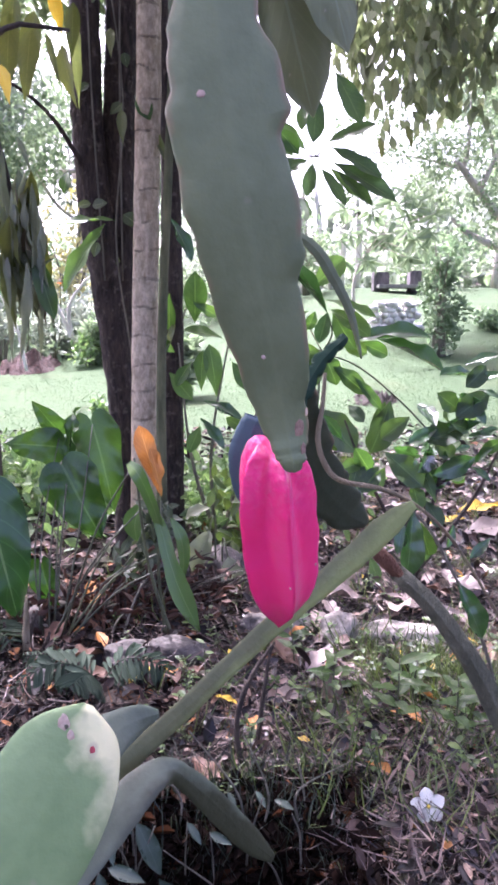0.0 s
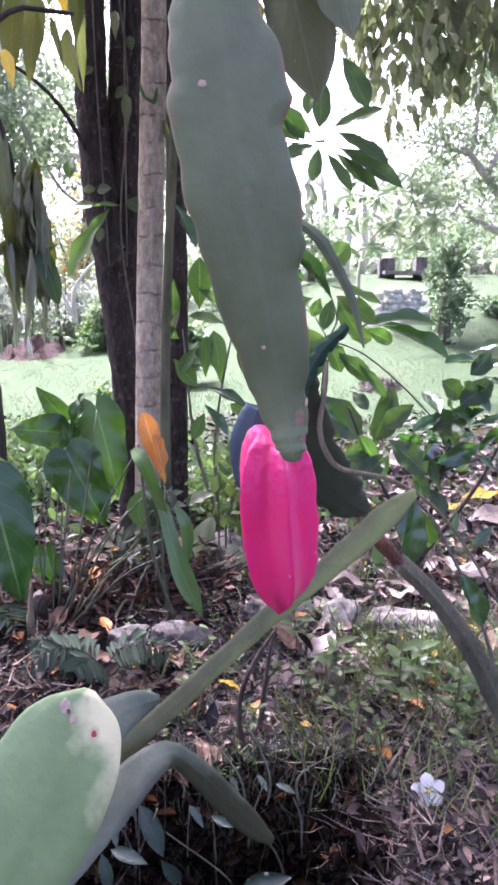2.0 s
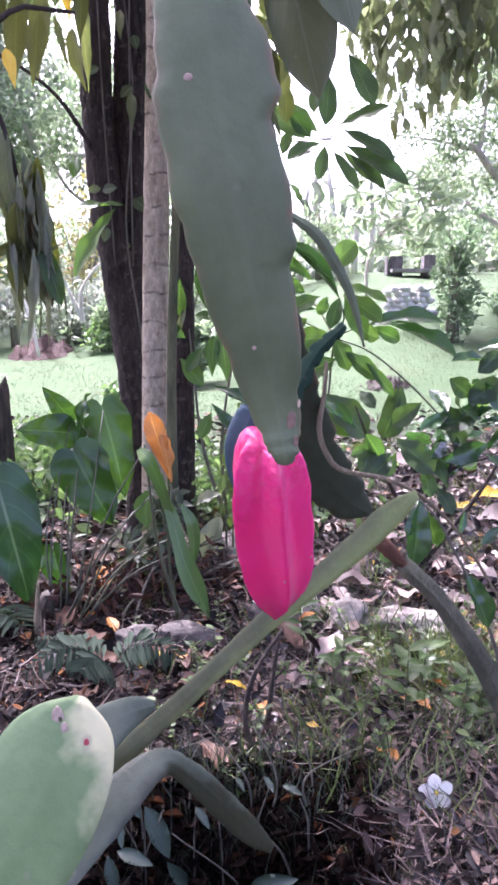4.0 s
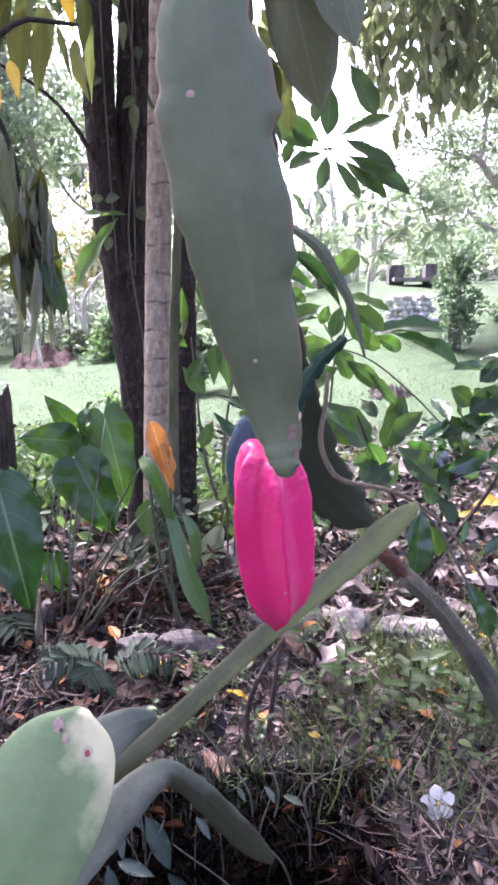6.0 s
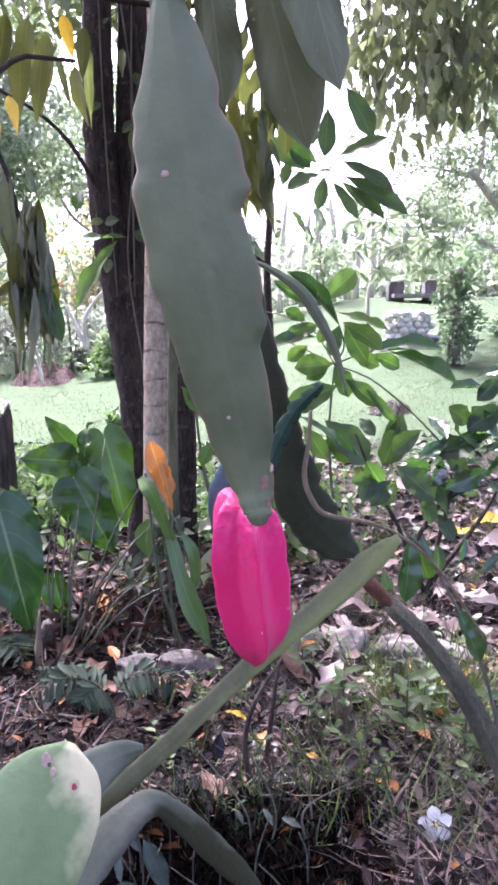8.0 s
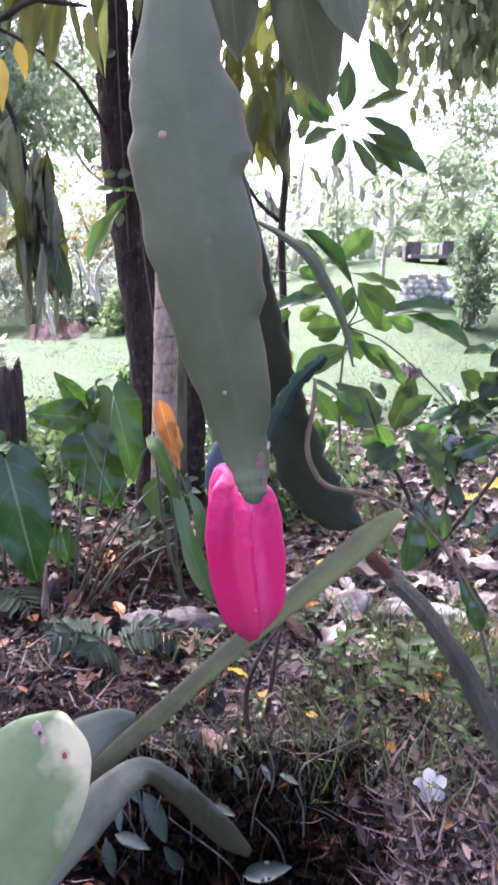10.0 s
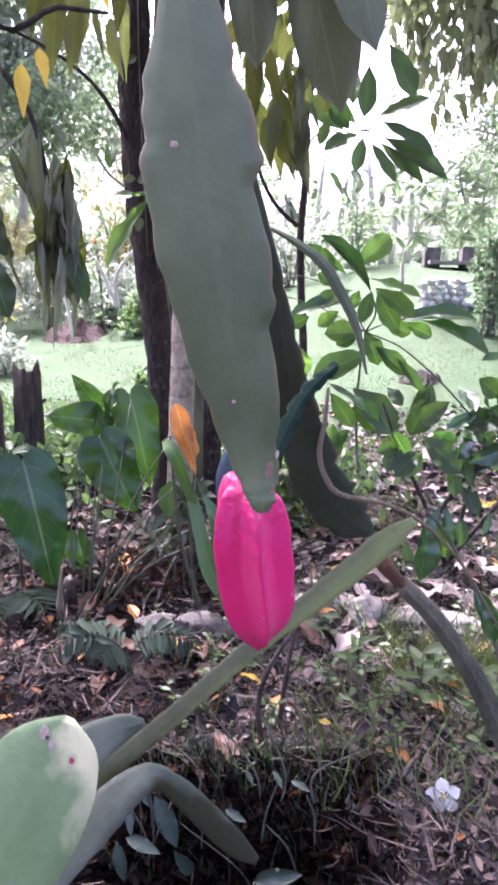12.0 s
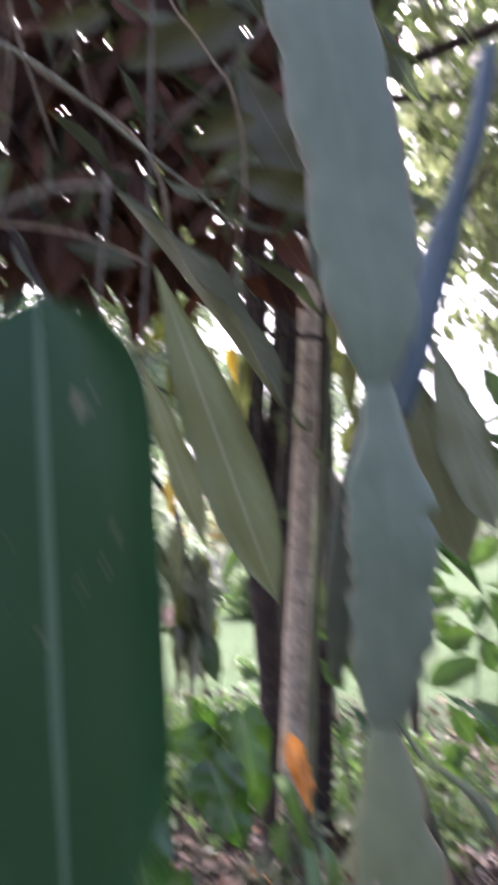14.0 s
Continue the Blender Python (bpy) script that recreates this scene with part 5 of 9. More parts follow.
def curtain_tree():
    """Grey-green foliage that hangs like curtains, seen against the sky."""
    g = np.random.default_rng(81)
    tree = thing("tree", (2.9, 4.7, float(ground_z(2.9, 4.7))), "tree with dense curtains of small dull hanging leaves", "tree")
    part("trunk", tube("trunk", local(tree, [(2.9, 4.7, -0.1), (2.8, 4.65, 1.2), (2.3, 4.5, 2.6), (1.5, 4.2, 3.4)]), [0.09, 0.075, 0.06, 0.03], M_BARK_FAR, 10, 24, 0.05), tree)
    base, ahead = [], []
    for k in range(128):
        x, y = g.uniform(0.1, 2.6), g.uniform(3.3, 4.8)
        z1 = g.uniform(2.2, 3.6)
        if x / y > 0.225 and g.uniform() < 0.72:
            continue
        length = g.uniform(0.25, 0.8) * (0.6 if x < 0.75 else 1)
        if 0.35 < x / y * 4 < 0.62 and z1 - length < 2.05:
            length = z1 - 2.05
        m = int(60 * length) + 6
        s = np.sort(g.uniform(0, 1, m))
        base.append(np.stack([x + g.normal(0, 0.05, m), y + g.normal(0, 0.05, m), z1 - s * length], -1))
        ahead.append(np.stack([g.normal(0, 0.5, m), g.normal(0, 0.5, m), -np.ones(m)], -1))
        if k % 3 == 0:
            part("twig", tube("twig", local(tree, [(x, y, z1 + 0.3), (x + 0.02, y, z1 - length * 0.5), (x, y, z1 - length)]), [0.006, 0.004, 0.002], M_TWIG_GREY, 5, 8), tree)
    for k in range(125):
        x, y = (g.uniform(0.3, 2.4), g.uniform(3.4, 4.8)) if k < 75 else (g.uniform(0.12, 0.65), g.uniform(3.6, 4.8))
        z1 = g.uniform(3.0, 4.3)
        length = min(g.uniform(0.4, 0.9), z1 - 2.35)
        m = int(50 * length)
        s = np.sort(g.uniform(0, 1, m))
        base.append(np.stack([x + g.normal(0, 0.06, m), y + g.normal(0, 0.06, m), z1 - s * length], -1))
        ahead.append(np.stack([g.normal(0, 0.5, m), g.normal(0, 0.5, m), -np.ones(m)], -1))
    for k in range(60):
        x, y = g.uniform(0.50, 1.3), g.uniform(3.85, 4.3)
        z1 = g.uniform(2.0, 2.6)
        end = np.interp(x, (0.5, 0.6, 0.7, 0.95, 1.3), (1.85, 1.72, 1.6, 1.75, 1.9)) + abs(g.normal(0, 0.14))
        m = int(24 * (z1 - end)) + 3
        s = g.uniform(0, 1, m)
        base.append(np.stack([x + g.normal(0, 0.03, m), y + g.normal(0, 0.03, m), z1 - s * (z1 - end)], -1))
        ahead.append(np.stack([g.normal(0, 0.35, m), g.normal(0, 0.35, m), -np.ones(m)], -1))
    b = np.vstack(base) - np.array(tree.location)
    n = len(b)
    part("crown", cloud("crown", M_LEAF_GREY, b, np.vstack(ahead), rand_dirs(n, 0, g) + np.array((0, -0.6, 0.3)), g.uniform(0.065, 0.115, n), 0.58), tree)


curtain_tree()


# overhead leaves wear the olive colour darkened for shade
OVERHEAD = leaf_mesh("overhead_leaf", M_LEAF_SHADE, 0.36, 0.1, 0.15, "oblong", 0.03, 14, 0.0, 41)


def thatch():
    """Dead brown leaves and bare roots caught in the branches above."""
    g = np.random.default_rng(82)
    ob = thing("dead_leaf_tangle", (-0.35, 0.95, 1.6), "tangle of dead brown leaves, bare roots and twigs caught overhead", "leaf tangle")
    n = 1200
    p = np.stack([g.normal(-0.55, 0.28, n), g.uniform(1.0, 1.4, n), g.uniform(1.50, 2.2, n)], -1)
    keep = p[:, 0] < -0.10 - 0.25 * (1.62 - p[:, 2])
    p = p[keep] - np.array(ob.location)
    n = len(p)
    part("dead_leaves", cloud("dead_leaves", M_LITTER_BROWN, p, rand_dirs(n, 1.2, g), rand_dirs(n, 0, g) + np.array((0, -0.8, 0)), g.uniform(0.07, 0.16, n), 0.45), ob)
    n = 120
    p = np.stack([g.normal(-0.30, 0.22, n), g.uniform(0.85, 1.2, n), g.uniform(1.45, 2.0, n)], -1) - np.array(ob.location)
    part("green_leaves", cloud("green_leaves", M_LEAF_CANOPY, p, rand_dirs(n, 0.8, g) + np.array((0.4, 0, 0)), rand_dirs(n, -0.8, g), g.uniform(0.09, 0.16, n), 0.36), ob)
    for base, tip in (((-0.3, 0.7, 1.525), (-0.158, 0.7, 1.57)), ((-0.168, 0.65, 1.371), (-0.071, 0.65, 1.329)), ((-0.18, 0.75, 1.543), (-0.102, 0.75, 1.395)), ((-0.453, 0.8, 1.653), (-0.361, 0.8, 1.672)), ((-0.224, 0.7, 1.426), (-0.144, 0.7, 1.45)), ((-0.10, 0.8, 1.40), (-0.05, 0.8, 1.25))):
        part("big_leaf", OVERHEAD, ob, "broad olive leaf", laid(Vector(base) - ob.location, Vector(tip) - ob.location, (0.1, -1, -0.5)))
    for k in range(7):
        x = g.uniform(-0.75, -0.2)
        z = g.uniform(1.85, 2.05)
        part("root", tube("root", local(ob, [(x, 0.85, z), (x + g.normal(0, 0.04), 0.84, z - 0.2), (x + g.normal(0, 0.06), 0.85, z - 0.45)]), [0.004, 0.003, 0.0015], M_TWIG_TAN, 5, 10, 0.1, k), ob)


thatch()

# stems and lianas in front of the tangle
stick("liana", [(-0.241, 0.62, 1.612), (-0.238, 0.62, 1.478), (-0.236, 0.62, 1.345), (-0.238, 0.62, 1.217), (-0.239, 0.62, 1.163), (-0.248, 0.62, 1.09)], [0.00225, 0.00225, 0.0021, 0.00187, 0.00165, 0.00113], M_TWIG_GREY, "straight grey liana hanging from above", "lianas", 7, "liana")
stick("liana", [(-0.192, 0.5, 1.473), (-0.179, 0.5, 1.437), (-0.16, 0.5, 1.41), (-0.141, 0.5, 1.379), (-0.132, 0.5, 1.367), (-0.121, 0.5, 1.325), (-0.118, 0.5, 1.27), (-0.124, 0.5, 1.222), (-0.129, 0.5, 1.195)], [0.0012, 0.00135, 0.00135, 0.00135, 0.0012, 0.00113, 0.00097, 0.00075], M_TWIG_TAN, "thin crooked tan tendril hanging from above", "lianas", 6, "liana")
stick("liana", [(-0.493, 0.7, 1.603), (-0.405, 0.7, 1.542), (-0.335, 0.7, 1.485), (-0.268, 0.7, 1.423), (-0.216, 0.7, 1.378), (-0.161, 0.7, 1.327)], [0.00315, 0.003, 0.0027, 0.00225, 0.00187, 0.00135], M_PETIOLE, "slanting yellowish stem crossing overhead", "lianas", 7, "liana")
stick("liana", [(-0.416, 0.72, 1.551), (-0.351, 0.72, 1.502), (-0.295, 0.72, 1.459), (-0.258, 0.72, 1.4), (-0.246, 0.72, 1.328)], [0.00225, 0.00255, 0.0027, 0.00255, 0.00225], M_TWIG_TAN, "bowed brown stem overhead", "lianas", 7, "liana")
stick("liana", [(-0.453, 0.66, 1.34), (-0.362, 0.66, 1.328), (-0.299, 0.66, 1.308), (-0.249, 0.66, 1.283)], [0.00225, 0.00225, 0.00195, 0.0015], M_TWIG_TAN, "thin brown twig crossing overhead", "lianas", 6, "liana")
stick("liana", [(-0.157, 0.8, 1.631), (-0.205, 0.8, 1.571), (-0.254, 0.8, 1.524), (-0.292, 0.8, 1.481)], [0.00337, 0.003, 0.0027, 0.00225], M_TWIG_GREY, "grey slanting twig overhead", "lianas", 6, "liana")
stick("liana", [(-0.463, 0.75, 1.597), (-0.463, 0.75, 1.539), (-0.467, 0.75, 1.474)], [0.00225, 0.00195, 0.0015], M_TWIG_TAN, "short brown hanging rootlet", "lianas", 6, "liana")
stick("woody_stem", [(-0.43, 0.8, 0.99), (-0.394, 0.8, 0.956), (-0.341, 0.8, 0.924), (-0.305, 0.8, 0.845), (-0.322, 0.8, 0.732), (-0.37, 0.8, 0.615), (-0.42, 0.82, 0.40), (-0.45, 0.85, 0.08)], [0.006, 0.007, 0.009, 0.011, 0.0115, 0.012, 0.013, 0.014], M_TWIG_GREY, "curved grey woody stem rising from the ground", "", 10, "stem")

# ---- tree stumps ----
def stump(place, radius, height, seed):
    g = np.random.default_rng(seed)
    x, y = place
    z = float(ground_z(x, y)) - 0.05
    sides, rows = 18, 9
    prof = 1 + 0.10 * g.normal(size=sides)
    verts = []
    for i in range(rows):
        s = i / (rows - 1)
        for j in range(sides):
            a = 2 * math.pi * j / sides
            r = radius * prof[j] * (1.25 - 0.35 * s**0.4) * (1 + 0.03 * g.normal())
            h = height * s + (0.05 * g.normal() * height if i == rows - 1 else 0)
            verts.append((r * math.cos(a), r * math.sin(a), h))
    verts.append((0, 0, height * 0.93))
    faces = [(i * sides + j, i * sides + (j + 1) % sides, (i + 1) * sides + (j + 1) % sides, (i + 1) * sides + j) for i in range(rows - 1) for j in range(sides)]
    faces += [((rows - 1) * sides + j, (rows - 1) * sides + (j + 1) % sides, rows * sides) for j in range(sides)]
    ob = new("tree_stump", mesh_of("tree_stump", verts, faces, M_BARK_STUMP))
    ob.location = (x, y, z)
    tagged(ob, "weathered dark tree stump with a ragged top", "stump", "tree stumps")


stump((-1.06, 3.0), 0.055, 0.49, 90)
stump((-1.22, 2.95), 0.07, 0.40, 91)

# ---- the cactus ----
cactus = thing("climbing_cactus", (0.0, 0.22, 1.2), "hanging flat-stemmed cactus with a ripe pink fruit", "cactus")


def stem(points, widths, mat, label="", **options):
    return part("flat_stem", flat_stem("flat_stem", local(cactus, points), widths, mat, **options), cactus, label)


# the hanging chain of joints, from above down to the fruit
stem([(-0.045, 0.165, 1.30), (-0.032, 0.168, 1.20), (-0.018, 0.176, 1.13), (-0.012, 0.182, 1.085), (-0.011, 0.187, 1.06)], [0.027, 0.0305, 0.032, 0.028, 0.008], M_STEM_BLUE, teeth=7, notch=0.12)
main_stem = stem([(-0.011, 0.187, 1.064), (-0.009, 0.189, 1.035), (-0.007, 0.192, 1.01), (-0.008, 0.2, 0.984), (-0.0105, 0.212, 0.955)], [0.008, 0.015, 0.025, 0.028, 0.0265, 0.026, 0.022, 0.009], M_STEM_BLUE, teeth=5, notch=0.16, one_side=0.5)
fruit_stem = stem([(-0.0115, 0.212, 0.959), (-0.008, 0.207, 0.93), (-0.0055, 0.205, 0.908), (-0.0005, 0.205, 0.879), (0.005, 0.208, 0.851), (0.010, 0.212, 0.827), (0.0118, 0.2112, 0.8181), (0.0124, 0.2105, 0.8151), (0.0129, 0.2112, 0.8120)],
                  [0.007, 0.020, 0.0290, 0.0312, 0.0300, 0.0258, 0.0198, 0.0140, 0.0104, 0.0088, 0.0070, 0.0025], M_STEM, teeth=6.5, notch=0.24, one_side=0.7, phase=0.1, count=150)
# the joint behind it, coloured dark for shade, that bends out to the side
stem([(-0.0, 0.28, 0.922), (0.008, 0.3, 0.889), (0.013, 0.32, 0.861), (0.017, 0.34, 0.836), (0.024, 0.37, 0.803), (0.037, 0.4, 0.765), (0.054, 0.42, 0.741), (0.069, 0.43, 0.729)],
     [0.003, 0.006, 0.010, 0.015, 0.021, 0.028, 0.030, 0.025, 0.006], M_STEM_SHADED, "joint with a corky edge, its shade put into a dark colour", teeth=9, notch=0.16)
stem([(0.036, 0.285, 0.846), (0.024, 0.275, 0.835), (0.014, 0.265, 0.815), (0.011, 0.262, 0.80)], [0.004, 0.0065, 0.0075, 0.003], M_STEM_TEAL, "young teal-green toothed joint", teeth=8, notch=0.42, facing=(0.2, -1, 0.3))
# the bluish stem colour carries the shade on this joint
stem([(0.003, 0.272, 0.818), (-0.001, 0.272, 0.806), (-0.001, 0.274, 0.792), (0.004, 0.276, 0.778)], [0.009, 0.012, 0.012, 0.009, 0.005], M_STEM_NAVY, "joint behind the fruit, its shade put into a bluish colour", teeth=3, notch=0.05)
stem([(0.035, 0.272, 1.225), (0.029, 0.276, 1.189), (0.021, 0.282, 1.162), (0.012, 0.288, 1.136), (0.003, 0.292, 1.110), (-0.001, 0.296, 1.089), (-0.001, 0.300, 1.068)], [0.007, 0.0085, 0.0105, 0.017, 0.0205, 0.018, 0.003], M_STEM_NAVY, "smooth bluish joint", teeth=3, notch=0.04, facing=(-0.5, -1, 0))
stem([(-0.014, 0.205, 1.060), (-0.020, 0.218, 1.03), (-0.025, 0.225, 0.995), (-0.027, 0.23, 0.965)], [0.006, 0.013, 0.013, 0.004], M_STEM_SHADED, "joint behind the chain, its shade put into a dark colour", teeth=3, notch=0.08)
# the long straight joint that crosses below the fruit
stem([(-0.078, 0.245, 0.652), (-0.054, 0.27, 0.674), (-0.024, 0.3, 0.690), (0.008, 0.33, 0.708), (0.043, 0.35, 0.730), (0.068, 0.363, 0.748), (0.083, 0.370, 0.758)],
     [0.010, 0.010, 0.0095, 0.0100, 0.0115, 0.0132, 0.0130, 0.005], M_STEM_GREY, "long grey-green joint with a yellowish tip", teeth=7, notch=0.05, thick=0.0010)
# the arching joint under it
stem([(-0.074, 0.225, 0.654), (-0.063, 0.238, 0.660), (-0.052, 0.250, 0.668), (-0.042, 0.262, 0.675), (-0.032, 0.272, 0.676), (-0.023, 0.280, 0.664), (-0.011, 0.288, 0.645), (0.001, 0.296, 0.625), (0.011, 0.302, 0.611)],
     [0.016, 0.0165, 0.016, 0.0155, 0.0125, 0.0095, 0.0112, 0.0118, 0.0105, 0.004], M_STEM_SLATE, "arching grey-green joint bending to the ground", thick=0.0012, teeth=4, notch=0.05, facing=(0.1, -0.75, 0.7))
stem([(-0.065, 0.238, 0.698), (-0.057, 0.246, 0.701), (-0.049, 0.254, 0.704), (-0.042, 0.262, 0.704), (-0.035, 0.270, 0.702)], [0.016, 0.018, 0.017, 0.0135, 0.010, 0.003], M_STEM_MID, "broad grey joint behind the pale one", teeth=2, notch=0.03, facing=(-0.2, -1, 0.35), thick=0.0016)
# the pale young joint close by
pale_stem = stem([(-0.104, 0.195, 0.640), (-0.084, 0.207, 0.670), (-0.0695, 0.218, 0.693), (-0.0595, 0.228, 0.713), (-0.054, 0.234, 0.7265)],
                 [0.034, 0.037, 0.040, 0.042, 0.0435, 0.044, 0.0435, 0.0415, 0.038, 0.032, 0.022, 0.004], M_STEM_PALE, "pale young joint with a yellowed blotched tip", teeth=2, notch=0.02, facing=(0.25, -1, 0.35), thick=0.003, count=120)
# woody lower stem
part("woody_stem", flat_stem("woody_stem", local(cactus, [(0.085, 0.42, 0.704), (0.109, 0.42, 0.680), (0.134, 0.42, 0.644), (0.153, 0.42, 0.609), (0.198, 0.42, 0.522), (0.235, 0.44, 0.40), (0.28, 0.46, 0.1)]),
                             [0.0100, 0.0115, 0.0132, 0.0150, 0.0175, 0.021, 0.024], M_CORK, thick=0.009, teeth=5, notch=0.07), cactus, "broad grey-green corky old stem")
part("stem_end", tube("stem_end", local(cactus, [(0.066, 0.42, 0.723), (0.077, 0.42, 0.7125), (0.090, 0.42, 0.699)]), [0.0026, 0.0046, 0.0036], M_RUST, 10, 14, 0.08, 6), cactus, "rusty brown end of the old stem")


def scar(ob, place, size, mat, thick=0.00022):
    """A thin healed patch that lies on the stem's face."""
    co = np.empty(len(ob.data.vertices) * 3, dtype=np.float32)
    ob.data.vertices.foreach_get("co", co)
    p = Vector(place) - cactus.location
    near = int(np.argmin(((co.reshape(-1, 3) - np.array(p)) ** 2).sum(1)))
    v = ob.data.vertices[near]
    n = v.normal if v.normal.y < 0 else -v.normal
    p = p - n * (p - v.co).dot(n)
    bm = bmesh.new()
    bmesh.ops.create_icosphere(bm, subdivisions=3, radius=1.0)
    for q in bm.verts:
        q.co *= 1 + 0.2 * noise.noise(q.co * 1.7 + Vector(place) * 90)
    bm.transform(laid((0, 0, 0), (0, 0, 1), n).to_3x3().to_4x4() @ Matrix.Diagonal((size[0], size[1], thick, 1)))
    me = bpy.data.meshes.new("scar")
    bm.to_mesh(me)
    bm.free()
    me.materials.append(mat)
    me.polygons.foreach_set("use_smooth", [True] * len(me.polygons))
    part("scar", me, ob, "small healed scar", Matrix.Translation(p))


scar(fruit_stem, (-0.0120, 0.2032, 0.9105), (0.0011, 0.0009), M_SCAR)
scar(fruit_stem, (0.0030, 0.2050, 0.9020), (0.0008, 0.0008), M_SCAR)
scar(fruit_stem, (-0.003, 0.2050, 0.884), (0.0007, 0.0009), M_SCAR)
scar(fruit_stem, (0.0165, 0.2115, 0.829), (0.0016, 0.0013), M_SCAR_BROWN)
scar(fruit_stem, (0.0143, 0.2095, 0.8244), (0.0013, 0.0028), M_SCAR_DULL)
scar(fruit_stem, (0.0146, 0.2105, 0.8186), (0.0010, 0.0020), M_SCAR_DULL)
scar(fruit_stem, (0.004, 0.2080, 0.845), (0.0006, 0.0006), M_SCAR)
scar(pale_stem, (-0.0508, 0.2250, 0.7142), (0.0009, 0.0016), M_SCAR_RED)
scar(pale_stem, (-0.0605, 0.2262, 0.7230), (0.0019, 0.0040), M_SCAR_SOFT, 0.0007)
scar(pale_stem, (-0.0600, 0.2268, 0.7225), (0.0008, 0.0012), M_CORK, 0.0009)
scar(pale_stem, (-0.0585, 0.2268, 0.7190), (0.0012, 0.0022), M_SCAR_SOFT, 0.0006)


def pink_fruit():
    """A ridged, bullet-shaped cactus fruit with a few areoles on its ribs."""
    top, tip = Vector((0.0072, 0.2225, 0.8150)), Vector((0.0100, 0.250, 0.7470))
    rows, sides, ribs = 56, 120, 5
    verts, uvs, faces = [], [], []
    axis = (tip - top).normalized()
    a = Vector((1, 0, 0)) - axis * axis.x
    a.normalize()
    b = axis.cross(a)
    length = (tip - top).length
    phase = radians(71)

    def radius(s, t):
        body = 0.0136 * float(np.interp(s, (0, 0.04, 0.1, 0.2, 0.38, 0.54, 0.66, 0.75, 0.82, 0.89, 0.95, 1), (0.50, 0.74, 0.88, 0.96, 1, 0.98, 0.92, 0.82, 0.67, 0.44, 0.21, 0.02)))
        step = 2 * math.pi / ribs
        u = (t - phase) % step - step / 2
        rib = max(0.0, (math.cos(step / 2) / math.cos(u) - 0.81) / 0.19)
        rib -= 0.45 * max(0.0, 1 - s / 0.62) * max(0.0, math.cos(u * math.pi / step)) ** 3
        lump = (0.02 + 0.09 * max(0, 0.32 - s) / 0.32) * noise.noise(Vector((3 * math.cos(t), 3 * math.sin(t), 6 * s)))
        return max(0.0004, body * (0.69 + 0.32 * rib + lump))

    def lean(s):
        return float(np.interp(s, (0, 0.3, 0.5, 0.68, 0.82, 0.93, 1), (0, 0, 0.0007, 0.0016, 0.0020, 0.0013, 0.0006)))

    for i in range(rows):
        s = i / (rows - 1)
        for j in range(sides):
            t = 2 * math.pi * j / sides + 0.25 * (s - 0.5)
            r = radius(s, t)
            shoulder = 0.0042 * (1 - math.cos(t - 0.3)) / 2 * max(0, 0.3 - s) / 0.3
            verts.append(top - cactus.location + axis * (length * s - shoulder) + (a * math.cos(t) + b * math.sin(t)) * r + a * lean(s))
            uvs.append((j / sides, s))
    verts += [top - cactus.location + axis * 0.003, tip - cactus.location]
    uvs += [(0.5, 0), (0.5, 1)]
    n = rows * sides
    faces = [(i * sides + j, i * sides + (j + 1) % sides, (i + 1) * sides + (j + 1) % sides, (i + 1) * sides + j) for i in range(rows - 1) for j in range(sides)]
    faces += [((j + 1) % sides, j, n) for j in range(sides)] + [(n - sides + j, n - sides + (j + 1) % sides, n + 1) for j in range(sides)]
    fruit = part("fruit", mesh_of("fruit", verts, faces, M_FRUIT, uvs), cactus, "ripe bright pink ribbed fruit")
    for k in range(ribs):
        for s in (0.6,):
            t = phase + 2 * math.pi * (k + 0.06) / ribs
            r = radius(s, t) * 0.995
            at = top - cactus.location + axis * length * s + (a * math.cos(t) + b * math.sin(t)) * r + a * lean(s)
            bm = bmesh.new()
            bmesh.ops.create_icosphere(bm, subdivisions=1, radius=0.00042)
            me = bpy.data.meshes.new("areole")
            bm.to_mesh(me)
            bm.free()
            me.materials.append(M_AREOLE)
            part("areole", me, fruit, "tiny pale areole", Matrix.Translation(at) @ Matrix.Diagonal((1, 1, 1.6, 1)))
    part("fruit_stalk", tube("fruit_stalk", [Vector(p) - cactus.location for p in ((0.011, 0.2138, 0.8235), (0.0112, 0.2145, 0.8195), (0.0110, 0.217, 0.813))], [0.0034, 0.0040, 0.0020], M_STALK, 14, 16, 0.07), cactus, "short knobbly green fruit stalk")


pink_fruit()

# tan tendril and thin grey shoots near the cactus
stick("tendril", [(0.037, 0.37, 0.824), (0.036, 0.37, 0.808), (0.034, 0.37, 0.791), (0.038, 0.37, 0.778), (0.046, 0.37, 0.77), (0.069, 0.38, 0.763), (0.091, 0.39, 0.75), (0.114, 0.4, 0.726), (0.143, 0.41, 0.681)], [0.0009, 0.0012, 0.0014, 0.0015, 0.0014, 0.0012, 0.0010, 0.0009, 0.0008], M_TWIG_TAN, "looping tan tendril beside the cactus", "", 8, "tendril")
stick("shoot", [(0.041, 1.140, 0.314), (0.010, 1.120, 0.275), (-0.012, 1.110, 0.229), (-0.020, 1.110, 0.177), (-0.013, 1.110, 0.113), (-0.007, 1.120, 0.044)], [0.0022, 0.0036, 0.0044, 0.0046, 0.005, 0.0055], M_TWIG_DARK, "bent dark shoot rising from the ground", "dark shoots", 8, "shoot")
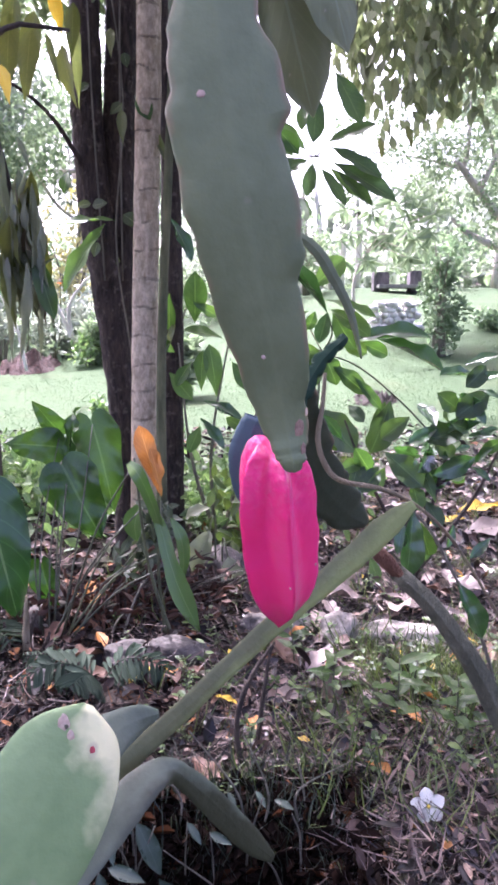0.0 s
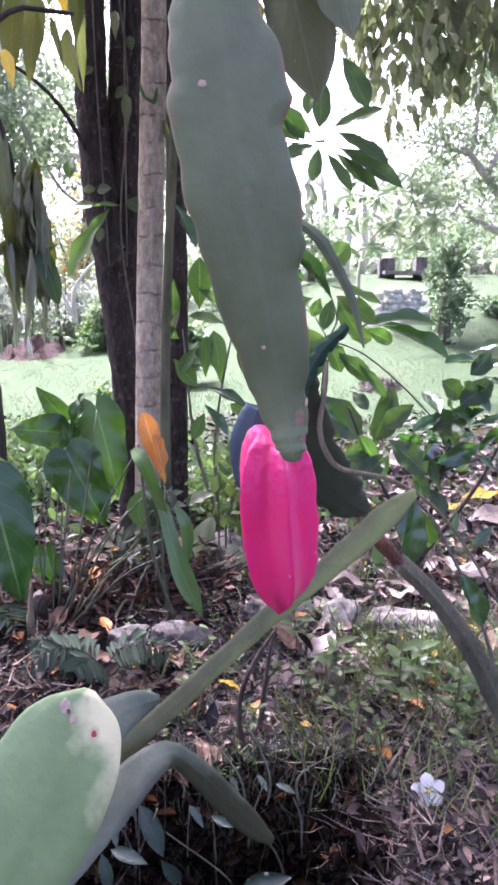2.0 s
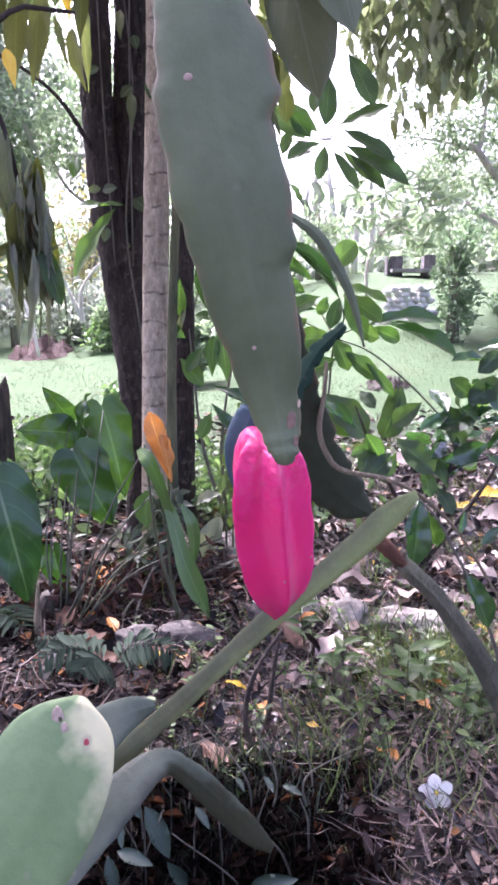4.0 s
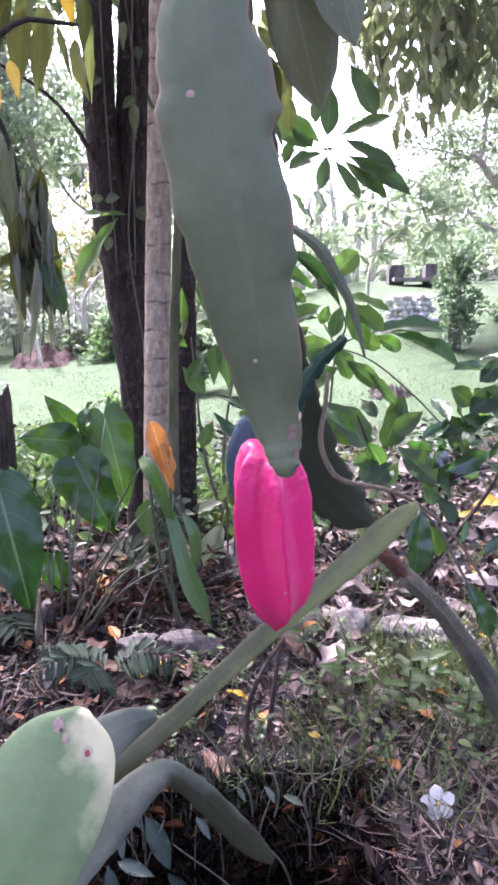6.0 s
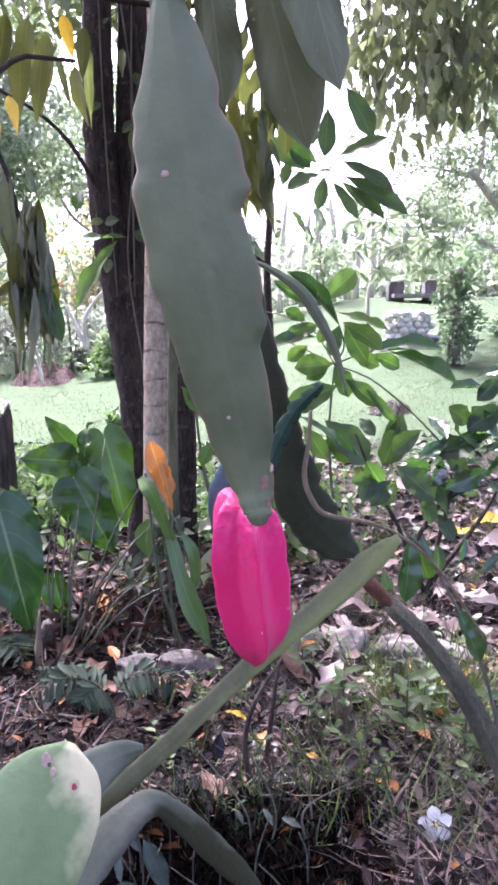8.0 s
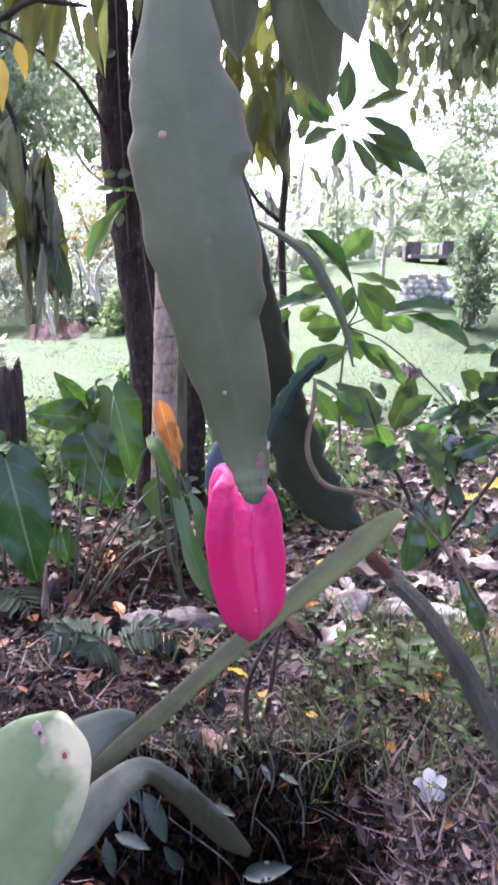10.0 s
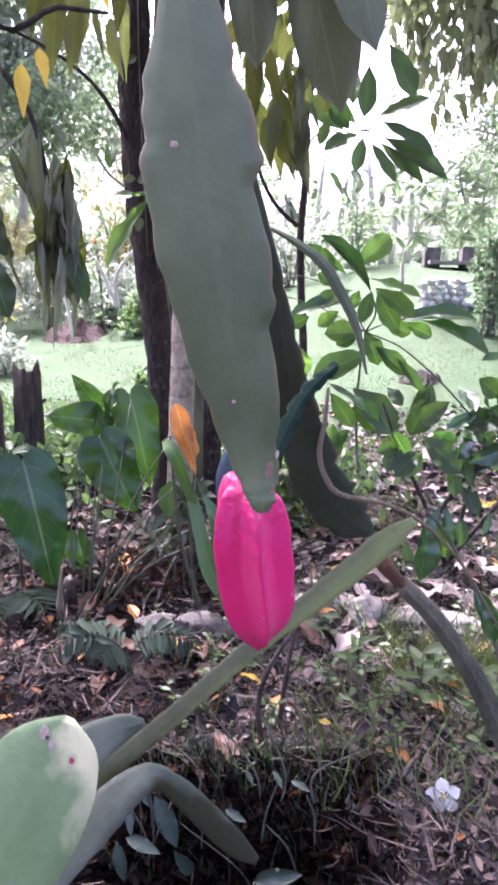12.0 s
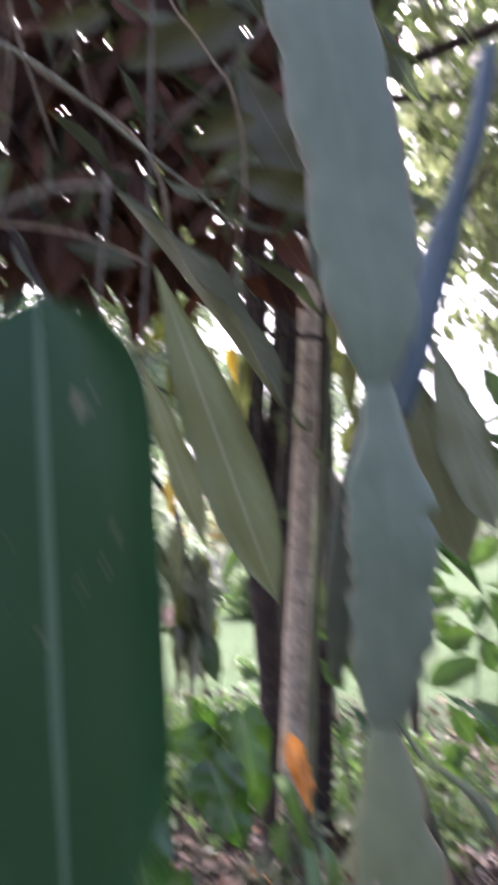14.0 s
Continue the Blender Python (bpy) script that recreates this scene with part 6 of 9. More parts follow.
stick("shoot", [(0.038, 1.200, 0.281), (0.028, 1.190, 0.221), (0.019, 1.180, 0.153), (0.013, 1.180, 0.083), (0.015, 1.200, -0.003)], [0.0022, 0.0036, 0.0046, 0.005, 0.0055], M_TWIG_DARK, "straight dark shoot rising from the ground", "dark shoots", 8, "shoot")
spray = thing("cactus_shoot", (0.0, 0.385, 0.91), "thin grey-green flat shoot crossing behind the cactus", "cactus")
part("flat_stem", flat_stem("flat_stem", local(spray, [(0.004, 0.385, 0.900), (0.018, 0.383, 0.893), (0.032, 0.380, 0.883), (0.042, 0.380, 0.868), (0.050, 0.380, 0.852), (0.056, 0.380, 0.830)]), [0.0014, 0.0034, 0.0058, 0.0056, 0.0040, 0.0010], M_STEM_DUSK, teeth=4, notch=0.06), spray)
part("flat_stem", flat_stem("flat_stem", local(spray, [(0.005, 0.385, 0.899), (-0.03, 0.39, 0.96), (-0.04, 0.37, 1.05)]), [0.002, 0.004, 0.003], M_STEM_DUSK, teeth=3, notch=0.06), spray)

# ---- plants at hand-placed spots ----
def lf(plant, me, base, tip, facing=(0, -1, 0.4), roll=0.0, name="leaf", label=""):
    """A leaf under its plant, from base to tip."""
    o = plant.location
    return part(name, me, plant, label, laid(Vector(base) - o, Vector(tip) - o, facing, roll))


def petiole(plant, points, radius=0.004, mat=None, name="petiole"):
    return part(name, tube(name, local(plant, points), [radius * 1.2, radius, radius * 0.7], mat or M_PETIOLE, 6, 9), plant)


HEART = heart_mesh("heart_leaf", M_LEAF_LILY, 0.72, 0.1, 0.3, 0.35, 0.1, 5)
HEART_SMALL = heart_mesh("small_heart_leaf", M_LEAF_LILY, 0.55, 0.12, 0.25, 0.5, 0.05, 6)
HEART_LONG = heart_mesh("long_heart_leaf", M_LEAF_LILY, 0.5, 0.1, 0.25, 0.4, 0.1, 35)
HEART_DARK = heart_mesh("dark_heart_leaf", M_LEAF_LILY_DARK, 0.5, 0.09, 0.3, 0.45, 0.06, 7)
WHORL = leaf_mesh("whorl_leaf", M_LEAF_SHRUB, 0.46, 0.14, 0.18, "oblong", 0.03, 16, 0.0, 61)
WHORL_SLIM = leaf_mesh("slim_whorl_leaf", M_LEAF_SHRUB, 0.27, 0.16, 0.22, "oblong", 0.03, 16, 0.0, 62)
WHORL_WIDE = leaf_mesh("wide_whorl_leaf", M_LEAF_SHRUB, 0.60, 0.18, 0.2, "oblong", 0.06, 14, 0.0, 63)
LEAF_DULL_WIDE = leaf_mesh("dull_dark_leaf", M_LEAF_DULL, 0.56, 0.16, 0.2, "oblong", 0.05, 14, 0.0, 68)
GLOSSY_WIDE = leaf_mesh("dark_gloss_leaf", M_LEAF_GLOSS, 0.36, 0.12, 0.35, "oblong", 0.03, 16, 0.0, 64)
GLOSSY_PALE = leaf_mesh("pale_gloss_leaf", M_LEAF_GLOSS, 0.2, 0.1, 0.2, "oblong", 0.02, 16, 0.0, 65)
ROLLED_WIDE = leaf_mesh("rolled_gloss_leaf", M_LEAF_GLOSS, 0.2, 0.1, 0.9, "oblong", 0.02, 16, 0.0, 66)
STAR = leaf_mesh("star_leaf", M_LEAF_STAR, 0.27, 0.12, 0.2, "oblong", 0.02, 16, 0.0, 51)
STAR_WIDE = leaf_mesh("wide_star_leaf", M_LEAF_STAR, 0.40, 0.14, 0.2, "oblong", 0.03, 16, 0.0, 55)
LIMP = leaf_mesh("limp_leaf", M_LEAF_LIMP, 0.09, 0.25, 0.5, "lance", 0.05, 12, 0.0, 52)
LIMP_OLIVE = leaf_mesh("limp_olive_leaf", M_LEAF_OLIVE, 0.2, 0.3, 0.45, "lance", 0.06, 12, 0.0, 56)
LIMP_BROWN = leaf_mesh("limp_brown_leaf", M_LEAF_BROWNISH, 0.2, 0.2, 0.5, "lance", 0.08, 12, 0.0, 54)
GREY_LIMP = leaf_mesh("grey_limp_leaf", M_LEAF_LIMP, 0.45, 0.15, 0.3, "oval", 0.06, 12, 0.0, 53)
WITHERED = leaf_mesh("withered_leaf", M_LEAF_ORANGE, 0.30, 0.1, 0.25, "round", 0.05, 16, 0.0, 9)
BROAD = leaf_mesh("broad_leaf", M_LEAF_SHRUB, 0.48, 0.18, 0.12, "obovate", 0.02, 10, 0.0, 10)
BROAD_DULL = leaf_mesh("dull_leaf", M_LEAF_OLIVE, 0.45, 0.18, 0.15, "oblong", 0.03, 12, 0.0, 67)
SLIM = leaf_mesh("slim_leaf", M_LEAF_SHRUB, 0.38, 0.2, 0.12, "lance", 0.03, 10, 0.0, 11)
GLOSSY = leaf_mesh("glossy_leaf", M_LEAF_GLOSS, 0.34, 0.16, 0.22, "obovate", 0.03, 10, 0.0, 12)
DROOP = leaf_mesh("drooping_leaf", M_LEAF_DROOP, 0.15, 0.3, 0.4, "lance", 0.05, 10, 0.0, 14)
OLIVE = leaf_mesh("olive_leaf", M_LEAF_OLIVE, 0.28, 0.15, 0.2, "lance", 0.03, 10, 0.0, 15)
YELLOW = leaf_mesh("yellow_leaf", M_LEAF_YELLOW, 0.30, 0.2, 0.2, "lance", 0.05, 10, 0.0, 16)
FALLEN_PALE = leaf_mesh("pale_fallen_leaf", M_LITTER_PALE, 0.42, 0.05, 0.10, "oval", 0.05, 14, 0.0, 17)
FALLEN_GREY = leaf_mesh("grey_fallen_leaf", M_LITTER_PALE, 0.5, 0.12, 0.18, "oval", 0.06, 14, 0.0, 18)
FALLEN_BROWN = leaf_mesh("brown_fallen_leaf", M_LITTER_RUSSET, 0.46, 0.15, 0.3, "oval", 0.07, 14, 0.0, 28)
HANG = leaf_mesh("hanging_leaf", M_LEAF_HANG, 0.185, 0.05, -0.15, "oblong", 0.012, 30, 0.006, 19)
HANG_OLIVE = leaf_mesh("folded_hanging_leaf", M_LEAF_OLIVE, 0.16, 0.05, 0.5, "oblong", 0.02, 26, 0.006, 22)
HANG_DULL = leaf_mesh("hanging_dull_leaf", M_LEAF_HANG_DULL, 0.29, 0.06, -0.15, "oblong", 0.02, 28, 0.006, 20)
CREEPER = leaf_mesh("creeper_leaf", M_LEAF_CREEPER, 0.7, 0.15, 0.15, "oval", 0.03, 7, 0.0, 42)
BIG = leaf_mesh("big_leaf", M_LEAF_BIG, 0.34, 0.02, 0.2, "big", 0.006, 26, 0.004, 21)


thin_shoot = thing("thin_shoot", (0.207, 0.600, 0.532), "thin pale shoot with two dark hanging leaves", "shoot")
part("twig", tube("twig", local(thin_shoot, [(0.130, 0.600, 0.691), (0.149, 0.600, 0.671), (0.168, 0.600, 0.637), (0.185, 0.600, 0.604), (0.209, 0.600, 0.537)] + [(0.24, 0.62, 0.40), (0.26, 0.66, 0.12)]), [0.0011, 0.0013, 0.0015, 0.0016, 0.0018, 0.002, 0.0022], M_TWIG_GREY, 6, 26), thin_shoot)
lf(thin_shoot, GLOSSY_WIDE, (0.134, 0.600, 0.689), (0.130, 0.585, 0.634), (0.2, -1, 0.1))
lf(thin_shoot, GLOSSY_WIDE, (0.173, 0.600, 0.627), (0.197, 0.590, 0.580), (0.4, -1, 0.2))
lf(thin_shoot, WHORL, (0.143, 0.610, 0.675), (0.154, 0.620, 0.639), (-0.4, -1, 0.1))

anthurium = thing("anthurium", (-0.53, 1.67, float(ground_z(-0.53, 1.67))), "clump of glossy heart-shaped anthurium leaves on long stalks", "plant")
lf(anthurium, HEART_SMALL, (-0.517, 2.050, 0.491), (-0.569, 2.000, 0.576), (0.1, -1, 0.3))
lf(anthurium, HEART, (-0.515, 2.030, 0.454), (-0.610, 1.930, 0.488), (-0.1, -1, 0.35))
lf(anthurium, HEART_LONG, (-0.516, 2.060, 0.437), (-0.550, 2.000, 0.335), (-0.7, -0.8, 0.3))
lf(anthurium, HEART_LONG, (-0.488, 2.020, 0.435), (-0.490, 2.040, 0.562), (-0.7, -0.8, 0.1))
lf(anthurium, HEART_LONG, (-0.437, 2.080, 0.520), (-0.356, 2.000, 0.285), (0.35, -0.9, 0.35))
lf(anthurium, HEART, (-0.494, 1.970, 0.417), (-0.393, 1.880, 0.248), (-0.15, -0.9, 0.55))
lf(anthurium, HEART_SMALL, (-0.543, 1.900, 0.168), (-0.509, 1.850, 0.014), (-0.5, -1, 0.2))
lf(anthurium, HEART_SMALL, (-0.639, 1.800, 0.030), (-0.676, 1.750, -0.034), (-0.3, -1, 0.5))
petiole(anthurium, [(-0.516, 1.750, 0.016), (-0.528, 1.860, 0.261), (-0.515, 2.040, 0.490)], 0.0022, M_PETIOLE_DARK)
petiole(anthurium, [(-0.504, 1.750, 0.016), (-0.547, 1.860, 0.229), (-0.530, 2.040, 0.461)], 0.0022, M_PETIOLE_DARK)
petiole(anthurium, [(-0.493, 1.750, 0.017), (-0.506, 1.860, 0.231), (-0.510, 2.040, 0.436)], 0.0022, M_PETIOLE_DARK)
petiole(anthurium, [(-0.484, 1.750, 0.017), (-0.472, 1.860, 0.294), (-0.493, 2.040, 0.427)], 0.0022, M_PETIOLE_DARK)
petiole(anthurium, [(-0.467, 1.750, 0.018), (-0.431, 1.860, 0.280), (-0.425, 2.040, 0.515)], 0.0022, M_PETIOLE_DARK)
petiole(anthurium, [(-0.479, 1.750, 0.018), (-0.491, 1.860, 0.224), (-0.512, 2.040, 0.394)], 0.0022, M_PETIOLE_DARK)
petiole(anthurium, [(-0.456, 1.720, 0.042), (-0.369, 1.760, 0.300), (-0.282, 1.780, 0.454)], 0.0026, M_PETIOLE_DARK)
petiole(anthurium, [(-0.442, 1.720, 0.040), (-0.356, 1.760, 0.242), (-0.257, 1.780, 0.356)], 0.0026, M_PETIOLE)
petiole(anthurium, [(-0.473, 1.720, 0.044), (-0.392, 1.760, 0.204), (-0.304, 1.780, 0.311)], 0.0026, M_PETIOLE_DARK)
petiole(anthurium, [(-0.449, 1.720, 0.040), (-0.336, 1.760, 0.177), (-0.219, 1.780, 0.241)], 0.0026, M_PETIOLE)
petiole(anthurium, [(-0.442, 1.720, 0.037), (-0.322, 1.760, 0.147), (-0.223, 1.780, 0.196)], 0.0026, M_PETIOLE_DARK)
petiole(anthurium, [(-0.428, 1.720, 0.038), (-0.357, 1.760, 0.146), (-0.262, 1.780, 0.261)], 0.0026, M_PETIOLE)
for k, (x, y, h) in enumerate([(-0.56, 1.67, 0.10), (-0.52, 1.66, 0.17), (-0.49, 1.66, 0.08), (-0.54, 1.67, 0.13)]):
    part("sheath", tube("sheath", local(anthurium, [(x, y, -0.02), (x + 0.01 * (k - 1), y, h * 0.5), (x + 0.02 * (k - 1), y + 0.02, h)]), [0.011, 0.009, 0.003], M_TWIG_TAN if k == 1 else M_TWIG_DARK, 7, 9, 0.08, k), anthurium, "withered brown leaf sheath")

big_anthurium = thing("anthurium", (-0.80, 1.9, float(ground_z(-0.80, 1.9))), "single large dark heart-shaped leaf with pale veins on a stalk", "plant")
lf(big_anthurium, HEART_DARK, (-0.683, 1.900, 0.365), (-0.576, 1.800, 0.052), (0.3, -0.85, 0.5))
petiole(big_anthurium, [(-0.72, 1.95, 0.02), (-0.76, 2.02, 0.25), (-0.723, 1.92, 0.391)], 0.005)

strap_plant = thing("strap_leaf_plant", (-0.18, 1.72, float(ground_z(-0.18, 1.72))), "plant with long shiny green leaves and one withered orange leaf", "plant")
part("leaf", flat_stem("leaf", local(strap_plant, [(-0.275, 1.700, 0.484), (-0.247, 1.670, 0.460), (-0.224, 1.680, 0.401), (-0.207, 1.700, 0.332), (-0.198, 1.720, 0.270)]), [0.014, 0.034, 0.030, 0.026, 0.018, 0.006], M_LEAF_STRAP, facing=(-0.3, -1, 0.5), thick=0.0012, teeth=3, notch=0.03, curl=0.35, count=40), strap_plant)
part("leaf", flat_stem("leaf", local(strap_plant, [(-0.226, 1.720, 0.376), (-0.201, 1.690, 0.321), (-0.183, 1.670, 0.259), (-0.158, 1.660, 0.187), (-0.116, 1.660, 0.089)]), [0.008, 0.026, 0.032, 0.034, 0.046, 0.044, 0.005], M_LEAF_STRAP, facing=(0.25, -1, 0.3), thick=0.0012, teeth=3, notch=0.03, curl=0.35, count=40), strap_plant)
part("leaf", flat_stem("leaf", local(strap_plant, [(-0.187, 1.760, 0.334), (-0.164, 1.750, 0.288), (-0.158, 1.750, 0.231), (-0.163, 1.760, 0.176)]), [0.008, 0.030, 0.034, 0.024, 0.005], M_LEAF_STRAP, facing=(0.7, -1, 0.2), thick=0.0012, teeth=3, notch=0.03, curl=0.35, count=40), strap_plant)
part("leaf", flat_stem("leaf", local(strap_plant, [(-0.268, 1.800, 0.354), (-0.280, 1.800, 0.308), (-0.277, 1.800, 0.264)]), [0.02, 0.055, 0.05, 0.01], M_LEAF_STRAP, facing=(-0.5, -1, 0.2), thick=0.0012, teeth=3, notch=0.03, curl=0.35, count=40), strap_plant)
lf(strap_plant, WITHERED, (-0.215, 1.770, 0.395), (-0.257, 1.760, 0.557), (0.2, -1, 0))
lf(strap_plant, WITHERED, (-0.210, 1.760, 0.388), (-0.224, 1.750, 0.509), (0.8, -0.7, 0))
petiole(strap_plant, [(-0.20, 1.75, 0.0), (-0.22, 1.76, 0.2), (-0.21, 1.77, 0.374)])
petiole(strap_plant, [(-0.17, 1.72, 0.0), (-0.24, 1.74, 0.22), (-0.265, 1.72, 0.49)])

trunk_vine = thing("climbing_vine", (-0.36, 2.22, 0.02), "slender vine with sparse green leaves climbing the dark trunk", "vine")
part("vine_stem", tube("vine_stem", local(trunk_vine, [(-0.34, 2.2, 0.0), (-0.33, 2.19, 0.6), (-0.37, 2.19, 1.0), (-0.34, 2.19, 1.4), (-0.4, 2.19, 1.9)]), [0.003, 0.0026, 0.002], M_TWIG_GREY, 6, 24), trunk_vine)
lf(trunk_vine, WHORL_SLIM, (-0.361, 2.150, 1.059), (-0.512, 2.080, 1.059), (0, -0.45, 1))
lf(trunk_vine, WHORL_SLIM, (-0.388, 2.130, 1.049), (-0.507, 2.060, 0.886), (-0.6, -1, 0.3))
lf(trunk_vine, OLIVE, (-0.36, 2.15, 1.541), (-0.355, 2.1, 1.466), (0,-1,0.3), 0)
lf(trunk_vine, OLIVE, (-0.337, 2.15, 1.341), (-0.331, 2.1, 1.254), (0,-1,0.3), 0)
lf(trunk_vine, BROAD, (-0.293, 2.15, 1.39), (-0.262, 2.1, 1.316), (0,-1,0), 0)
lf(trunk_vine, BROAD, (-0.487, 2.15, 1.185), (-0.49, 2.1, 1.134), (0,-1,0), 0)
lf(trunk_vine, DROOP, (-0.469, 2.15, 1.582), (-0.424, 2.1, 1.364), (0.5,-1,0), 0)
lf(trunk_vine, OLIVE, (-0.488, 2.15, 1.501), (-0.461, 2.1, 1.344), (-0.5,-1,0), 0)
lf(trunk_vine, OLIVE, (-0.557, 2.15, 1.582), (-0.576, 2.1, 1.378), (0,-1,0), 0)
lf(trunk_vine, OLIVE, (-0.606, 2.15, 1.622), (-0.62, 2.1, 1.439), (0,-1,0), 0)
lf(trunk_vine, DROOP, (-0.25, 2.15, 1.292), (-0.209, 2.1, 1.184), (0,-1,0), 0)
lf(trunk_vine, GLOSSY, (-0.216, 2.15, 1.067), (-0.145, 2.1, 0.961), (0.3,-0.6,1), 0)

trunk_creeper = thing("creeper", (-0.42, 2.24, 0.9), "creeper with small rounded leaves on the dark trunks", "vine")
g_creep = np.random.default_rng(140)
for k, pts in enumerate([[(-0.415, 2.245, 0.9), (-0.435, 2.25, 1.4), (-0.44, 2.255, 1.9), (-0.45, 2.27, 2.4)], [(-0.37, 2.28, 0.9), (-0.36, 2.28, 1.5), (-0.34, 2.29, 2.0), (-0.34, 2.30, 2.4)]]):
    part("vine_stem", tube("vine_stem", local(trunk_creeper, pts), [0.003, 0.0025, 0.002], M_TWIG_GREY, 5, 20), trunk_creeper)
    for p in spline(pts, 9):
        b = Vector(p) - trunk_creeper.location + Vector((g_creep.normal() * 0.015, 0, g_creep.normal() * 0.06))
        a = g_creep.uniform(0, 6.28)
        d = Vector((math.cos(a), -0.35, math.sin(a) * 0.8 - 0.3)) * g_creep.uniform(0.03, 0.06)
        part("leaf", CREEPER, trunk_creeper, "", laid(b, b + d, (0, -1, 0.4)))

mid_shrub = thing("shrub", (-0.12, 2.6, float(ground_z(-0.12, 2.6))), "loose shrub of broad backlit green leaves beside the trunks", "shrub")
for k, pts in enumerate([[(-0.12, 2.6, 0), (-0.13, 2.6, 0.35), (-0.06, 2.6, 0.75)], [(-0.11, 2.6, 0), (-0.2, 2.6, 0.3), (-0.24, 2.6, 0.7)], [(-0.1, 2.6, 0), (-0.02, 2.6, 0.3), (0.05, 2.6, 0.55)]]):
    part("stem", tube("stem", local(mid_shrub, pts), [0.009, 0.006, 0.003], M_TWIG_GREY, 6, 10), mid_shrub)
lf(mid_shrub, BROAD, (-0.179, 2.55, 0.769), (-0.17, 2.5, 0.927), (0.2,-1,0), 0)
lf(mid_shrub, SLIM, (-0.264, 2.55, 0.745), (-0.26, 2.5, 0.856), (0,-1,0.3), 0)
lf(mid_shrub, BROAD, (-0.247, 2.55, 0.671), (-0.305, 2.5, 0.72), (0,-1,0.3), 0)
lf(mid_shrub, SLIM, (-0.133, 2.55, 0.699), (-0.099, 2.5, 0.535), (0.3,-1,0.3), 0)
lf(mid_shrub, SLIM, (-0.152, 2.55, 0.68), (-0.166, 2.5, 0.554), (-0.3,-1,0.3), 0)
lf(mid_shrub, BROAD, (-0.086, 2.55, 0.717), (-0.203, 2.5, 0.766), (0,-0.6,1), 0)
lf(mid_shrub, BROAD, (-0.267, 2.55, 0.605), (-0.189, 2.5, 0.526), (0.2,-1,0.3), 0)
lf(mid_shrub, BROAD, (-0.191, 2.55, 0.642), (-0.244, 2.5, 0.572), (-0.4,-1,0.3), 0)
lf(mid_shrub, BROAD, (-0.165, 2.55, 0.422), (-0.201, 2.5, 0.345), (0,-1,0.3), 0)
lf(mid_shrub, GLOSSY, (-0.165, 2.55, 0.451), (-0.077, 2.5, 0.364), (0.2,-0.7,1), 0)
lf(mid_shrub, GLOSSY, (-0.154, 2.55, 0.509), (-0.021, 2.5, 0.469), (0,-0.6,1), 0)
lf(mid_shrub, BROAD, (-0.079, 2.55, 0.354), (-0.002, 2.5, 0.286), (0,-1,0.3), 0)
lf(mid_shrub, SLIM, (-0.104, 2.55, 0.791), (-0.175, 2.5, 0.838), (0,-1,0.3), 0)
lf(mid_shrub, DROOP, (-0.245, 2.55, 0.773), (-0.288, 2.5, 0.647), (0,-1,0), 0)
lf(mid_shrub, DROOP, (-0.159, 2.55, 0.073), (-0.109, 2.5, -0.053), (0.3,-1,0.3), 0)
lf(mid_shrub, BROAD, (-0.058, 2.55, 0.642), (0.007, 2.5, 0.554), (0.3,-1,0.3), 0)
lf(mid_shrub, BROAD, (-0.021, 2.55, 0.68), (0.053, 2.5, 0.72), (0.3,-1,0.3), 0)
lf(mid_shrub, SLIM, (-0.078, 2.55, 0.451), (0.026, 2.5, 0.402), (0.3,-1,0.3), 0)

whorl_shrub = thing("shrub", (0.30, 3.05, float(ground_z(0.30, 3.05))), "slender shrub with whorls of long backlit green leaves", "shrub")
part("stem", tube("stem", local(whorl_shrub, [(0.300, 3.050, 0.0), (0.275, 3.050, 0.298), (0.279, 3.040, 0.483), (0.291, 3.020, 0.637)]), [0.008, 0.006, 0.005, 0.004], M_TWIG_GREY, 6, 18), whorl_shrub)
part("stem", tube("stem", local(whorl_shrub, [(0.291, 3.020, 0.637), (0.325, 3.010, 0.708), (0.308, 3.000, 0.783)]), [0.004, 0.0035, 0.003], M_PETIOLE, 6, 18), whorl_shrub)
part("stem", tube("stem", local(whorl_shrub, [(0.291, 3.020, 0.637), (0.348, 3.000, 0.666), (0.409, 2.980, 0.689), (0.502, 2.970, 0.716)]), [0.004, 0.003, 0.002], M_PETIOLE, 6, 18), whorl_shrub)
part("stem", tube("stem", local(whorl_shrub, [(0.291, 3.020, 0.637), (0.428, 2.980, 0.584), (0.583, 2.940, 0.459), (0.716, 2.900, 0.321)]), [0.003, 0.0035, 0.004], M_PETIOLE, 6, 18), whorl_shrub)
part("stem", tube("stem", local(whorl_shrub, [(0.291, 3.020, 0.637), (0.203, 3.050, 0.778), (0.092, 3.100, 0.828), (-0.051, 3.150, 0.860)]), [0.003, 0.0025, 0.002], M_TWIG_TAN, 6, 18), whorl_shrub)
part("stem", tube("stem", local(whorl_shrub, [(0.291, 3.020, 0.637), (0.208, 3.040, 0.681), (0.108, 3.080, 0.724), (-0.018, 3.120, 0.762)]), [0.003, 0.0025, 0.002], M_TWIG_TAN, 6, 18), whorl_shrub)
lf(whorl_shrub, ROLLED_WIDE, (0.301, 3.000, 0.793), (0.118, 2.960, 1.010), (0.7, -0.7, 0.6))
lf(whorl_shrub, WHORL, (0.245, 3.040, 0.886), (0.386, 3.100, 1.012), (0, -1, 0.1))
lf(whorl_shrub, WHORL_SLIM, (0.294, 3.000, 0.840), (0.486, 2.920, 0.801), (0, -0.6, 0.9))
lf(whorl_shrub, WHORL, (0.318, 3.000, 0.804), (0.460, 2.900, 0.719), (0.2, -0.8, 0.5))
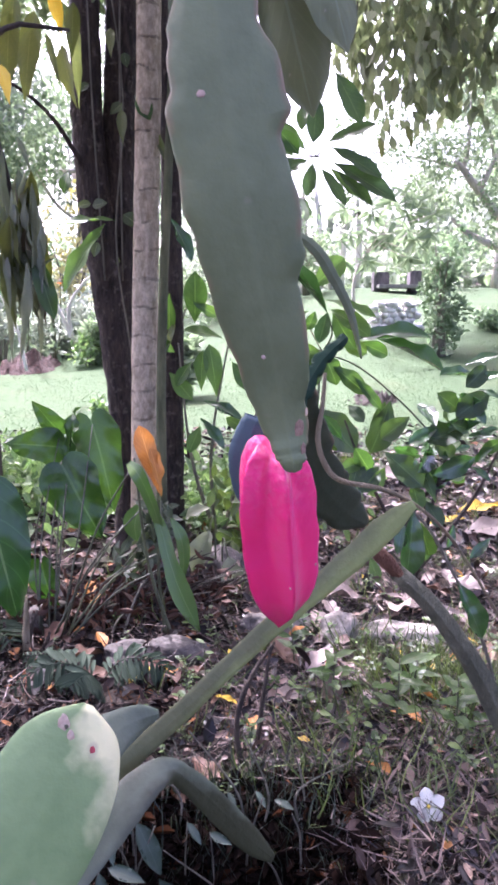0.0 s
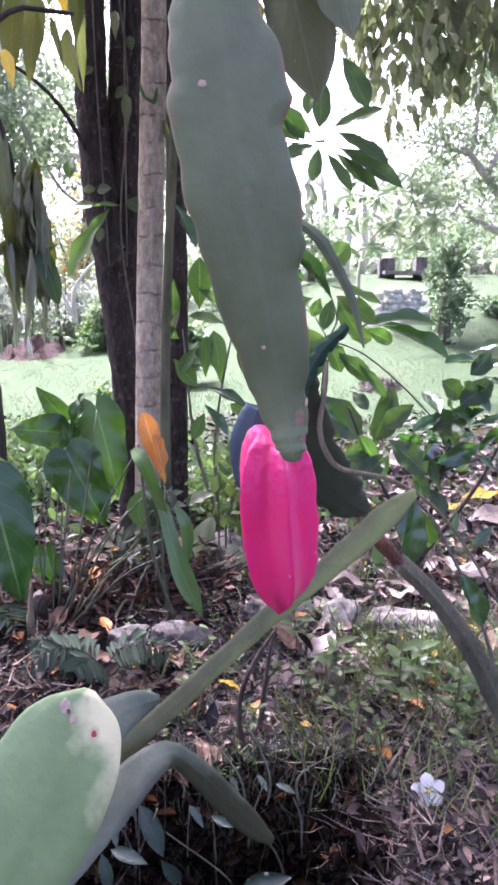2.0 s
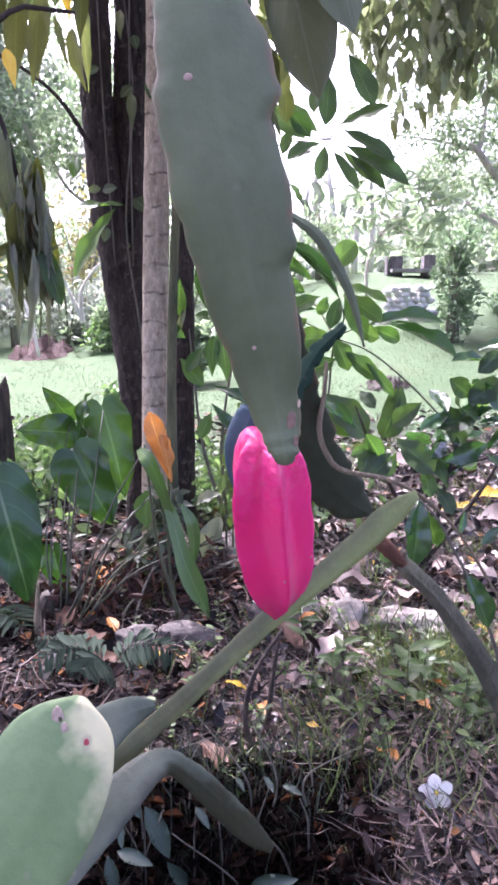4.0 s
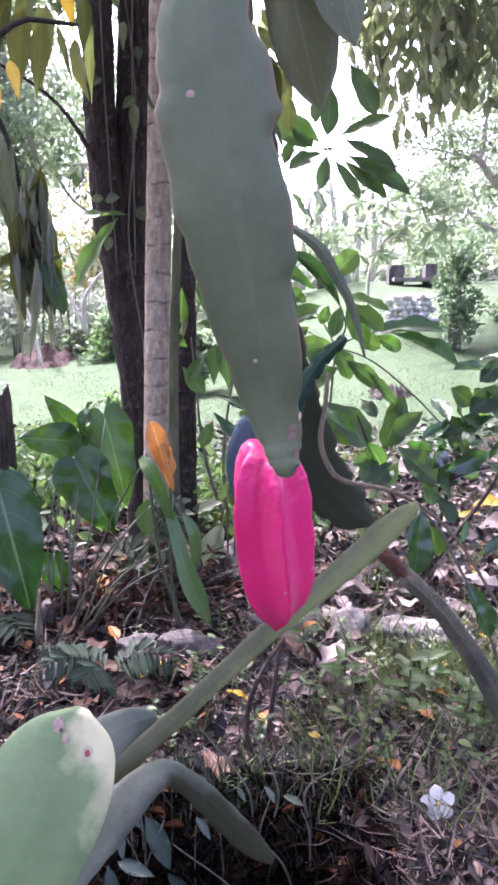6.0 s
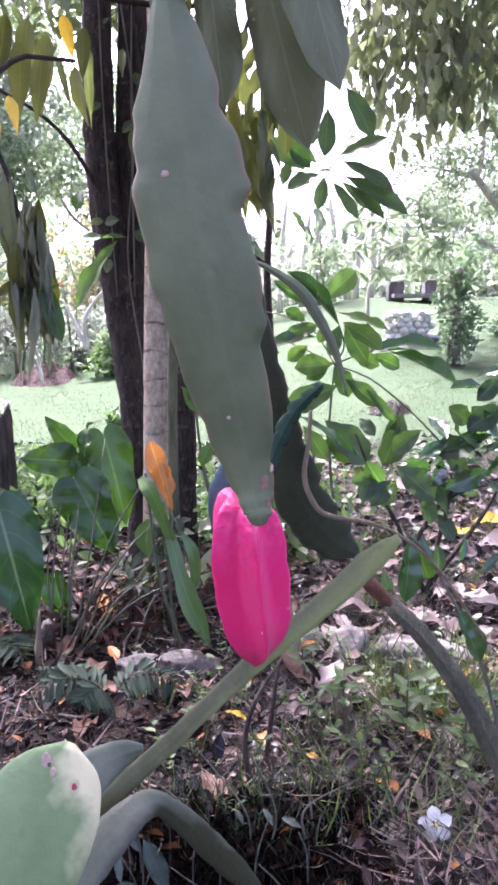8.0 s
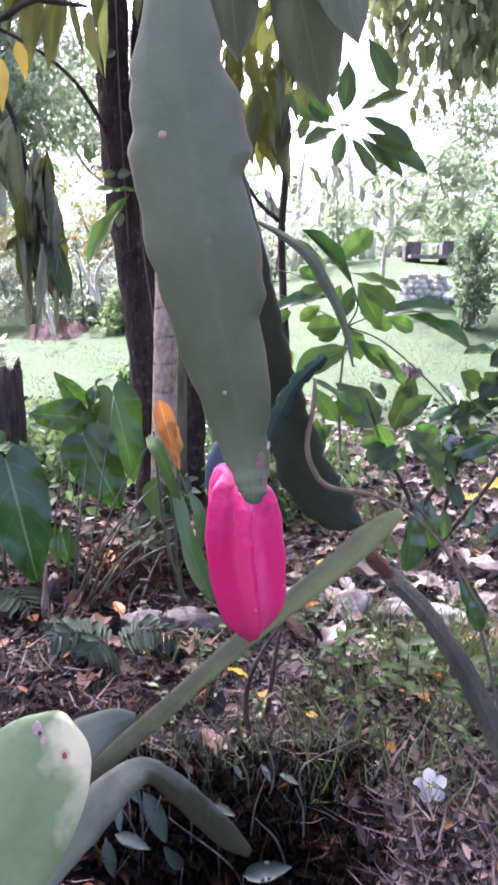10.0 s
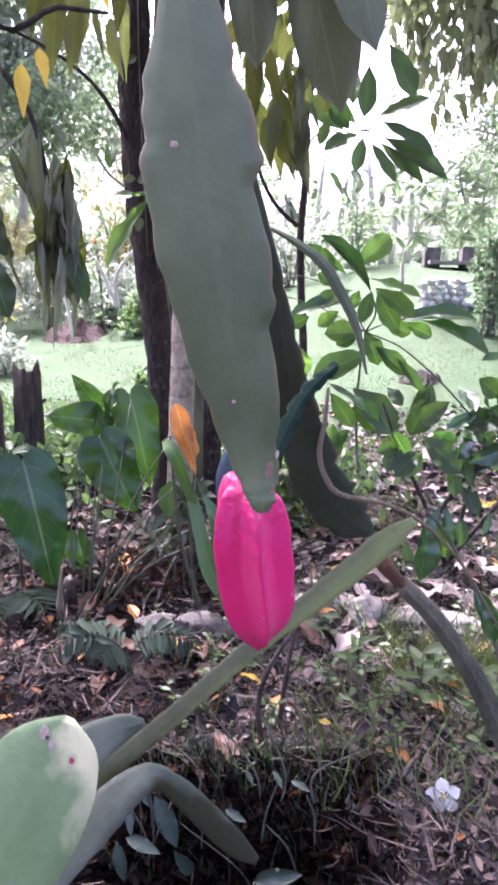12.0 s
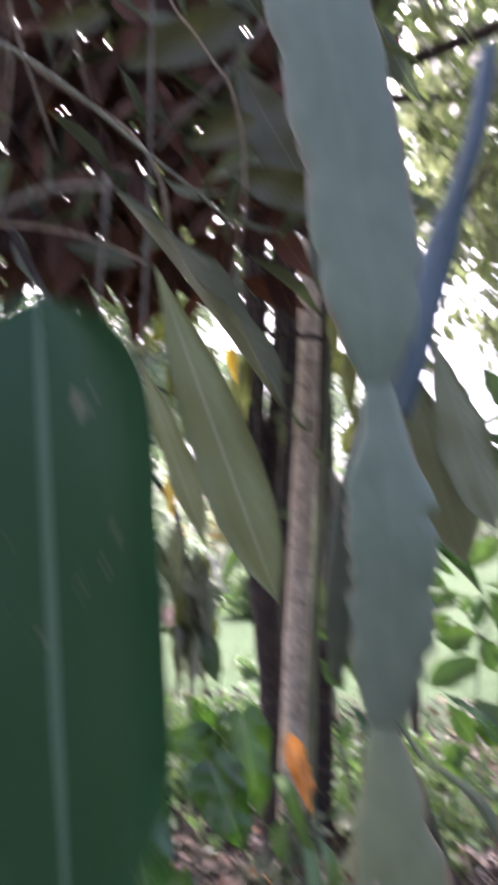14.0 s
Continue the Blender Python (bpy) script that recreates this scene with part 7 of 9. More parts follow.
lf(whorl_shrub, WHORL, (0.325, 3.000, 0.794), (0.401, 2.930, 0.656), (-0.5, -0.9, 0.3))
lf(whorl_shrub, WHORL, (0.305, 3.000, 0.793), (0.268, 2.940, 0.685), (-0.2, -1, 0.3))
lf(whorl_shrub, WHORL_WIDE, (0.259, 3.020, 0.796), (0.229, 3.000, 0.727), (0.2, -1, 0.2))
lf(whorl_shrub, GLOSSY_WIDE, (0.405, 2.980, 0.685), (0.684, 2.900, 0.728), (0, -0.55, 1))
lf(whorl_shrub, GLOSSY_WIDE, (0.498, 2.970, 0.690), (0.745, 2.860, 0.599), (0.3, -0.5, 1))
lf(whorl_shrub, WHORL, (0.433, 2.990, 0.678), (0.557, 3.020, 0.628), (0, -1, 0.3))
lf(whorl_shrub, WHORL_WIDE, (0.357, 2.990, 0.676), (0.461, 2.970, 0.642), (0, -1, 0.3))
lf(whorl_shrub, WHORL_WIDE, (0.280, 3.020, 0.639), (0.137, 2.980, 0.635), (0, -1, 0.3))
lf(whorl_shrub, WHORL_WIDE, (0.266, 3.030, 0.628), (0.182, 3.000, 0.587), (0, -1, 0.2))
lf(whorl_shrub, GLOSSY_WIDE, (0.219, 3.030, 0.747), (-0.009, 2.970, 0.709), (0, -0.5, 1))
lf(whorl_shrub, WHORL, (0.235, 3.050, 0.794), (0.089, 3.000, 0.744), (-0.1, -0.9, 0.5))
lf(whorl_shrub, WHORL_WIDE, (0.185, 3.050, 0.712), (0.105, 3.040, 0.655), (0, -1, 0.3))
lf(whorl_shrub, WHORL_SLIM, (0.206, 3.060, 0.857), (0.060, 3.020, 0.969), (0.3, -1, 0.2))
lf(whorl_shrub, WHORL_WIDE, (0.175, 3.080, 0.809), (0.101, 3.050, 0.855), (0, -1, 0.3))
lf(whorl_shrub, WHORL, (0.303, 3.000, 0.556), (0.095, 2.920, 0.480), (-0.1, -0.9, 0.45))
lf(whorl_shrub, WHORL_WIDE, (0.291, 3.020, 0.637), (0.350, 2.970, 0.521), (0.3, -1, 0.2))
lf(whorl_shrub, WHORL, (0.332, 3.000, 0.583), (0.459, 2.950, 0.488), (0.2, -1, 0.4))
lf(whorl_shrub, WHORL_SLIM, (0.410, 2.970, 0.545), (0.519, 2.920, 0.429), (0.2, -1, 0.3))
lf(whorl_shrub, LEAF_DULL_WIDE, (0.549, 2.940, 0.453), (0.486, 2.900, 0.252), (0.3, -1, 0.1))
lf(whorl_shrub, LEAF_DULL_WIDE, (0.531, 2.950, 0.451), (0.511, 2.960, 0.335), (-0.5, -1, 0.1))
lf(whorl_shrub, GLOSSY_PALE, (0.137, 2.800, 0.468), (0.357, 2.700, 0.354), (0.1, -0.35, 1))
lf(whorl_shrub, LEAF_DULL_WIDE, (0.242, 2.850, 0.439), (0.410, 2.800, 0.291), (0.2, -0.9, 0.5))
lf(whorl_shrub, WHORL, (0.158, 2.850, 0.419), (0.246, 2.800, 0.302), (0, -1, 0.3))
lf(whorl_shrub, WHORL_WIDE, (0.245, 2.860, 0.399), (0.335, 2.800, 0.295), (0.3, -1, 0.3))
lf(whorl_shrub, WHORL_WIDE, (0.175, 2.860, 0.298), (0.168, 2.800, 0.168), (0, -1, 0.3))
lf(whorl_shrub, WHORL, (0.234, 2.860, 0.278), (0.166, 2.800, 0.223), (0, -1, 0.3))
lf(whorl_shrub, WHORL_WIDE, (0.045, 2.900, 0.579), (0.060, 2.900, 0.472), (0.4, -1, 0.2))

limp_plant = thing("limp_plant", (-0.10, 2.2, float(ground_z(-0.10, 2.2))), "plant with drooping blue-grey leaves at the foot of the trunks", "plant")
petiole(limp_plant, [(-0.10, 2.2, -0.02), (-0.104, 2.200, 0.203), (-0.120, 2.170, 0.163)], 0.003)
petiole(limp_plant, [(-0.08, 2.2, -0.02), (-0.079, 2.200, 0.141), (-0.061, 2.170, 0.085)], 0.003)
lf(limp_plant, GREY_LIMP, (-0.116, 2.170, 0.173), (-0.173, 2.120, 0.045), (-0.3, -1, 0.3))
lf(limp_plant, GREY_LIMP, (-0.061, 2.170, 0.092), (-0.037, 2.100, -0.053), (0.2, -1, 0.3))
lf(limp_plant, GREY_LIMP, (-0.189, 2.200, 0.202), (-0.123, 2.150, 0.255), (0, -0.6, 0.8))
shrub((-0.27, 2.03), (0.10, 0.30), M_LEAF_CANOPY, 151, 230, 0.055, "low dark undergrowth at the foot of the trunks", "undergrowth", stems=4)
shrub((0.06, 2.55), (0.22, 0.34), M_LEAF_CREEPER_MIX, 152, 260, 0.07, "low sunlit undergrowth beside the trunks", "undergrowth", stems=5)

low_shrub = thing("shrub", (0.50, 2.2, float(ground_z(0.50, 2.2))), "low twiggy shrub with dull dark green leaves", "shrub")
for k, pts in enumerate([[(0.50, 2.2, 0.0), (0.42, 2.2, 0.2), (0.34, 2.2, 0.35), (0.28, 2.2, 0.5)], [(0.50, 2.2, 0), (0.56, 2.2, 0.3), (0.62, 2.2, 0.52)], [(0.50, 2.2, 0.02), (0.66, 2.2, 0.25), (0.74, 2.2, 0.42)], [(0.45, 2.2, 0.15), (0.55, 2.2, 0.3), (0.72, 2.2, 0.36)]]):
    part("stem", tube("stem", local(low_shrub, pts), [0.008, 0.006, 0.003], M_TWIG_DARK, 6, 12), low_shrub)
lf(low_shrub, BROAD, (0.367, 2.2, 0.332), (0.312, 2.15, 0.418), (-0.2,-1,0.3), 0)
lf(low_shrub, BROAD, (0.403, 2.2, 0.361), (0.361, 2.15, 0.298), (0.2,-1,0.3), 0)
lf(low_shrub, SLIM, (0.514, 2.2, 0.351), (0.551, 2.15, 0.27), (0.2,-1,0.3), 0)
lf(low_shrub, GLOSSY, (0.273, 2.2, 0.444), (0.221, 2.15, 0.517), (0,-1,0.2), 0)
lf(low_shrub, LEAF_DULL_WIDE, (0.289, 2.2, 0.545), (0.327, 2.15, 0.508), (0.2,-1,0.2), 0)
lf(low_shrub, GLOSSY, (0.564, 2.2, 0.454), (0.61, 2.15, 0.517), (0,-0.8,0.7), 0)
lf(low_shrub, GLOSSY, (0.583, 2.2, 0.435), (0.506, 2.15, 0.481), (0,-0.8,0.7), 0)
lf(low_shrub, GLOSSY, (0.6, 2.2, 0.463), (0.655, 2.15, 0.508), (0,-0.8,0.7), 0)
lf(low_shrub, BROAD, (0.635, 2.2, 0.472), (0.608, 2.15, 0.562), (0,-1,0.2), 0)
lf(low_shrub, GLOSSY, (0.656, 2.2, 0.435), (0.709, 2.15, 0.49), (0,-0.8,0.7), 0)
lf(low_shrub, BROAD, (0.676, 2.2, 0.398), (0.721, 2.15, 0.445), (0,-1,0.4), 0)
lf(low_shrub, GLOSSY, (0.632, 2.2, 0.361), (0.575, 2.15, 0.335), (0,-0.8,0.7), 0)
lf(low_shrub, GLOSSY, (0.66, 2.2, 0.361), (0.701, 2.15, 0.335), (0,-0.8,0.7), 0)
lf(low_shrub, GLOSSY, (0.464, 2.2, 0.199), (0.44, 2.15, 0.109), (-0.2,-1,0), 0)
lf(low_shrub, GLOSSY, (0.483, 2.2, 0.199), (0.496, 2.15, 0.07), (0.2,-1,0), 0)
lf(low_shrub, BROAD, (0.531, 2.2, 0.17), (0.532, 2.15, 0.09), (0.3,-1,0), 0)
lf(low_shrub, GLOSSY, (0.614, 2.2, 0.189), (0.594, 2.15, 0.128), (0.3,-1,0), 0)
lf(low_shrub, BROAD, (0.366, 2.2, 0.082), (0.388, 2.15, 0.022), (0.3,-1,0.4), 0)
lf(low_shrub, GLOSSY, (0.625, 2.2, 0.663), (0.696, 2.15, 0.702), (0,-0.7,0.7), 0)
lf(low_shrub, GLOSSY, (0.646, 2.2, 0.609), (0.708, 2.15, 0.65), (0,-0.7,0.7), 0)
lf(low_shrub, GLOSSY, (0.665, 2.2, 0.591), (0.712, 2.15, 0.579), (0,-0.7,0.7), 0)
lf(low_shrub, SLIM, (0.644, 2.2, 0.64), (0.546, 2.15, 0.654), (0,-0.6,1), 0)
lf(low_shrub, GLOSSY, (0.728, 2.2, 0.14), (0.66, 2.15, 0.099), (0,-0.8,0.5), 0)
lf(low_shrub, GLOSSY, (0.527, 2.298, 0.37), (0.443, 2.195, 0.41), (-0.4,-1,0.2), 0)
lf(low_shrub, BROAD, (0.503, 2.186, 0.438), (0.504, 2.129, 0.462), (0,-0.8,0.6), 0)
lf(low_shrub, GLOSSY, (0.68, 2.223, 0.385), (0.543, 2.107, 0.36), (0.4,-1,0.3), 0)
lf(low_shrub, GLOSSY, (0.57, 2.131, 0.405), (0.533, 2.264, 0.41), (0,-0.8,0.6), 0)
lf(low_shrub, GLOSSY, (0.636, 2.197, 0.57), (0.676, 2.137, 0.505), (0,-0.8,0.6), 0)
lf(low_shrub, BROAD, (0.599, 2.294, 0.334), (0.666, 2.279, 0.291), (-0.4,-1,0.2), 0)
lf(low_shrub, GLOSSY, (0.659, 2.14, 0.565), (0.614, 2.285, 0.542), (-0.4,-1,0.2), 0)
lf(low_shrub, GLOSSY, (0.549, 2.177, 0.482), (0.456, 2.105, 0.458), (0,-0.8,0.6), 0)
lf(low_shrub, GLOSSY, (0.506, 2.21, 0.382), (0.58, 2.25, 0.353), (0,-0.8,0.6), 0)
lf(low_shrub, BROAD, (0.572, 2.134, 0.502), (0.649, 2.17, 0.478), (0.4,-1,0.3), 0)
lf(low_shrub, GLOSSY, (0.564, 2.285, 0.399), (0.508, 2.135, 0.368), (0.4,-1,0.3), 0)
lf(low_shrub, GLOSSY, (0.547, 2.181, 0.397), (0.52, 2.298, 0.412), (-0.4,-1,0.2), 0)
lf(low_shrub, GLOSSY, (0.626, 2.287, 0.318), (0.508, 2.149, 0.324), (-0.4,-1,0.2), 0)
lf(low_shrub, GLOSSY, (0.465, 2.11, 0.38), (0.486, 2.152, 0.401), (0.4,-1,0.3), 0)
lf(low_shrub, LEAF_DULL_WIDE, (0.487, 2.28, 0.497), (0.402, 2.297, 0.426), (-0.4,-1,0.2), 0)
lf(low_shrub, BROAD, (0.619, 2.196, 0.563), (0.715, 2.291, 0.478), (0.4,-1,0.3), 0)
lf(low_shrub, BROAD, (0.671, 2.281, 0.32), (0.576, 2.195, 0.348), (0,-0.8,0.6), 0)
lf(low_shrub, BROAD, (0.561, 2.125, 0.515), (0.599, 2.243, 0.51), (0.4,-1,0.3), 0)
lf(low_shrub, GLOSSY, (0.609, 2.237, 0.396), (0.669, 2.25, 0.417), (0,-0.8,0.6), 0)
lf(low_shrub, GLOSSY, (0.503, 2.257, 0.542), (0.524, 2.114, 0.52), (0,-0.8,0.6), 0)
lf(low_shrub, LEAF_DULL_WIDE, (0.699, 2.200, 0.581), (0.599, 2.140, 0.527), (0, -1, 0.3))
lf(low_shrub, LEAF_DULL_WIDE, (0.635, 2.200, 0.470), (0.507, 2.140, 0.461), (0, -0.8, 0.6))
lf(low_shrub, GLOSSY_WIDE, (0.636, 2.200, 0.448), (0.689, 2.140, 0.469), (0, -0.7, 0.7))
lf(low_shrub, LEAF_DULL_WIDE, (0.401, 2.200, 0.404), (0.507, 2.140, 0.320), (0.2, -1, 0.3))
lf(low_shrub, WHORL, (0.342, 2.200, 0.377), (0.269, 2.140, 0.370), (0, -1, 0.4))
lf(low_shrub, LEAF_DULL_WIDE, (0.330, 2.200, 0.390), (0.299, 2.140, 0.315), (0, -1, 0.2))
lf(low_shrub, WHORL_WIDE, (0.484, 2.200, 0.312), (0.501, 2.140, 0.249), (0.3, -1, 0.2))
lf(low_shrub, LEAF_DULL_WIDE, (0.607, 2.200, 0.391), (0.540, 2.140, 0.445), (0, -1, 0.3))
lf(low_shrub, GLOSSY_WIDE, (0.667, 2.200, 0.369), (0.691, 2.140, 0.430), (0, -0.7, 0.7))
lf(low_shrub, LEAF_DULL_WIDE, (0.389, 2.200, 0.360), (0.324, 2.140, 0.303), (-0.3, -1, 0.2))
lf(low_shrub, LEAF_DULL_WIDE, (0.612, 2.200, 0.528), (0.545, 2.140, 0.582), (0, -1, 0.2))
lf(low_shrub, GLOSSY_WIDE, (0.667, 2.200, 0.626), (0.541, 2.140, 0.652), (0, -0.4, 1))
lf(low_shrub, LEAF_DULL_WIDE, (0.685, 2.200, 0.659), (0.622, 2.140, 0.609), (0.3, -1, 0.3))
lf(low_shrub, LEAF_DULL_WIDE, (0.527, 2.200, 0.256), (0.566, 2.140, 0.196), (0.3, -1, 0.2))

young_tree = thing("young_tree", (0.05, 3.9, float(ground_z(0.05, 3.9))), "young tree with a thin dark trunk and whorled hanging leaves", "tree")
part("trunk", tube("trunk", local(young_tree, [(0.06, 3.9, -0.05), (0.063, 3.900, 0.418), (0.040, 3.900, 0.757), (0.027, 3.900, 1.028), (0.040, 3.900, 1.292), (0.032, 3.900, 1.546), (0.15, 3.8, 2.2)]), [0.026, 0.021, 0.02, 0.019, 0.017, 0.015, 0.01], M_BARK_DARK, 8, 30, 0.05), young_tree)
part("limb", tube("limb", local(young_tree, [(0.011, 3.900, 1.073), (-0.083, 3.880, 1.152), (-0.153, 3.850, 1.256), (-0.222, 3.800, 1.425)]), [0.013, 0.011, 0.009, 0.006], M_BARK_DARK, 6, 12), young_tree)
lf(young_tree, STAR, (0.316, 3.300, 1.471), (0.501, 3.220, 1.542), (0, -0.9, 0.5))
lf(young_tree, STAR, (0.333, 3.300, 1.456), (0.539, 3.200, 1.337), (0.1, -0.9, 0.5))
lf(young_tree, STAR, (0.344, 3.300, 1.395), (0.601, 3.200, 1.250), (0, -0.9, 0.6))
lf(young_tree, STAR, (0.363, 3.310, 1.361), (0.513, 3.250, 1.230), (0.2, -1, 0.4))
lf(young_tree, STAR, (0.336, 3.320, 1.377), (0.469, 3.300, 1.261), (-0.3, -1, 0.4))
lf(young_tree, STAR, (0.297, 3.300, 1.373), (0.397, 3.220, 1.227), (0.2, -1, 0.2))
lf(young_tree, STAR_WIDE, (0.264, 3.300, 1.393), (0.236, 3.240, 1.263), (0, -1, 0.2))
lf(young_tree, STAR_WIDE, (0.241, 3.300, 1.404), (0.111, 3.200, 1.346), (-0.1, -0.9, 0.5))
lf(young_tree, STAR_WIDE, (0.232, 3.300, 1.446), (0.101, 3.260, 1.546), (0.3, -1, 0.1))
lf(young_tree, STAR_WIDE, (0.183, 3.300, 1.421), (0.028, 3.240, 1.536), (-0.3, -1, 0.2))
lf(young_tree, STAR_WIDE, (0.279, 3.350, 1.672), (0.270, 3.300, 1.482), (0.2, -1, 0.1))
lf(young_tree, STAR_WIDE, (0.339, 3.200, 1.713), (0.444, 3.150, 1.526), (0.2, -1, 0))
lf(young_tree, STAR_WIDE, (0.236, 3.360, 1.649), (0.211, 3.300, 1.531), (-0.4, -1, 0))
lf(young_tree, STAR_WIDE, (0.126, 3.340, 1.474), (0.090, 3.300, 1.370), (0, -1, 0.2))
petiole(young_tree, [(0.282, 3.310, 1.421), (0.299, 3.310, 1.451), (0.316, 3.300, 1.471)], 0.0022)
petiole(young_tree, [(0.282, 3.310, 1.421), (0.307, 3.310, 1.444), (0.333, 3.300, 1.456)], 0.0022)
petiole(young_tree, [(0.282, 3.310, 1.421), (0.313, 3.310, 1.413), (0.344, 3.300, 1.395)], 0.0022)
petiole(young_tree, [(0.282, 3.310, 1.421), (0.290, 3.310, 1.402), (0.297, 3.300, 1.373)], 0.0022)
petiole(young_tree, [(0.282, 3.310, 1.421), (0.273, 3.310, 1.412), (0.264, 3.300, 1.393)], 0.0022)
petiole(young_tree, [(0.282, 3.310, 1.421), (0.261, 3.310, 1.417), (0.241, 3.300, 1.404)], 0.0022)
petiole(young_tree, [(0.282, 3.310, 1.421), (0.257, 3.310, 1.438), (0.232, 3.300, 1.446)], 0.0022)
petiole(young_tree, [(0.282, 3.310, 1.421), (0.233, 3.310, 1.426), (0.183, 3.300, 1.421)], 0.0022)
part("limb", tube("limb", local(young_tree, [(0.034, 3.850, 1.438), (0.100, 3.600, 1.457), (0.189, 3.400, 1.429), (0.282, 3.310, 1.421)]), [0.006, 0.004, 0.003, 0.0025], M_TWIG_GREY, 6, 12), young_tree)
lf(young_tree, OLIVE, (-0.09, 3.25, 1.551), (-0.062, 3.2, 1.222), (0,-1,0), 0)
lf(young_tree, DROOP, (-0.015, 3.25, 1.527), (0.058, 3.2, 1.16), (0,-1,0), 0)
lf(young_tree, OLIVE, (-0.14, 3.25, 1.599), (-0.187, 3.2, 1.473), (0,-1,0), 0)
lf(young_tree, DROOP, (0.034, 3.25, 1.538), (0.085, 3.2, 1.41), (0,-1,0), 0)
lf(young_tree, OLIVE, (-0.178, 3.25, 1.529), (-0.137, 3.2, 1.33), (0,-1,0), 0)
lf(young_tree, OLIVE, (0.634, 3.25, 1.528), (0.653, 3.2, 1.437), (0,-1,0), 0)
lf(young_tree, OLIVE, (0.527, 3.25, 1.483), (0.535, 3.2, 1.393), (0,-1,0), 0)
lf(young_tree, OLIVE, (0.689, 3.25, 1.642), (0.7, 3.2, 1.551), (0,-1,0), 0)
lf(young_tree, BROAD, (0.109, 3.25, 1.525), (0.195, 3.2, 1.42), (0,-1,0), 0)

droop_branch = thing("drooping_branch", (-0.45, 0.95, 1.35), "drooping dark branch with limp grey-green and yellow leaves", "branch")
part("branch", tube("branch", local(droop_branch, [(-0.75, 1.0, 1.75), (-0.55, 0.97, 1.42), (-0.35, 0.9, 1.133), (-0.286, 0.9, 1.041), (-0.266, 0.9, 0.941), (-0.262, 0.9, 0.86)]), [0.005, 0.004, 0.0032, 0.003, 0.0025, 0.0015], M_TWIG_DARK, 7, 30), droop_branch)
part("branch", tube("branch", local(droop_branch, [(-0.66, 1.0, 1.6), (-0.36, 0.9, 1.16), (-0.25, 0.9, 1.15), (-0.2, 0.92, 1.15)]), [0.005, 0.004, 0.003, 0.002], M_TWIG_DARK, 6, 16), droop_branch)
lf(droop_branch, DROOP, (-0.317, 0.9, 1.106), (-0.32, 0.88, 1.026), (0,-1,0), 0)
lf(droop_branch, YELLOW, (-0.294, 0.9, 1.093), (-0.286, 0.88, 1.038), (0.4,-1,0), 0)
lf(droop_branch, YELLOW, (-0.273, 0.9, 1.109), (-0.259, 0.88, 1.069), (0.4,-1,0), 0)
lf(droop_branch, DROOP, (-0.283, 0.9, 1.034), (-0.303, 0.88, 0.954), (-0.6,-1,0), 0)
lf(droop_branch, DROOP, (-0.28, 0.9, 1.028), (-0.279, 0.88, 0.881), (0,-1,0), 0)
lf(droop_branch, DROOP, (-0.26, 0.9, 1.001), (-0.243, 0.88, 0.921), (0.5,-1,0), 0)
lf(droop_branch, DROOP, (-0.258, 0.9, 0.968), (-0.256, 0.88, 0.847), (0.3,-1,0), 0)
lf(droop_branch, WHORL_SLIM, (-0.249, 0.9, 0.914), (-0.222, 0.88, 0.837), (0.3,-1,0), 0)
lf(droop_branch, LIMP_OLIVE, (-0.277, 0.9, 0.915), (-0.274, 0.88, 0.827), (0,-1,0), 0)
lf(droop_branch, DROOP, (-0.325, 0.9, 0.942), (-0.314, 0.88, 0.848), (-0.3,-1,0), 0)
lf(droop_branch, LEAF_DULL_WIDE, (-0.349, 0.9, 0.949), (-0.32, 0.88, 0.888), (-0.3,-1,0), 0)
lf(droop_branch, LEAF_DULL_WIDE, (-0.341, 0.9, 0.888), (-0.319, 0.88, 0.817), (0,-1,0), 0)
lf(droop_branch, DROOP, (-0.259, 0.9, 1.034), (-0.24, 0.88, 0.999), (0.3,-1,0.2), 0)
lf(droop_branch, LIMP_OLIVE, (-0.308, 0.9, 1.002), (-0.283, 0.88, 0.941), (0,-1,0), 0)
lf(droop_branch, LIMP_OLIVE, (-0.299, 0.9, 0.887), (-0.264, 0.88, 0.914), (0,-1,0), 0)
lf(droop_branch, DROOP, (-0.25, 0.9, 0.887), (-0.223, 0.88, 0.901), (0,-1,0), 0)
lf(droop_branch, DROOP, (-0.361, 0.9, 0.915), (-0.342, 0.88, 0.848), (0,-1,0), 0)
lf(droop_branch, LEAF_DULL_WIDE, (-0.371, 0.9, 0.996), (-0.327, 0.88, 0.941), (0,-1,0.4), 0)
lf(droop_branch, LIMP, (-0.255, 0.89, 0.96), (-0.266, 0.914, 0.886), (-0.5,-1,0), 0)
lf(droop_branch, LIMP_BROWN, (-0.248, 0.875, 0.933), (-0.258, 0.946, 0.864), (-0.5,-1,0), 0)
lf(droop_branch, LIMP_OLIVE, (-0.283, 0.938, 0.98), (-0.252, 0.866, 0.9), (0,-1,0.2), 0)
lf(droop_branch, LIMP, (-0.257, 0.878, 0.92), (-0.284, 0.931, 0.846), (0.5,-1,0), 0)
lf(droop_branch, LIMP, (-0.255, 0.933, 0.906), (-0.269, 0.94, 0.811), (-0.5,-1,0), 0)
lf(droop_branch, LIMP, (-0.271, 0.881, 0.958), (-0.286, 0.937, 0.867), (0,-1,0.2), 0)
lf(droop_branch, LIMP, (-0.279, 0.89, 0.919), (-0.266, 0.872, 0.84), (0.5,-1,0), 0)
lf(droop_branch, LIMP, (-0.257, 0.898, 0.94), (-0.269, 0.917, 0.843), (0.5,-1,0), 0)
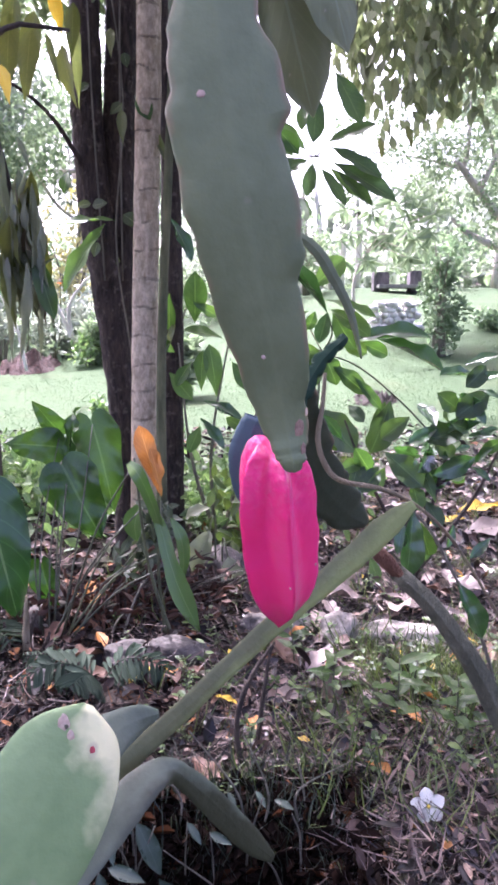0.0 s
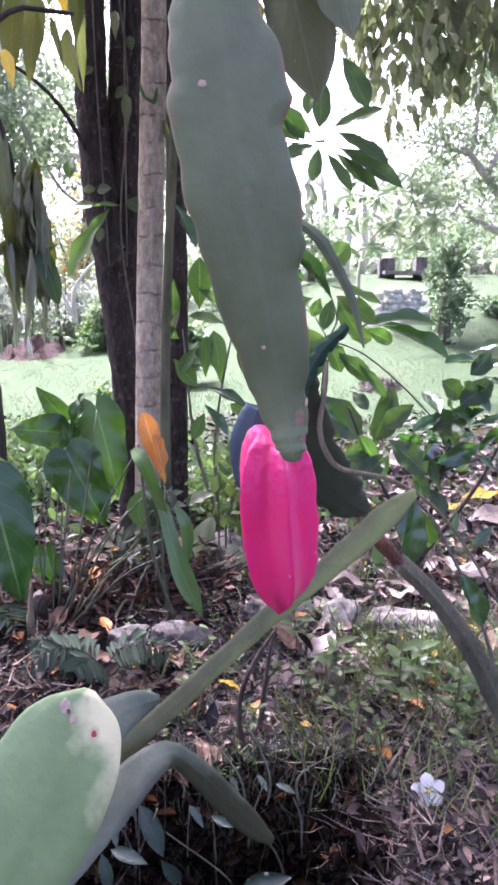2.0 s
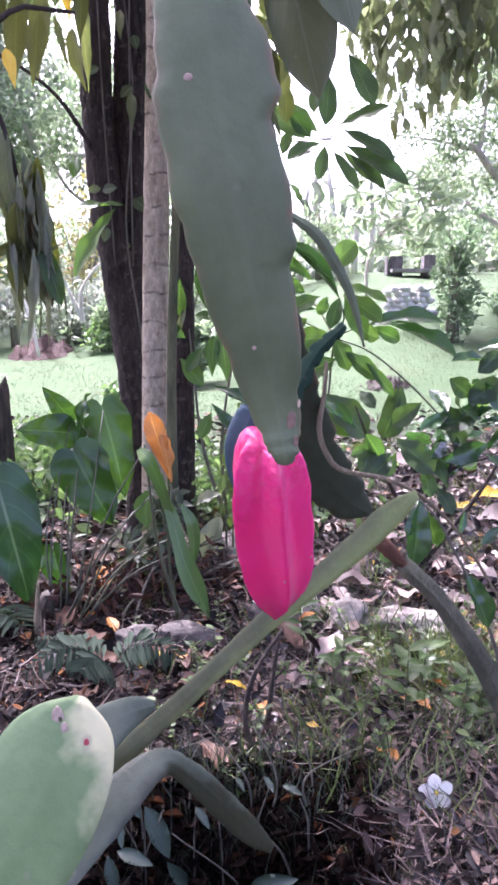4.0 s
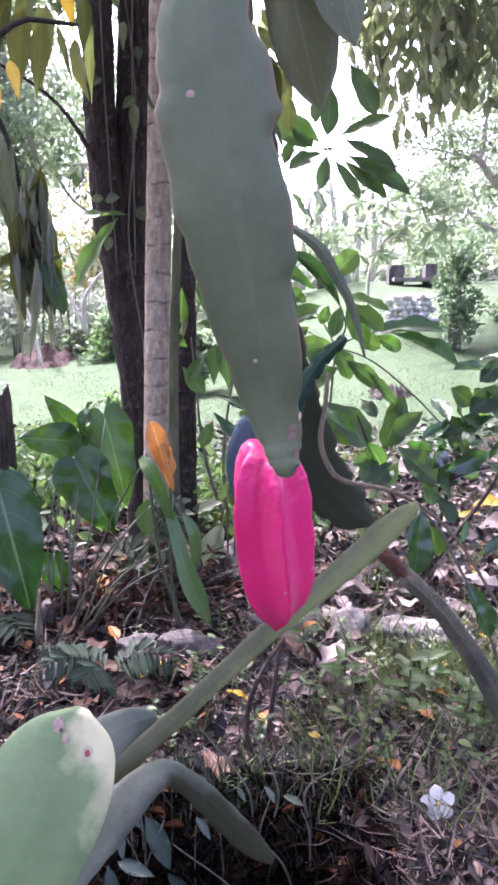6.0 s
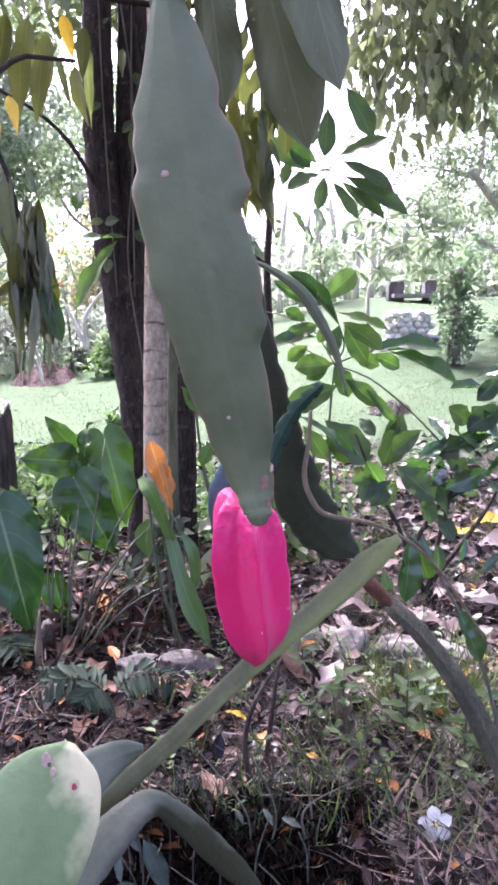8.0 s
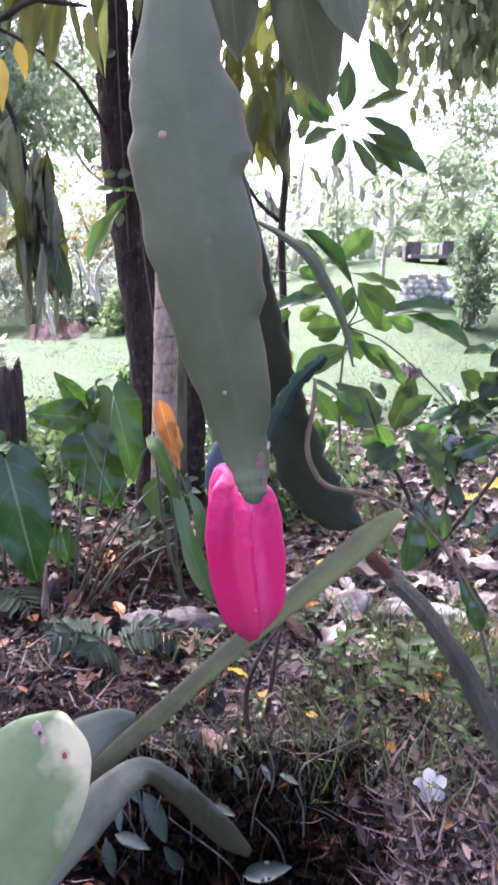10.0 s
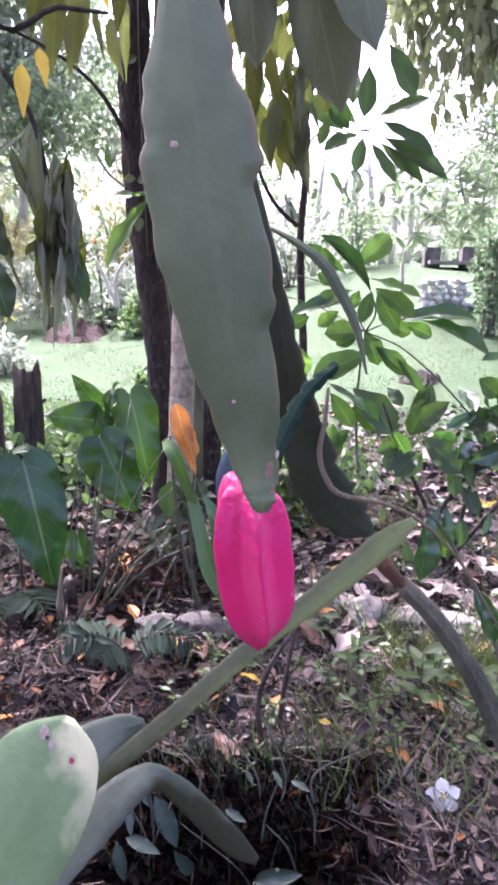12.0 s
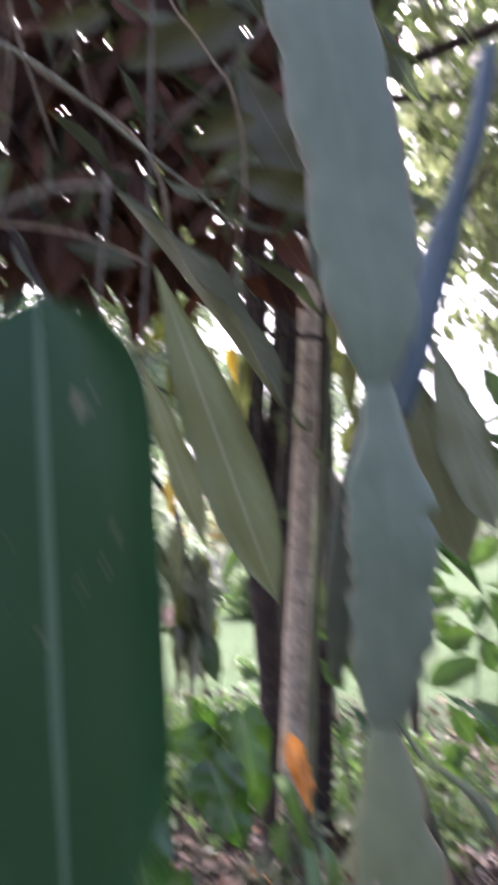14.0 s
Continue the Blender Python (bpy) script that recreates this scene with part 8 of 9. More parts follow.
lf(droop_branch, LIMP, (-0.236, 0.865, 0.98), (-0.253, 0.915, 0.869), (0.5,-1,0), 0)
lf(droop_branch, LIMP, (-0.239, 0.871, 0.921), (-0.258, 0.946, 0.821), (0.5,-1,0), 0)
lf(droop_branch, LIMP_OLIVE, (-0.277, 0.913, 0.948), (-0.261, 0.868, 0.841), (-0.5,-1,0), 0)
lf(droop_branch, LIMP, (-0.276, 0.896, 0.907), (-0.272, 0.912, 0.817), (0.5,-1,0), 0)
lf(droop_branch, LIMP, (-0.257, 0.879, 0.935), (-0.264, 0.889, 0.867), (0.5,-1,0), 0)
lf(droop_branch, LIMP, (-0.253, 0.862, 0.966), (-0.271, 0.933, 0.876), (-0.5,-1,0), 0)
lf(droop_branch, LIMP, (-0.265, 0.898, 0.918), (-0.292, 0.947, 0.817), (-0.5,-1,0), 0)
lf(droop_branch, LIMP, (-0.265, 0.92, 0.9), (-0.283, 0.936, 0.797), (-0.5,-1,0), 0)
lf(droop_branch, LIMP, (-0.296, 0.945, 0.903), (-0.279, 0.915, 0.787), (0.5,-1,0), 0)
lf(droop_branch, LIMP, (-0.282, 0.915, 0.954), (-0.268, 0.892, 0.844), (0.5,-1,0), 0)
lf(droop_branch, LIMP_OLIVE, (-0.253, 0.887, 0.969), (-0.271, 0.898, 0.853), (0.5,-1,0), 0)
lf(droop_branch, LIMP, (-0.254, 0.92, 0.921), (-0.262, 0.914, 0.829), (0,-1,0.2), 0)
lf(droop_branch, LIMP_OLIVE, (-0.247, 0.872, 0.985), (-0.259, 0.934, 0.921), (0.5,-1,0), 0)
lf(droop_branch, LIMP, (-0.243, 0.903, 0.977), (-0.245, 0.909, 0.908), (0.5,-1,0), 0)
lf(droop_branch, LIMP_OLIVE, (-0.262, 0.866, 0.946), (-0.277, 0.912, 0.831), (0,-1,0.2), 0)
lf(droop_branch, LIMP_OLIVE, (-0.243, 0.918, 0.945), (-0.245, 0.939, 0.846), (0,-1,0.2), 0)
lf(droop_branch, LIMP, (-0.245, 0.869, 0.965), (-0.253, 0.901, 0.863), (-0.5,-1,0), 0)
lf(droop_branch, LIMP, (-0.238, 0.894, 0.923), (-0.229, 0.881, 0.819), (0,-1,0.2), 0)
lf(droop_branch, LIMP_OLIVE, (-0.257, 0.914, 0.949), (-0.259, 0.921, 0.867), (-0.5,-1,0), 0)
lf(droop_branch, LIMP, (-0.241, 0.868, 0.987), (-0.27, 0.916, 0.923), (0,-1,0.2), 0)
lf(droop_branch, LIMP, (-0.243, 0.868, 0.992), (-0.262, 0.902, 0.89), (-0.5,-1,0), 0)
lf(droop_branch, LIMP, (-0.247, 0.87, 0.896), (-0.259, 0.881, 0.776), (0.5,-1,0), 0)
lf(droop_branch, LIMP, (-0.259, 0.867, 0.973), (-0.259, 0.867, 0.901), (0.5,-1,0), 0)
lf(droop_branch, LIMP, (-0.256, 0.939, 0.955), (-0.249, 0.86, 0.856), (0,-1,0.2), 0)
lf(droop_branch, LIMP_OLIVE, (-0.235, 0.862, 0.992), (-0.268, 0.932, 0.92), (0.5,-1,0), 0)
lf(droop_branch, LIMP, (-0.243, 0.918, 0.952), (-0.229, 0.872, 0.865), (0.5,-1,0), 0)
lf(droop_branch, LIMP, (-0.257, 0.944, 0.899), (-0.251, 0.943, 0.781), (0.5,-1,0), 0)
lf(droop_branch, LIMP, (-0.28, 0.904, 0.954), (-0.298, 0.935, 0.864), (-0.5,-1,0), 0)
lf(droop_branch, LIMP_BROWN, (-0.262, 0.915, 0.994), (-0.259, 0.9, 0.909), (0.5,-1,0), 0)
lf(droop_branch, LIMP, (-0.265, 0.909, 0.995), (-0.28, 0.924, 0.923), (0,-1,0.2), 0)
lf(droop_branch, LIMP_BROWN, (-0.253, 0.947, 0.903), (-0.253, 0.945, 0.824), (0,-1,0.2), 0)
lf(droop_branch, LIMP, (-0.235, 0.867, 0.974), (-0.243, 0.898, 0.882), (0.5,-1,0), 0)
lf(droop_branch, GLOSSY, (-0.385, 0.891, 1.082), (-0.426, 0.941, 0.984), (0.5,-1,0), 0)
lf(droop_branch, GLOSSY, (-0.406, 0.85, 1.111), (-0.445, 0.916, 1.017), (0,-1,0.2), 0)
lf(droop_branch, GLOSSY, (-0.384, 0.883, 1.006), (-0.404, 0.936, 0.912), (0,-1,0.2), 0)
lf(droop_branch, LIMP_OLIVE, (-0.416, 0.941, 1.085), (-0.408, 0.928, 1.005), (0.5,-1,0), 0)
lf(droop_branch, GLOSSY, (-0.391, 0.871, 1.114), (-0.414, 0.923, 1.027), (-0.5,-1,0), 0)
lf(droop_branch, LIMP, (-0.385, 0.897, 1.034), (-0.409, 0.949, 0.958), (0.5,-1,0), 0)
lf(droop_branch, GLOSSY, (-0.417, 0.9, 1.035), (-0.376, 0.843, 0.955), (0.5,-1,0), 0)
lf(droop_branch, GLOSSY, (-0.386, 0.855, 1.009), (-0.418, 0.9, 0.914), (-0.5,-1,0), 0)
lf(droop_branch, GLOSSY, (-0.395, 0.841, 1.089), (-0.396, 0.845, 1.001), (0,-1,0.2), 0)
lf(droop_branch, GLOSSY, (-0.433, 0.938, 1.083), (-0.428, 0.92, 0.999), (0.5,-1,0), 0)

vine_overhead = thing("overhead_branch", (-0.3, 1.6, 1.9), "overhanging branch with olive leaves seen from below", "branch")
part("branch", tube("branch", local(vine_overhead, [(-0.8, 1.6, 2.0), (-0.45, 1.6, 1.55), (-0.2, 1.6, 1.45), (0.0, 1.7, 1.5)]), [0.01, 0.008, 0.006, 0.003], M_TWIG_DARK, 7, 18), vine_overhead)
lf(vine_overhead, OLIVE, (-0.49, 1.6, 1.44), (-0.513, 1.58, 1.302), (0.2,-1,0), 0)
lf(vine_overhead, OLIVE, (-0.462, 1.6, 1.395), (-0.474, 1.58, 1.234), (0.2,-1,0), 0)
lf(vine_overhead, OLIVE, (-0.422, 1.6, 1.366), (-0.438, 1.58, 1.233), (0.2,-1,0), 0)
lf(vine_overhead, OLIVE, (-0.522, 1.6, 1.528), (-0.549, 1.58, 1.413), (0.2,-1,0), 0)
lf(vine_overhead, YELLOW, (-0.379, 1.6, 1.436), (-0.358, 1.58, 1.353), (0.2,-1,0), 0)
lf(vine_overhead, OLIVE, (-0.592, 1.6, 1.421), (-0.541, 1.58, 1.478), (0.2,-1,0), 0)
lf(vine_overhead, DROOP, (-0.393, 1.6, 1.359), (-0.367, 1.58, 1.265), (0.2,-1,0), 0)
lf(vine_overhead, OLIVE, (-0.338, 1.6, 1.413), (-0.342, 1.58, 1.308), (0.2,-1,0), 0)
lf(vine_overhead, DROOP, (-0.563, 1.6, 1.541), (-0.571, 1.58, 1.457), (0.2,-1,0), 0)
lf(vine_overhead, OLIVE, (-0.146, 1.6, 1.505), (-0.134, 1.58, 1.39), (0.2,-1,0), 0)
lf(vine_overhead, DROOP, (-0.089, 1.6, 1.524), (-0.066, 1.58, 1.399), (0.2,-1,0), 0)
lf(vine_overhead, OLIVE, (-0.112, 1.6, 1.428), (-0.101, 1.58, 1.27), (0.2,-1,0), 0)
lf(vine_overhead, OLIVE, (-0.032, 1.676, 1.235), (-0.003, 1.697, 1.12), (0,-1,0.1), 0)
lf(vine_overhead, OLIVE, (0.011, 1.732, 1.242), (0.006, 1.688, 1.118), (0.5,-1,0), 0)
lf(vine_overhead, OLIVE, (-0.049, 1.615, 1.293), (-0.035, 1.667, 1.198), (-0.5,-1,0), 0)
lf(vine_overhead, OLIVE, (0.006, 1.618, 1.314), (0.037, 1.789, 1.222), (0.5,-1,0), 0)
lf(vine_overhead, OLIVE, (-0.008, 1.795, 1.203), (0.019, 1.711, 1.075), (0,-1,0.1), 0)
lf(vine_overhead, DROOP, (0.01, 1.695, 1.283), (0.014, 1.606, 1.166), (0,-1,0.1), 0)
lf(vine_overhead, OLIVE, (-0.084, 1.671, 1.31), (-0.086, 1.738, 1.2), (0,-1,0.1), 0)
lf(vine_overhead, OLIVE, (-0.056, 1.702, 1.308), (-0.036, 1.7, 1.212), (0.5,-1,0), 0)
lf(vine_overhead, OLIVE, (-0.042, 1.644, 1.194), (-0.039, 1.678, 1.123), (0,-1,0.1), 0)
lf(vine_overhead, OLIVE, (-0.076, 1.607, 1.237), (-0.082, 1.669, 1.165), (0,-1,0.1), 0)
lf(vine_overhead, OLIVE, (-0.0, 1.656, 1.255), (0.006, 1.792, 1.181), (-0.5,-1,0), 0)
lf(vine_overhead, OLIVE, (-0.058, 1.636, 1.171), (-0.04, 1.644, 1.068), (0,-1,0.1), 0)
lf(vine_overhead, OLIVE, (-0.091, 1.636, 1.288), (-0.075, 1.7, 1.181), (0.5,-1,0), 0)
lf(vine_overhead, OLIVE, (-0.01, 1.605, 1.167), (-0.01, 1.757, 1.045), (-0.5,-1,0), 0)
lf(vine_overhead, DROOP, (-0.014, 1.698, 1.312), (-0.012, 1.737, 1.211), (-0.5,-1,0), 0)
lf(vine_overhead, OLIVE, (0.018, 1.656, 1.313), (0.045, 1.703, 1.233), (0,-1,0.1), 0)
lf(vine_overhead, OLIVE, (-0.033, 1.606, 1.198), (-0.044, 1.605, 1.079), (0,-1,0.1), 0)
lf(vine_overhead, DROOP, (0.019, 1.694, 1.28), (0.009, 1.714, 1.193), (0,-1,0.1), 0)
lf(vine_overhead, DROOP, (0.027, 1.686, 1.186), (0.02, 1.681, 1.058), (0.5,-1,0), 0)
lf(vine_overhead, DROOP, (-0.021, 1.713, 1.295), (-0.034, 1.742, 1.202), (0.5,-1,0), 0)
lf(vine_overhead, OLIVE, (0.011, 1.758, 1.21), (0.016, 1.62, 1.053), (-0.5,-1,0), 0)
lf(vine_overhead, DROOP, (-0.073, 1.724, 1.311), (-0.08, 1.707, 1.18), (0,-1,0.1), 0)

high_branch = thing("overhead_branch", (0.05, 2.7, 2.1), "leafy overhanging branch with dull green hanging leaves", "branch")
part("branch", tube("branch", local(high_branch, [(0.4, 2.9, 2.5), (0.009, 2.800, 1.904), (-0.074, 2.700, 1.707), (-0.190, 2.600, 1.581)]), [0.012, 0.009, 0.006, 0.003], M_TWIG_DARK, 7, 18), high_branch)
part("branch", tube("branch", local(high_branch, [(0.009, 2.800, 1.904), (0.053, 2.700, 1.677), (0.043, 2.600, 1.472)]), [0.008, 0.006, 0.003], M_TWIG_DARK, 7, 14), high_branch)
lf(high_branch, OLIVE, (-0.020, 2.995, 1.588), (0.044, 2.965, 1.458), (0, -1, 0.1))
lf(high_branch, DROOP, (-0.003, 2.313, 1.379), (-0.012, 2.283, 1.295), (0, -1, 0.1))
lf(high_branch, BROAD_DULL, (-0.034, 2.417, 1.675), (-0.061, 2.387, 1.604), (0, -1, 0.1))
lf(high_branch, OLIVE, (-0.139, 2.327, 1.465), (-0.154, 2.297, 1.410), (0, -1, 0.1))
lf(high_branch, DROOP, (0.068, 2.366, 1.615), (0.075, 2.336, 1.539), (-0.5, -1, 0))
lf(high_branch, BROAD_DULL, (-0.030, 3.169, 1.855), (-0.048, 3.139, 1.767), (0.5, -1, 0))
lf(high_branch, OLIVE, (-0.069, 2.464, 1.398), (-0.056, 2.434, 1.318), (-0.5, -1, 0))
lf(high_branch, BROAD_DULL, (-0.122, 3.019, 1.759), (-0.158, 2.989, 1.658), (0.5, -1, 0))
lf(high_branch, BROAD_DULL, (-0.005, 3.175, 1.907), (0.028, 3.145, 1.836), (0, -1, 0.1))
lf(high_branch, BROAD_DULL, (-0.040, 2.576, 1.596), (-0.097, 2.546, 1.494), (0, -1, 0.1))
lf(high_branch, BROAD_DULL, (-0.009, 2.319, 1.363), (-0.019, 2.289, 1.293), (0.5, -1, 0))
lf(high_branch, BROAD_DULL, (0.056, 2.663, 1.678), (0.103, 2.633, 1.585), (0, -1, 0.1))
lf(high_branch, BROAD_DULL, (-0.061, 2.408, 1.373), (-0.014, 2.378, 1.294), (0.5, -1, 0))
lf(high_branch, BROAD_DULL, (-0.101, 2.292, 1.432), (-0.133, 2.262, 1.342), (0, -1, 0.1))
lf(high_branch, OLIVE, (-0.013, 2.509, 1.480), (-0.054, 2.479, 1.398), (-0.5, -1, 0))
lf(high_branch, BROAD_DULL, (-0.041, 2.437, 1.561), (-0.042, 2.407, 1.466), (0.5, -1, 0))
lf(high_branch, BROAD_DULL, (-0.168, 2.838, 1.459), (-0.111, 2.808, 1.344), (0, -1, 0.1))
lf(high_branch, BROAD_DULL, (0.079, 2.333, 1.486), (0.032, 2.303, 1.388), (0.5, -1, 0))
lf(high_branch, DROOP, (-0.096, 2.621, 1.726), (-0.055, 2.591, 1.664), (0.5, -1, 0))
lf(high_branch, BROAD_DULL, (0.080, 2.518, 1.494), (0.074, 2.488, 1.416), (0, -1, 0.1))
lf(high_branch, BROAD_DULL, (-0.172, 2.732, 1.494), (-0.135, 2.702, 1.423), (0, -1, 0.1))
lf(high_branch, BROAD_DULL, (-0.202, 2.982, 1.761), (-0.268, 2.952, 1.643), (0.5, -1, 0))
lf(high_branch, BROAD_DULL, (0.003, 2.960, 1.609), (0.045, 2.930, 1.520), (0.5, -1, 0))
lf(high_branch, DROOP, (0.026, 2.494, 1.486), (0.043, 2.464, 1.368), (0, -1, 0.1))
lf(high_branch, BROAD_DULL, (-0.056, 2.526, 1.466), (-0.024, 2.496, 1.392), (-0.5, -1, 0))
lf(high_branch, BROAD_DULL, (-0.004, 2.474, 1.587), (-0.016, 2.444, 1.507), (0, -1, 0.1))
lf(high_branch, DROOP, (0.064, 3.176, 1.654), (0.076, 3.146, 1.503), (0, -1, 0.1))
lf(high_branch, OLIVE, (-0.170, 3.054, 1.748), (-0.141, 3.024, 1.658), (-0.5, -1, 0))
lf(high_branch, BROAD_DULL, (-0.096, 3.136, 1.670), (-0.119, 3.106, 1.558), (-0.5, -1, 0))
lf(high_branch, DROOP, (0.029, 2.920, 1.611), (0.039, 2.890, 1.539), (-0.5, -1, 0))
lf(high_branch, OLIVE, (-0.018, 2.886, 1.755), (0.050, 2.856, 1.660), (0, -1, 0.1))
lf(high_branch, BROAD_DULL, (-0.129, 2.311, 1.378), (-0.166, 2.281, 1.271), (0, -1, 0.1))
lf(high_branch, DROOP, (-0.090, 2.863, 1.699), (-0.109, 2.833, 1.628), (0.5, -1, 0))
lf(high_branch, OLIVE, (-0.189, 2.479, 1.570), (-0.165, 2.449, 1.487), (-0.5, -1, 0))
lf(high_branch, BROAD_DULL, (-0.104, 2.814, 1.796), (-0.064, 2.784, 1.732), (0.5, -1, 0))
lf(high_branch, BROAD_DULL, (0.084, 2.619, 1.474), (0.084, 2.589, 1.358), (0, -1, 0.1))
lf(high_branch, OLIVE, (-0.034, 3.157, 1.698), (-0.057, 3.127, 1.549), (-0.5, -1, 0))
lf(high_branch, DROOP, (-0.215, 2.766, 1.754), (-0.233, 2.736, 1.648), (-0.5, -1, 0))
lf(high_branch, BROAD_DULL, (-0.083, 2.426, 1.549), (-0.090, 2.396, 1.473), (0, -1, 0.1))
lf(high_branch, BROAD_DULL, (-0.040, 3.181, 1.828), (-0.099, 3.151, 1.730), (0.5, -1, 0))
lf(high_branch, BROAD_DULL, (-0.061, 2.677, 1.668), (-0.079, 2.647, 1.598), (0, -1, 0.1))
lf(high_branch, BROAD_DULL, (0.030, 2.213, 1.379), (0.008, 2.183, 1.298), (0.5, -1, 0))
lf(high_branch, BROAD_DULL, (0.024, 2.468, 1.620), (0.010, 2.438, 1.553), (-0.5, -1, 0))
lf(high_branch, OLIVE, (0.101, 3.063, 1.694), (0.026, 3.033, 1.575), (0, -1, 0.1))
lf(high_branch, OLIVE, (-0.108, 2.536, 1.546), (-0.108, 2.506, 1.466), (0.5, -1, 0))
lf(high_branch, BROAD_DULL, (0.005, 2.332, 1.410), (0.019, 2.302, 1.354), (0, -1, 0.1))

leaf_sprig = thing("hanging_sprig", (-0.13, 0.33, 1.24), "sprig with long pale green hanging leaves", "sprig")
part("twig", tube("twig", local(leaf_sprig, [(-0.275, 0.38, 1.209), (-0.216, 0.37, 1.223), (-0.168, 0.36, 1.218)]), [0.0022, 0.002, 0.0016], M_TWIG_GREY, 6, 14), leaf_sprig)
part("twig", tube("twig", local(leaf_sprig, [(-0.17, 0.355, 1.222), (-0.17, 0.355, 1.19), (-0.175, 0.36, 1.14), (-0.17, 0.36, 1.10)]), [0.0016, 0.0014, 0.001], M_TWIG_GREY, 6, 14), leaf_sprig)
lf(leaf_sprig, HANG, (-0.113, 0.28, 1.136), (-0.059, 0.297, 0.985), (0.1, -1, -0.1), 0)
lf(leaf_sprig, HANG, (-0.148, 0.36, 1.112), (-0.111, 0.36, 1.011), (-0.4, -1, 0), 0)
lf(leaf_sprig, HANG_OLIVE, (-0.166, 0.36, 1.216), (-0.06, 0.36, 1.089), (0.9, -0.5, 0.7), 0)

spotted_sprig = thing("hanging_sprig", (0.03, 0.55, 1.30), "pair of dull green hanging leaves with yellow spots", "sprig")
part("twig", tube("twig", local(spotted_sprig, [(0.10, 0.55, 1.45), (0.05, 0.55, 1.30), (0.016, 0.56, 1.16)]), [0.003, 0.0025, 0.002], M_TWIG_GREY, 6, 14), spotted_sprig)
leaf = lf(spotted_sprig, HANG_DULL, (0.002, 0.58, 1.155), (0.046, 0.60, 0.990), (-0.3, -1, 0))
leaf = lf(spotted_sprig, HANG_DULL, (0.022, 0.55, 1.165), (0.070, 0.545, 1.022), (0.4, -1, 0))
leaf = lf(spotted_sprig, HANG_DULL, (-0.03, 0.62, 1.16), (-0.02, 0.64, 1.03), (-0.3, -1, 0))

big_leaf_plant = thing("big_leaf", (-0.066, 0.075, 1.057), "leathery dark green leaf with pale midrib and worn spots", "leaf")
lf(big_leaf_plant, BIG, (-0.066, 0.075, 1.057), (-0.06, 0.085, 0.937), (0.12, -1, 0.05), name="blade")
part("stalk", tube("stalk", local(big_leaf_plant, [(-0.066, 0.075, 1.057), (-0.076, 0.105, 1.061), (-0.116, 0.175, 1.077), (-0.216, 0.275, 1.117)]), [0.0012, 0.0011, 0.001], M_PETIOLE, 8, 12), big_leaf_plant)

# ---- small things on the ground ----
def rock(place, size, seed, label, turn=0.0, name="stone", mat=M_STONE, group="stones"):
    bm = bmesh.new()
    bmesh.ops.create_icosphere(bm, subdivisions=4, radius=1.0)
    for v in bm.verts:
        p = v.co.copy()
        v.co *= 1 + 0.34 * noise.noise(p * 1.4 + Vector((seed, 0, 0))) + 0.14 * noise.noise(p * 4 + Vector((0, seed, 0)))
    bm.transform(Matrix.Rotation(turn, 4, "Z") @ Matrix.Diagonal((*size, 1)))
    me = bpy.data.meshes.new(name)
    bm.to_mesh(me)
    bm.free()
    me.materials.append(mat)
    me.polygons.foreach_set("use_smooth", [True] * len(me.polygons))
    ob = new(name, me)
    x, y = place
    ob.location = (x, y, float(ground_z(x, y)) + size[2] * 0.7)
    return tagged(ob, label, "stone", group)


rock((-0.275, 1.585), (0.055, 0.04, 0.028), 1, "rounded mossy grey stone half buried in litter", 0.2)
rock((-0.165, 1.57), (0.075, 0.04, 0.034), 2, "dark rounded stone half buried in litter", -0.1)
rock((0.10, 1.70), (0.05, 0.04, 0.045), 3, "pale angular stone in the litter", 0.5, mat=M_STONE_PALE)
rock((0.21, 1.68), (0.06, 0.04, 0.04), 4, "pale rough stone in the litter", 0.9, mat=M_STONE_PALE)
rock((0.36, 1.66), (0.12, 0.045, 0.035), 5, "long pale grey stone lying in the grass", -0.25, mat=M_STONE_PALE)
rock((0.02, 1.72), (0.05, 0.03, 0.03), 6, "grey stone beside the shoots", 0.1)
rock((-0.52, 1.9), (0.06, 0.05, 0.035), 7, "dark stone under the anthurium", 0.1)
rock((-0.10, 2.25), (0.09, 0.07, 0.05), 8, "dark rounded stone by the trunks", 0.3)
rock((-0.24, 2.2), (0.08, 0.07, 0.04), 9, "dark low stone at the trunk foot", 0.7)


def brush_pile(x, y, seed):
    """Dark dry stalks and dead leaves heaped behind the leaf stalks."""
    g = np.random.default_rng(seed)
    z = float(ground_z(x, y))
    ob = thing("brush_pile", (x, y, z), "low pile of dark dry stalks and dead leaves by the trunks", "brush pile")
    for k in range(30):
        a = Vector((g.normal(-0.02, 0.09), g.normal(0, 0.06), g.uniform(0.0, 0.03)))
        way = Vector((g.normal(0.12, 0.08), g.normal(0, 0.05), g.uniform(0.02, 0.14)))
        part("stalk", tube("stalk", [a, a + way * 0.5 + Vector((0, 0, 0.012)), a + way], [0.0035, 0.003, 0.0015], (M_TWIG_DARK, M_TWIG_DARK, M_TWIG_GREY)[k % 3], 5, 7, 0.05, k), ob)
    n = 420
    p = np.stack([g.normal(0, 0.11, n), g.normal(0, 0.06, n), np.abs(g.normal(0, 0.05, n))], -1)
    part("dead_leaves", cloud("dead_leaves", M_LITTER_BROWN, p, rand_dirs(n, 0.4, g), rand_dirs(n, -0.6, g), g.uniform(0.018, 0.045, n), 0.35, "curl"), ob)


brush_pile(-0.22, 1.98, 160)
brush_pile(-0.36, 1.88, 161)

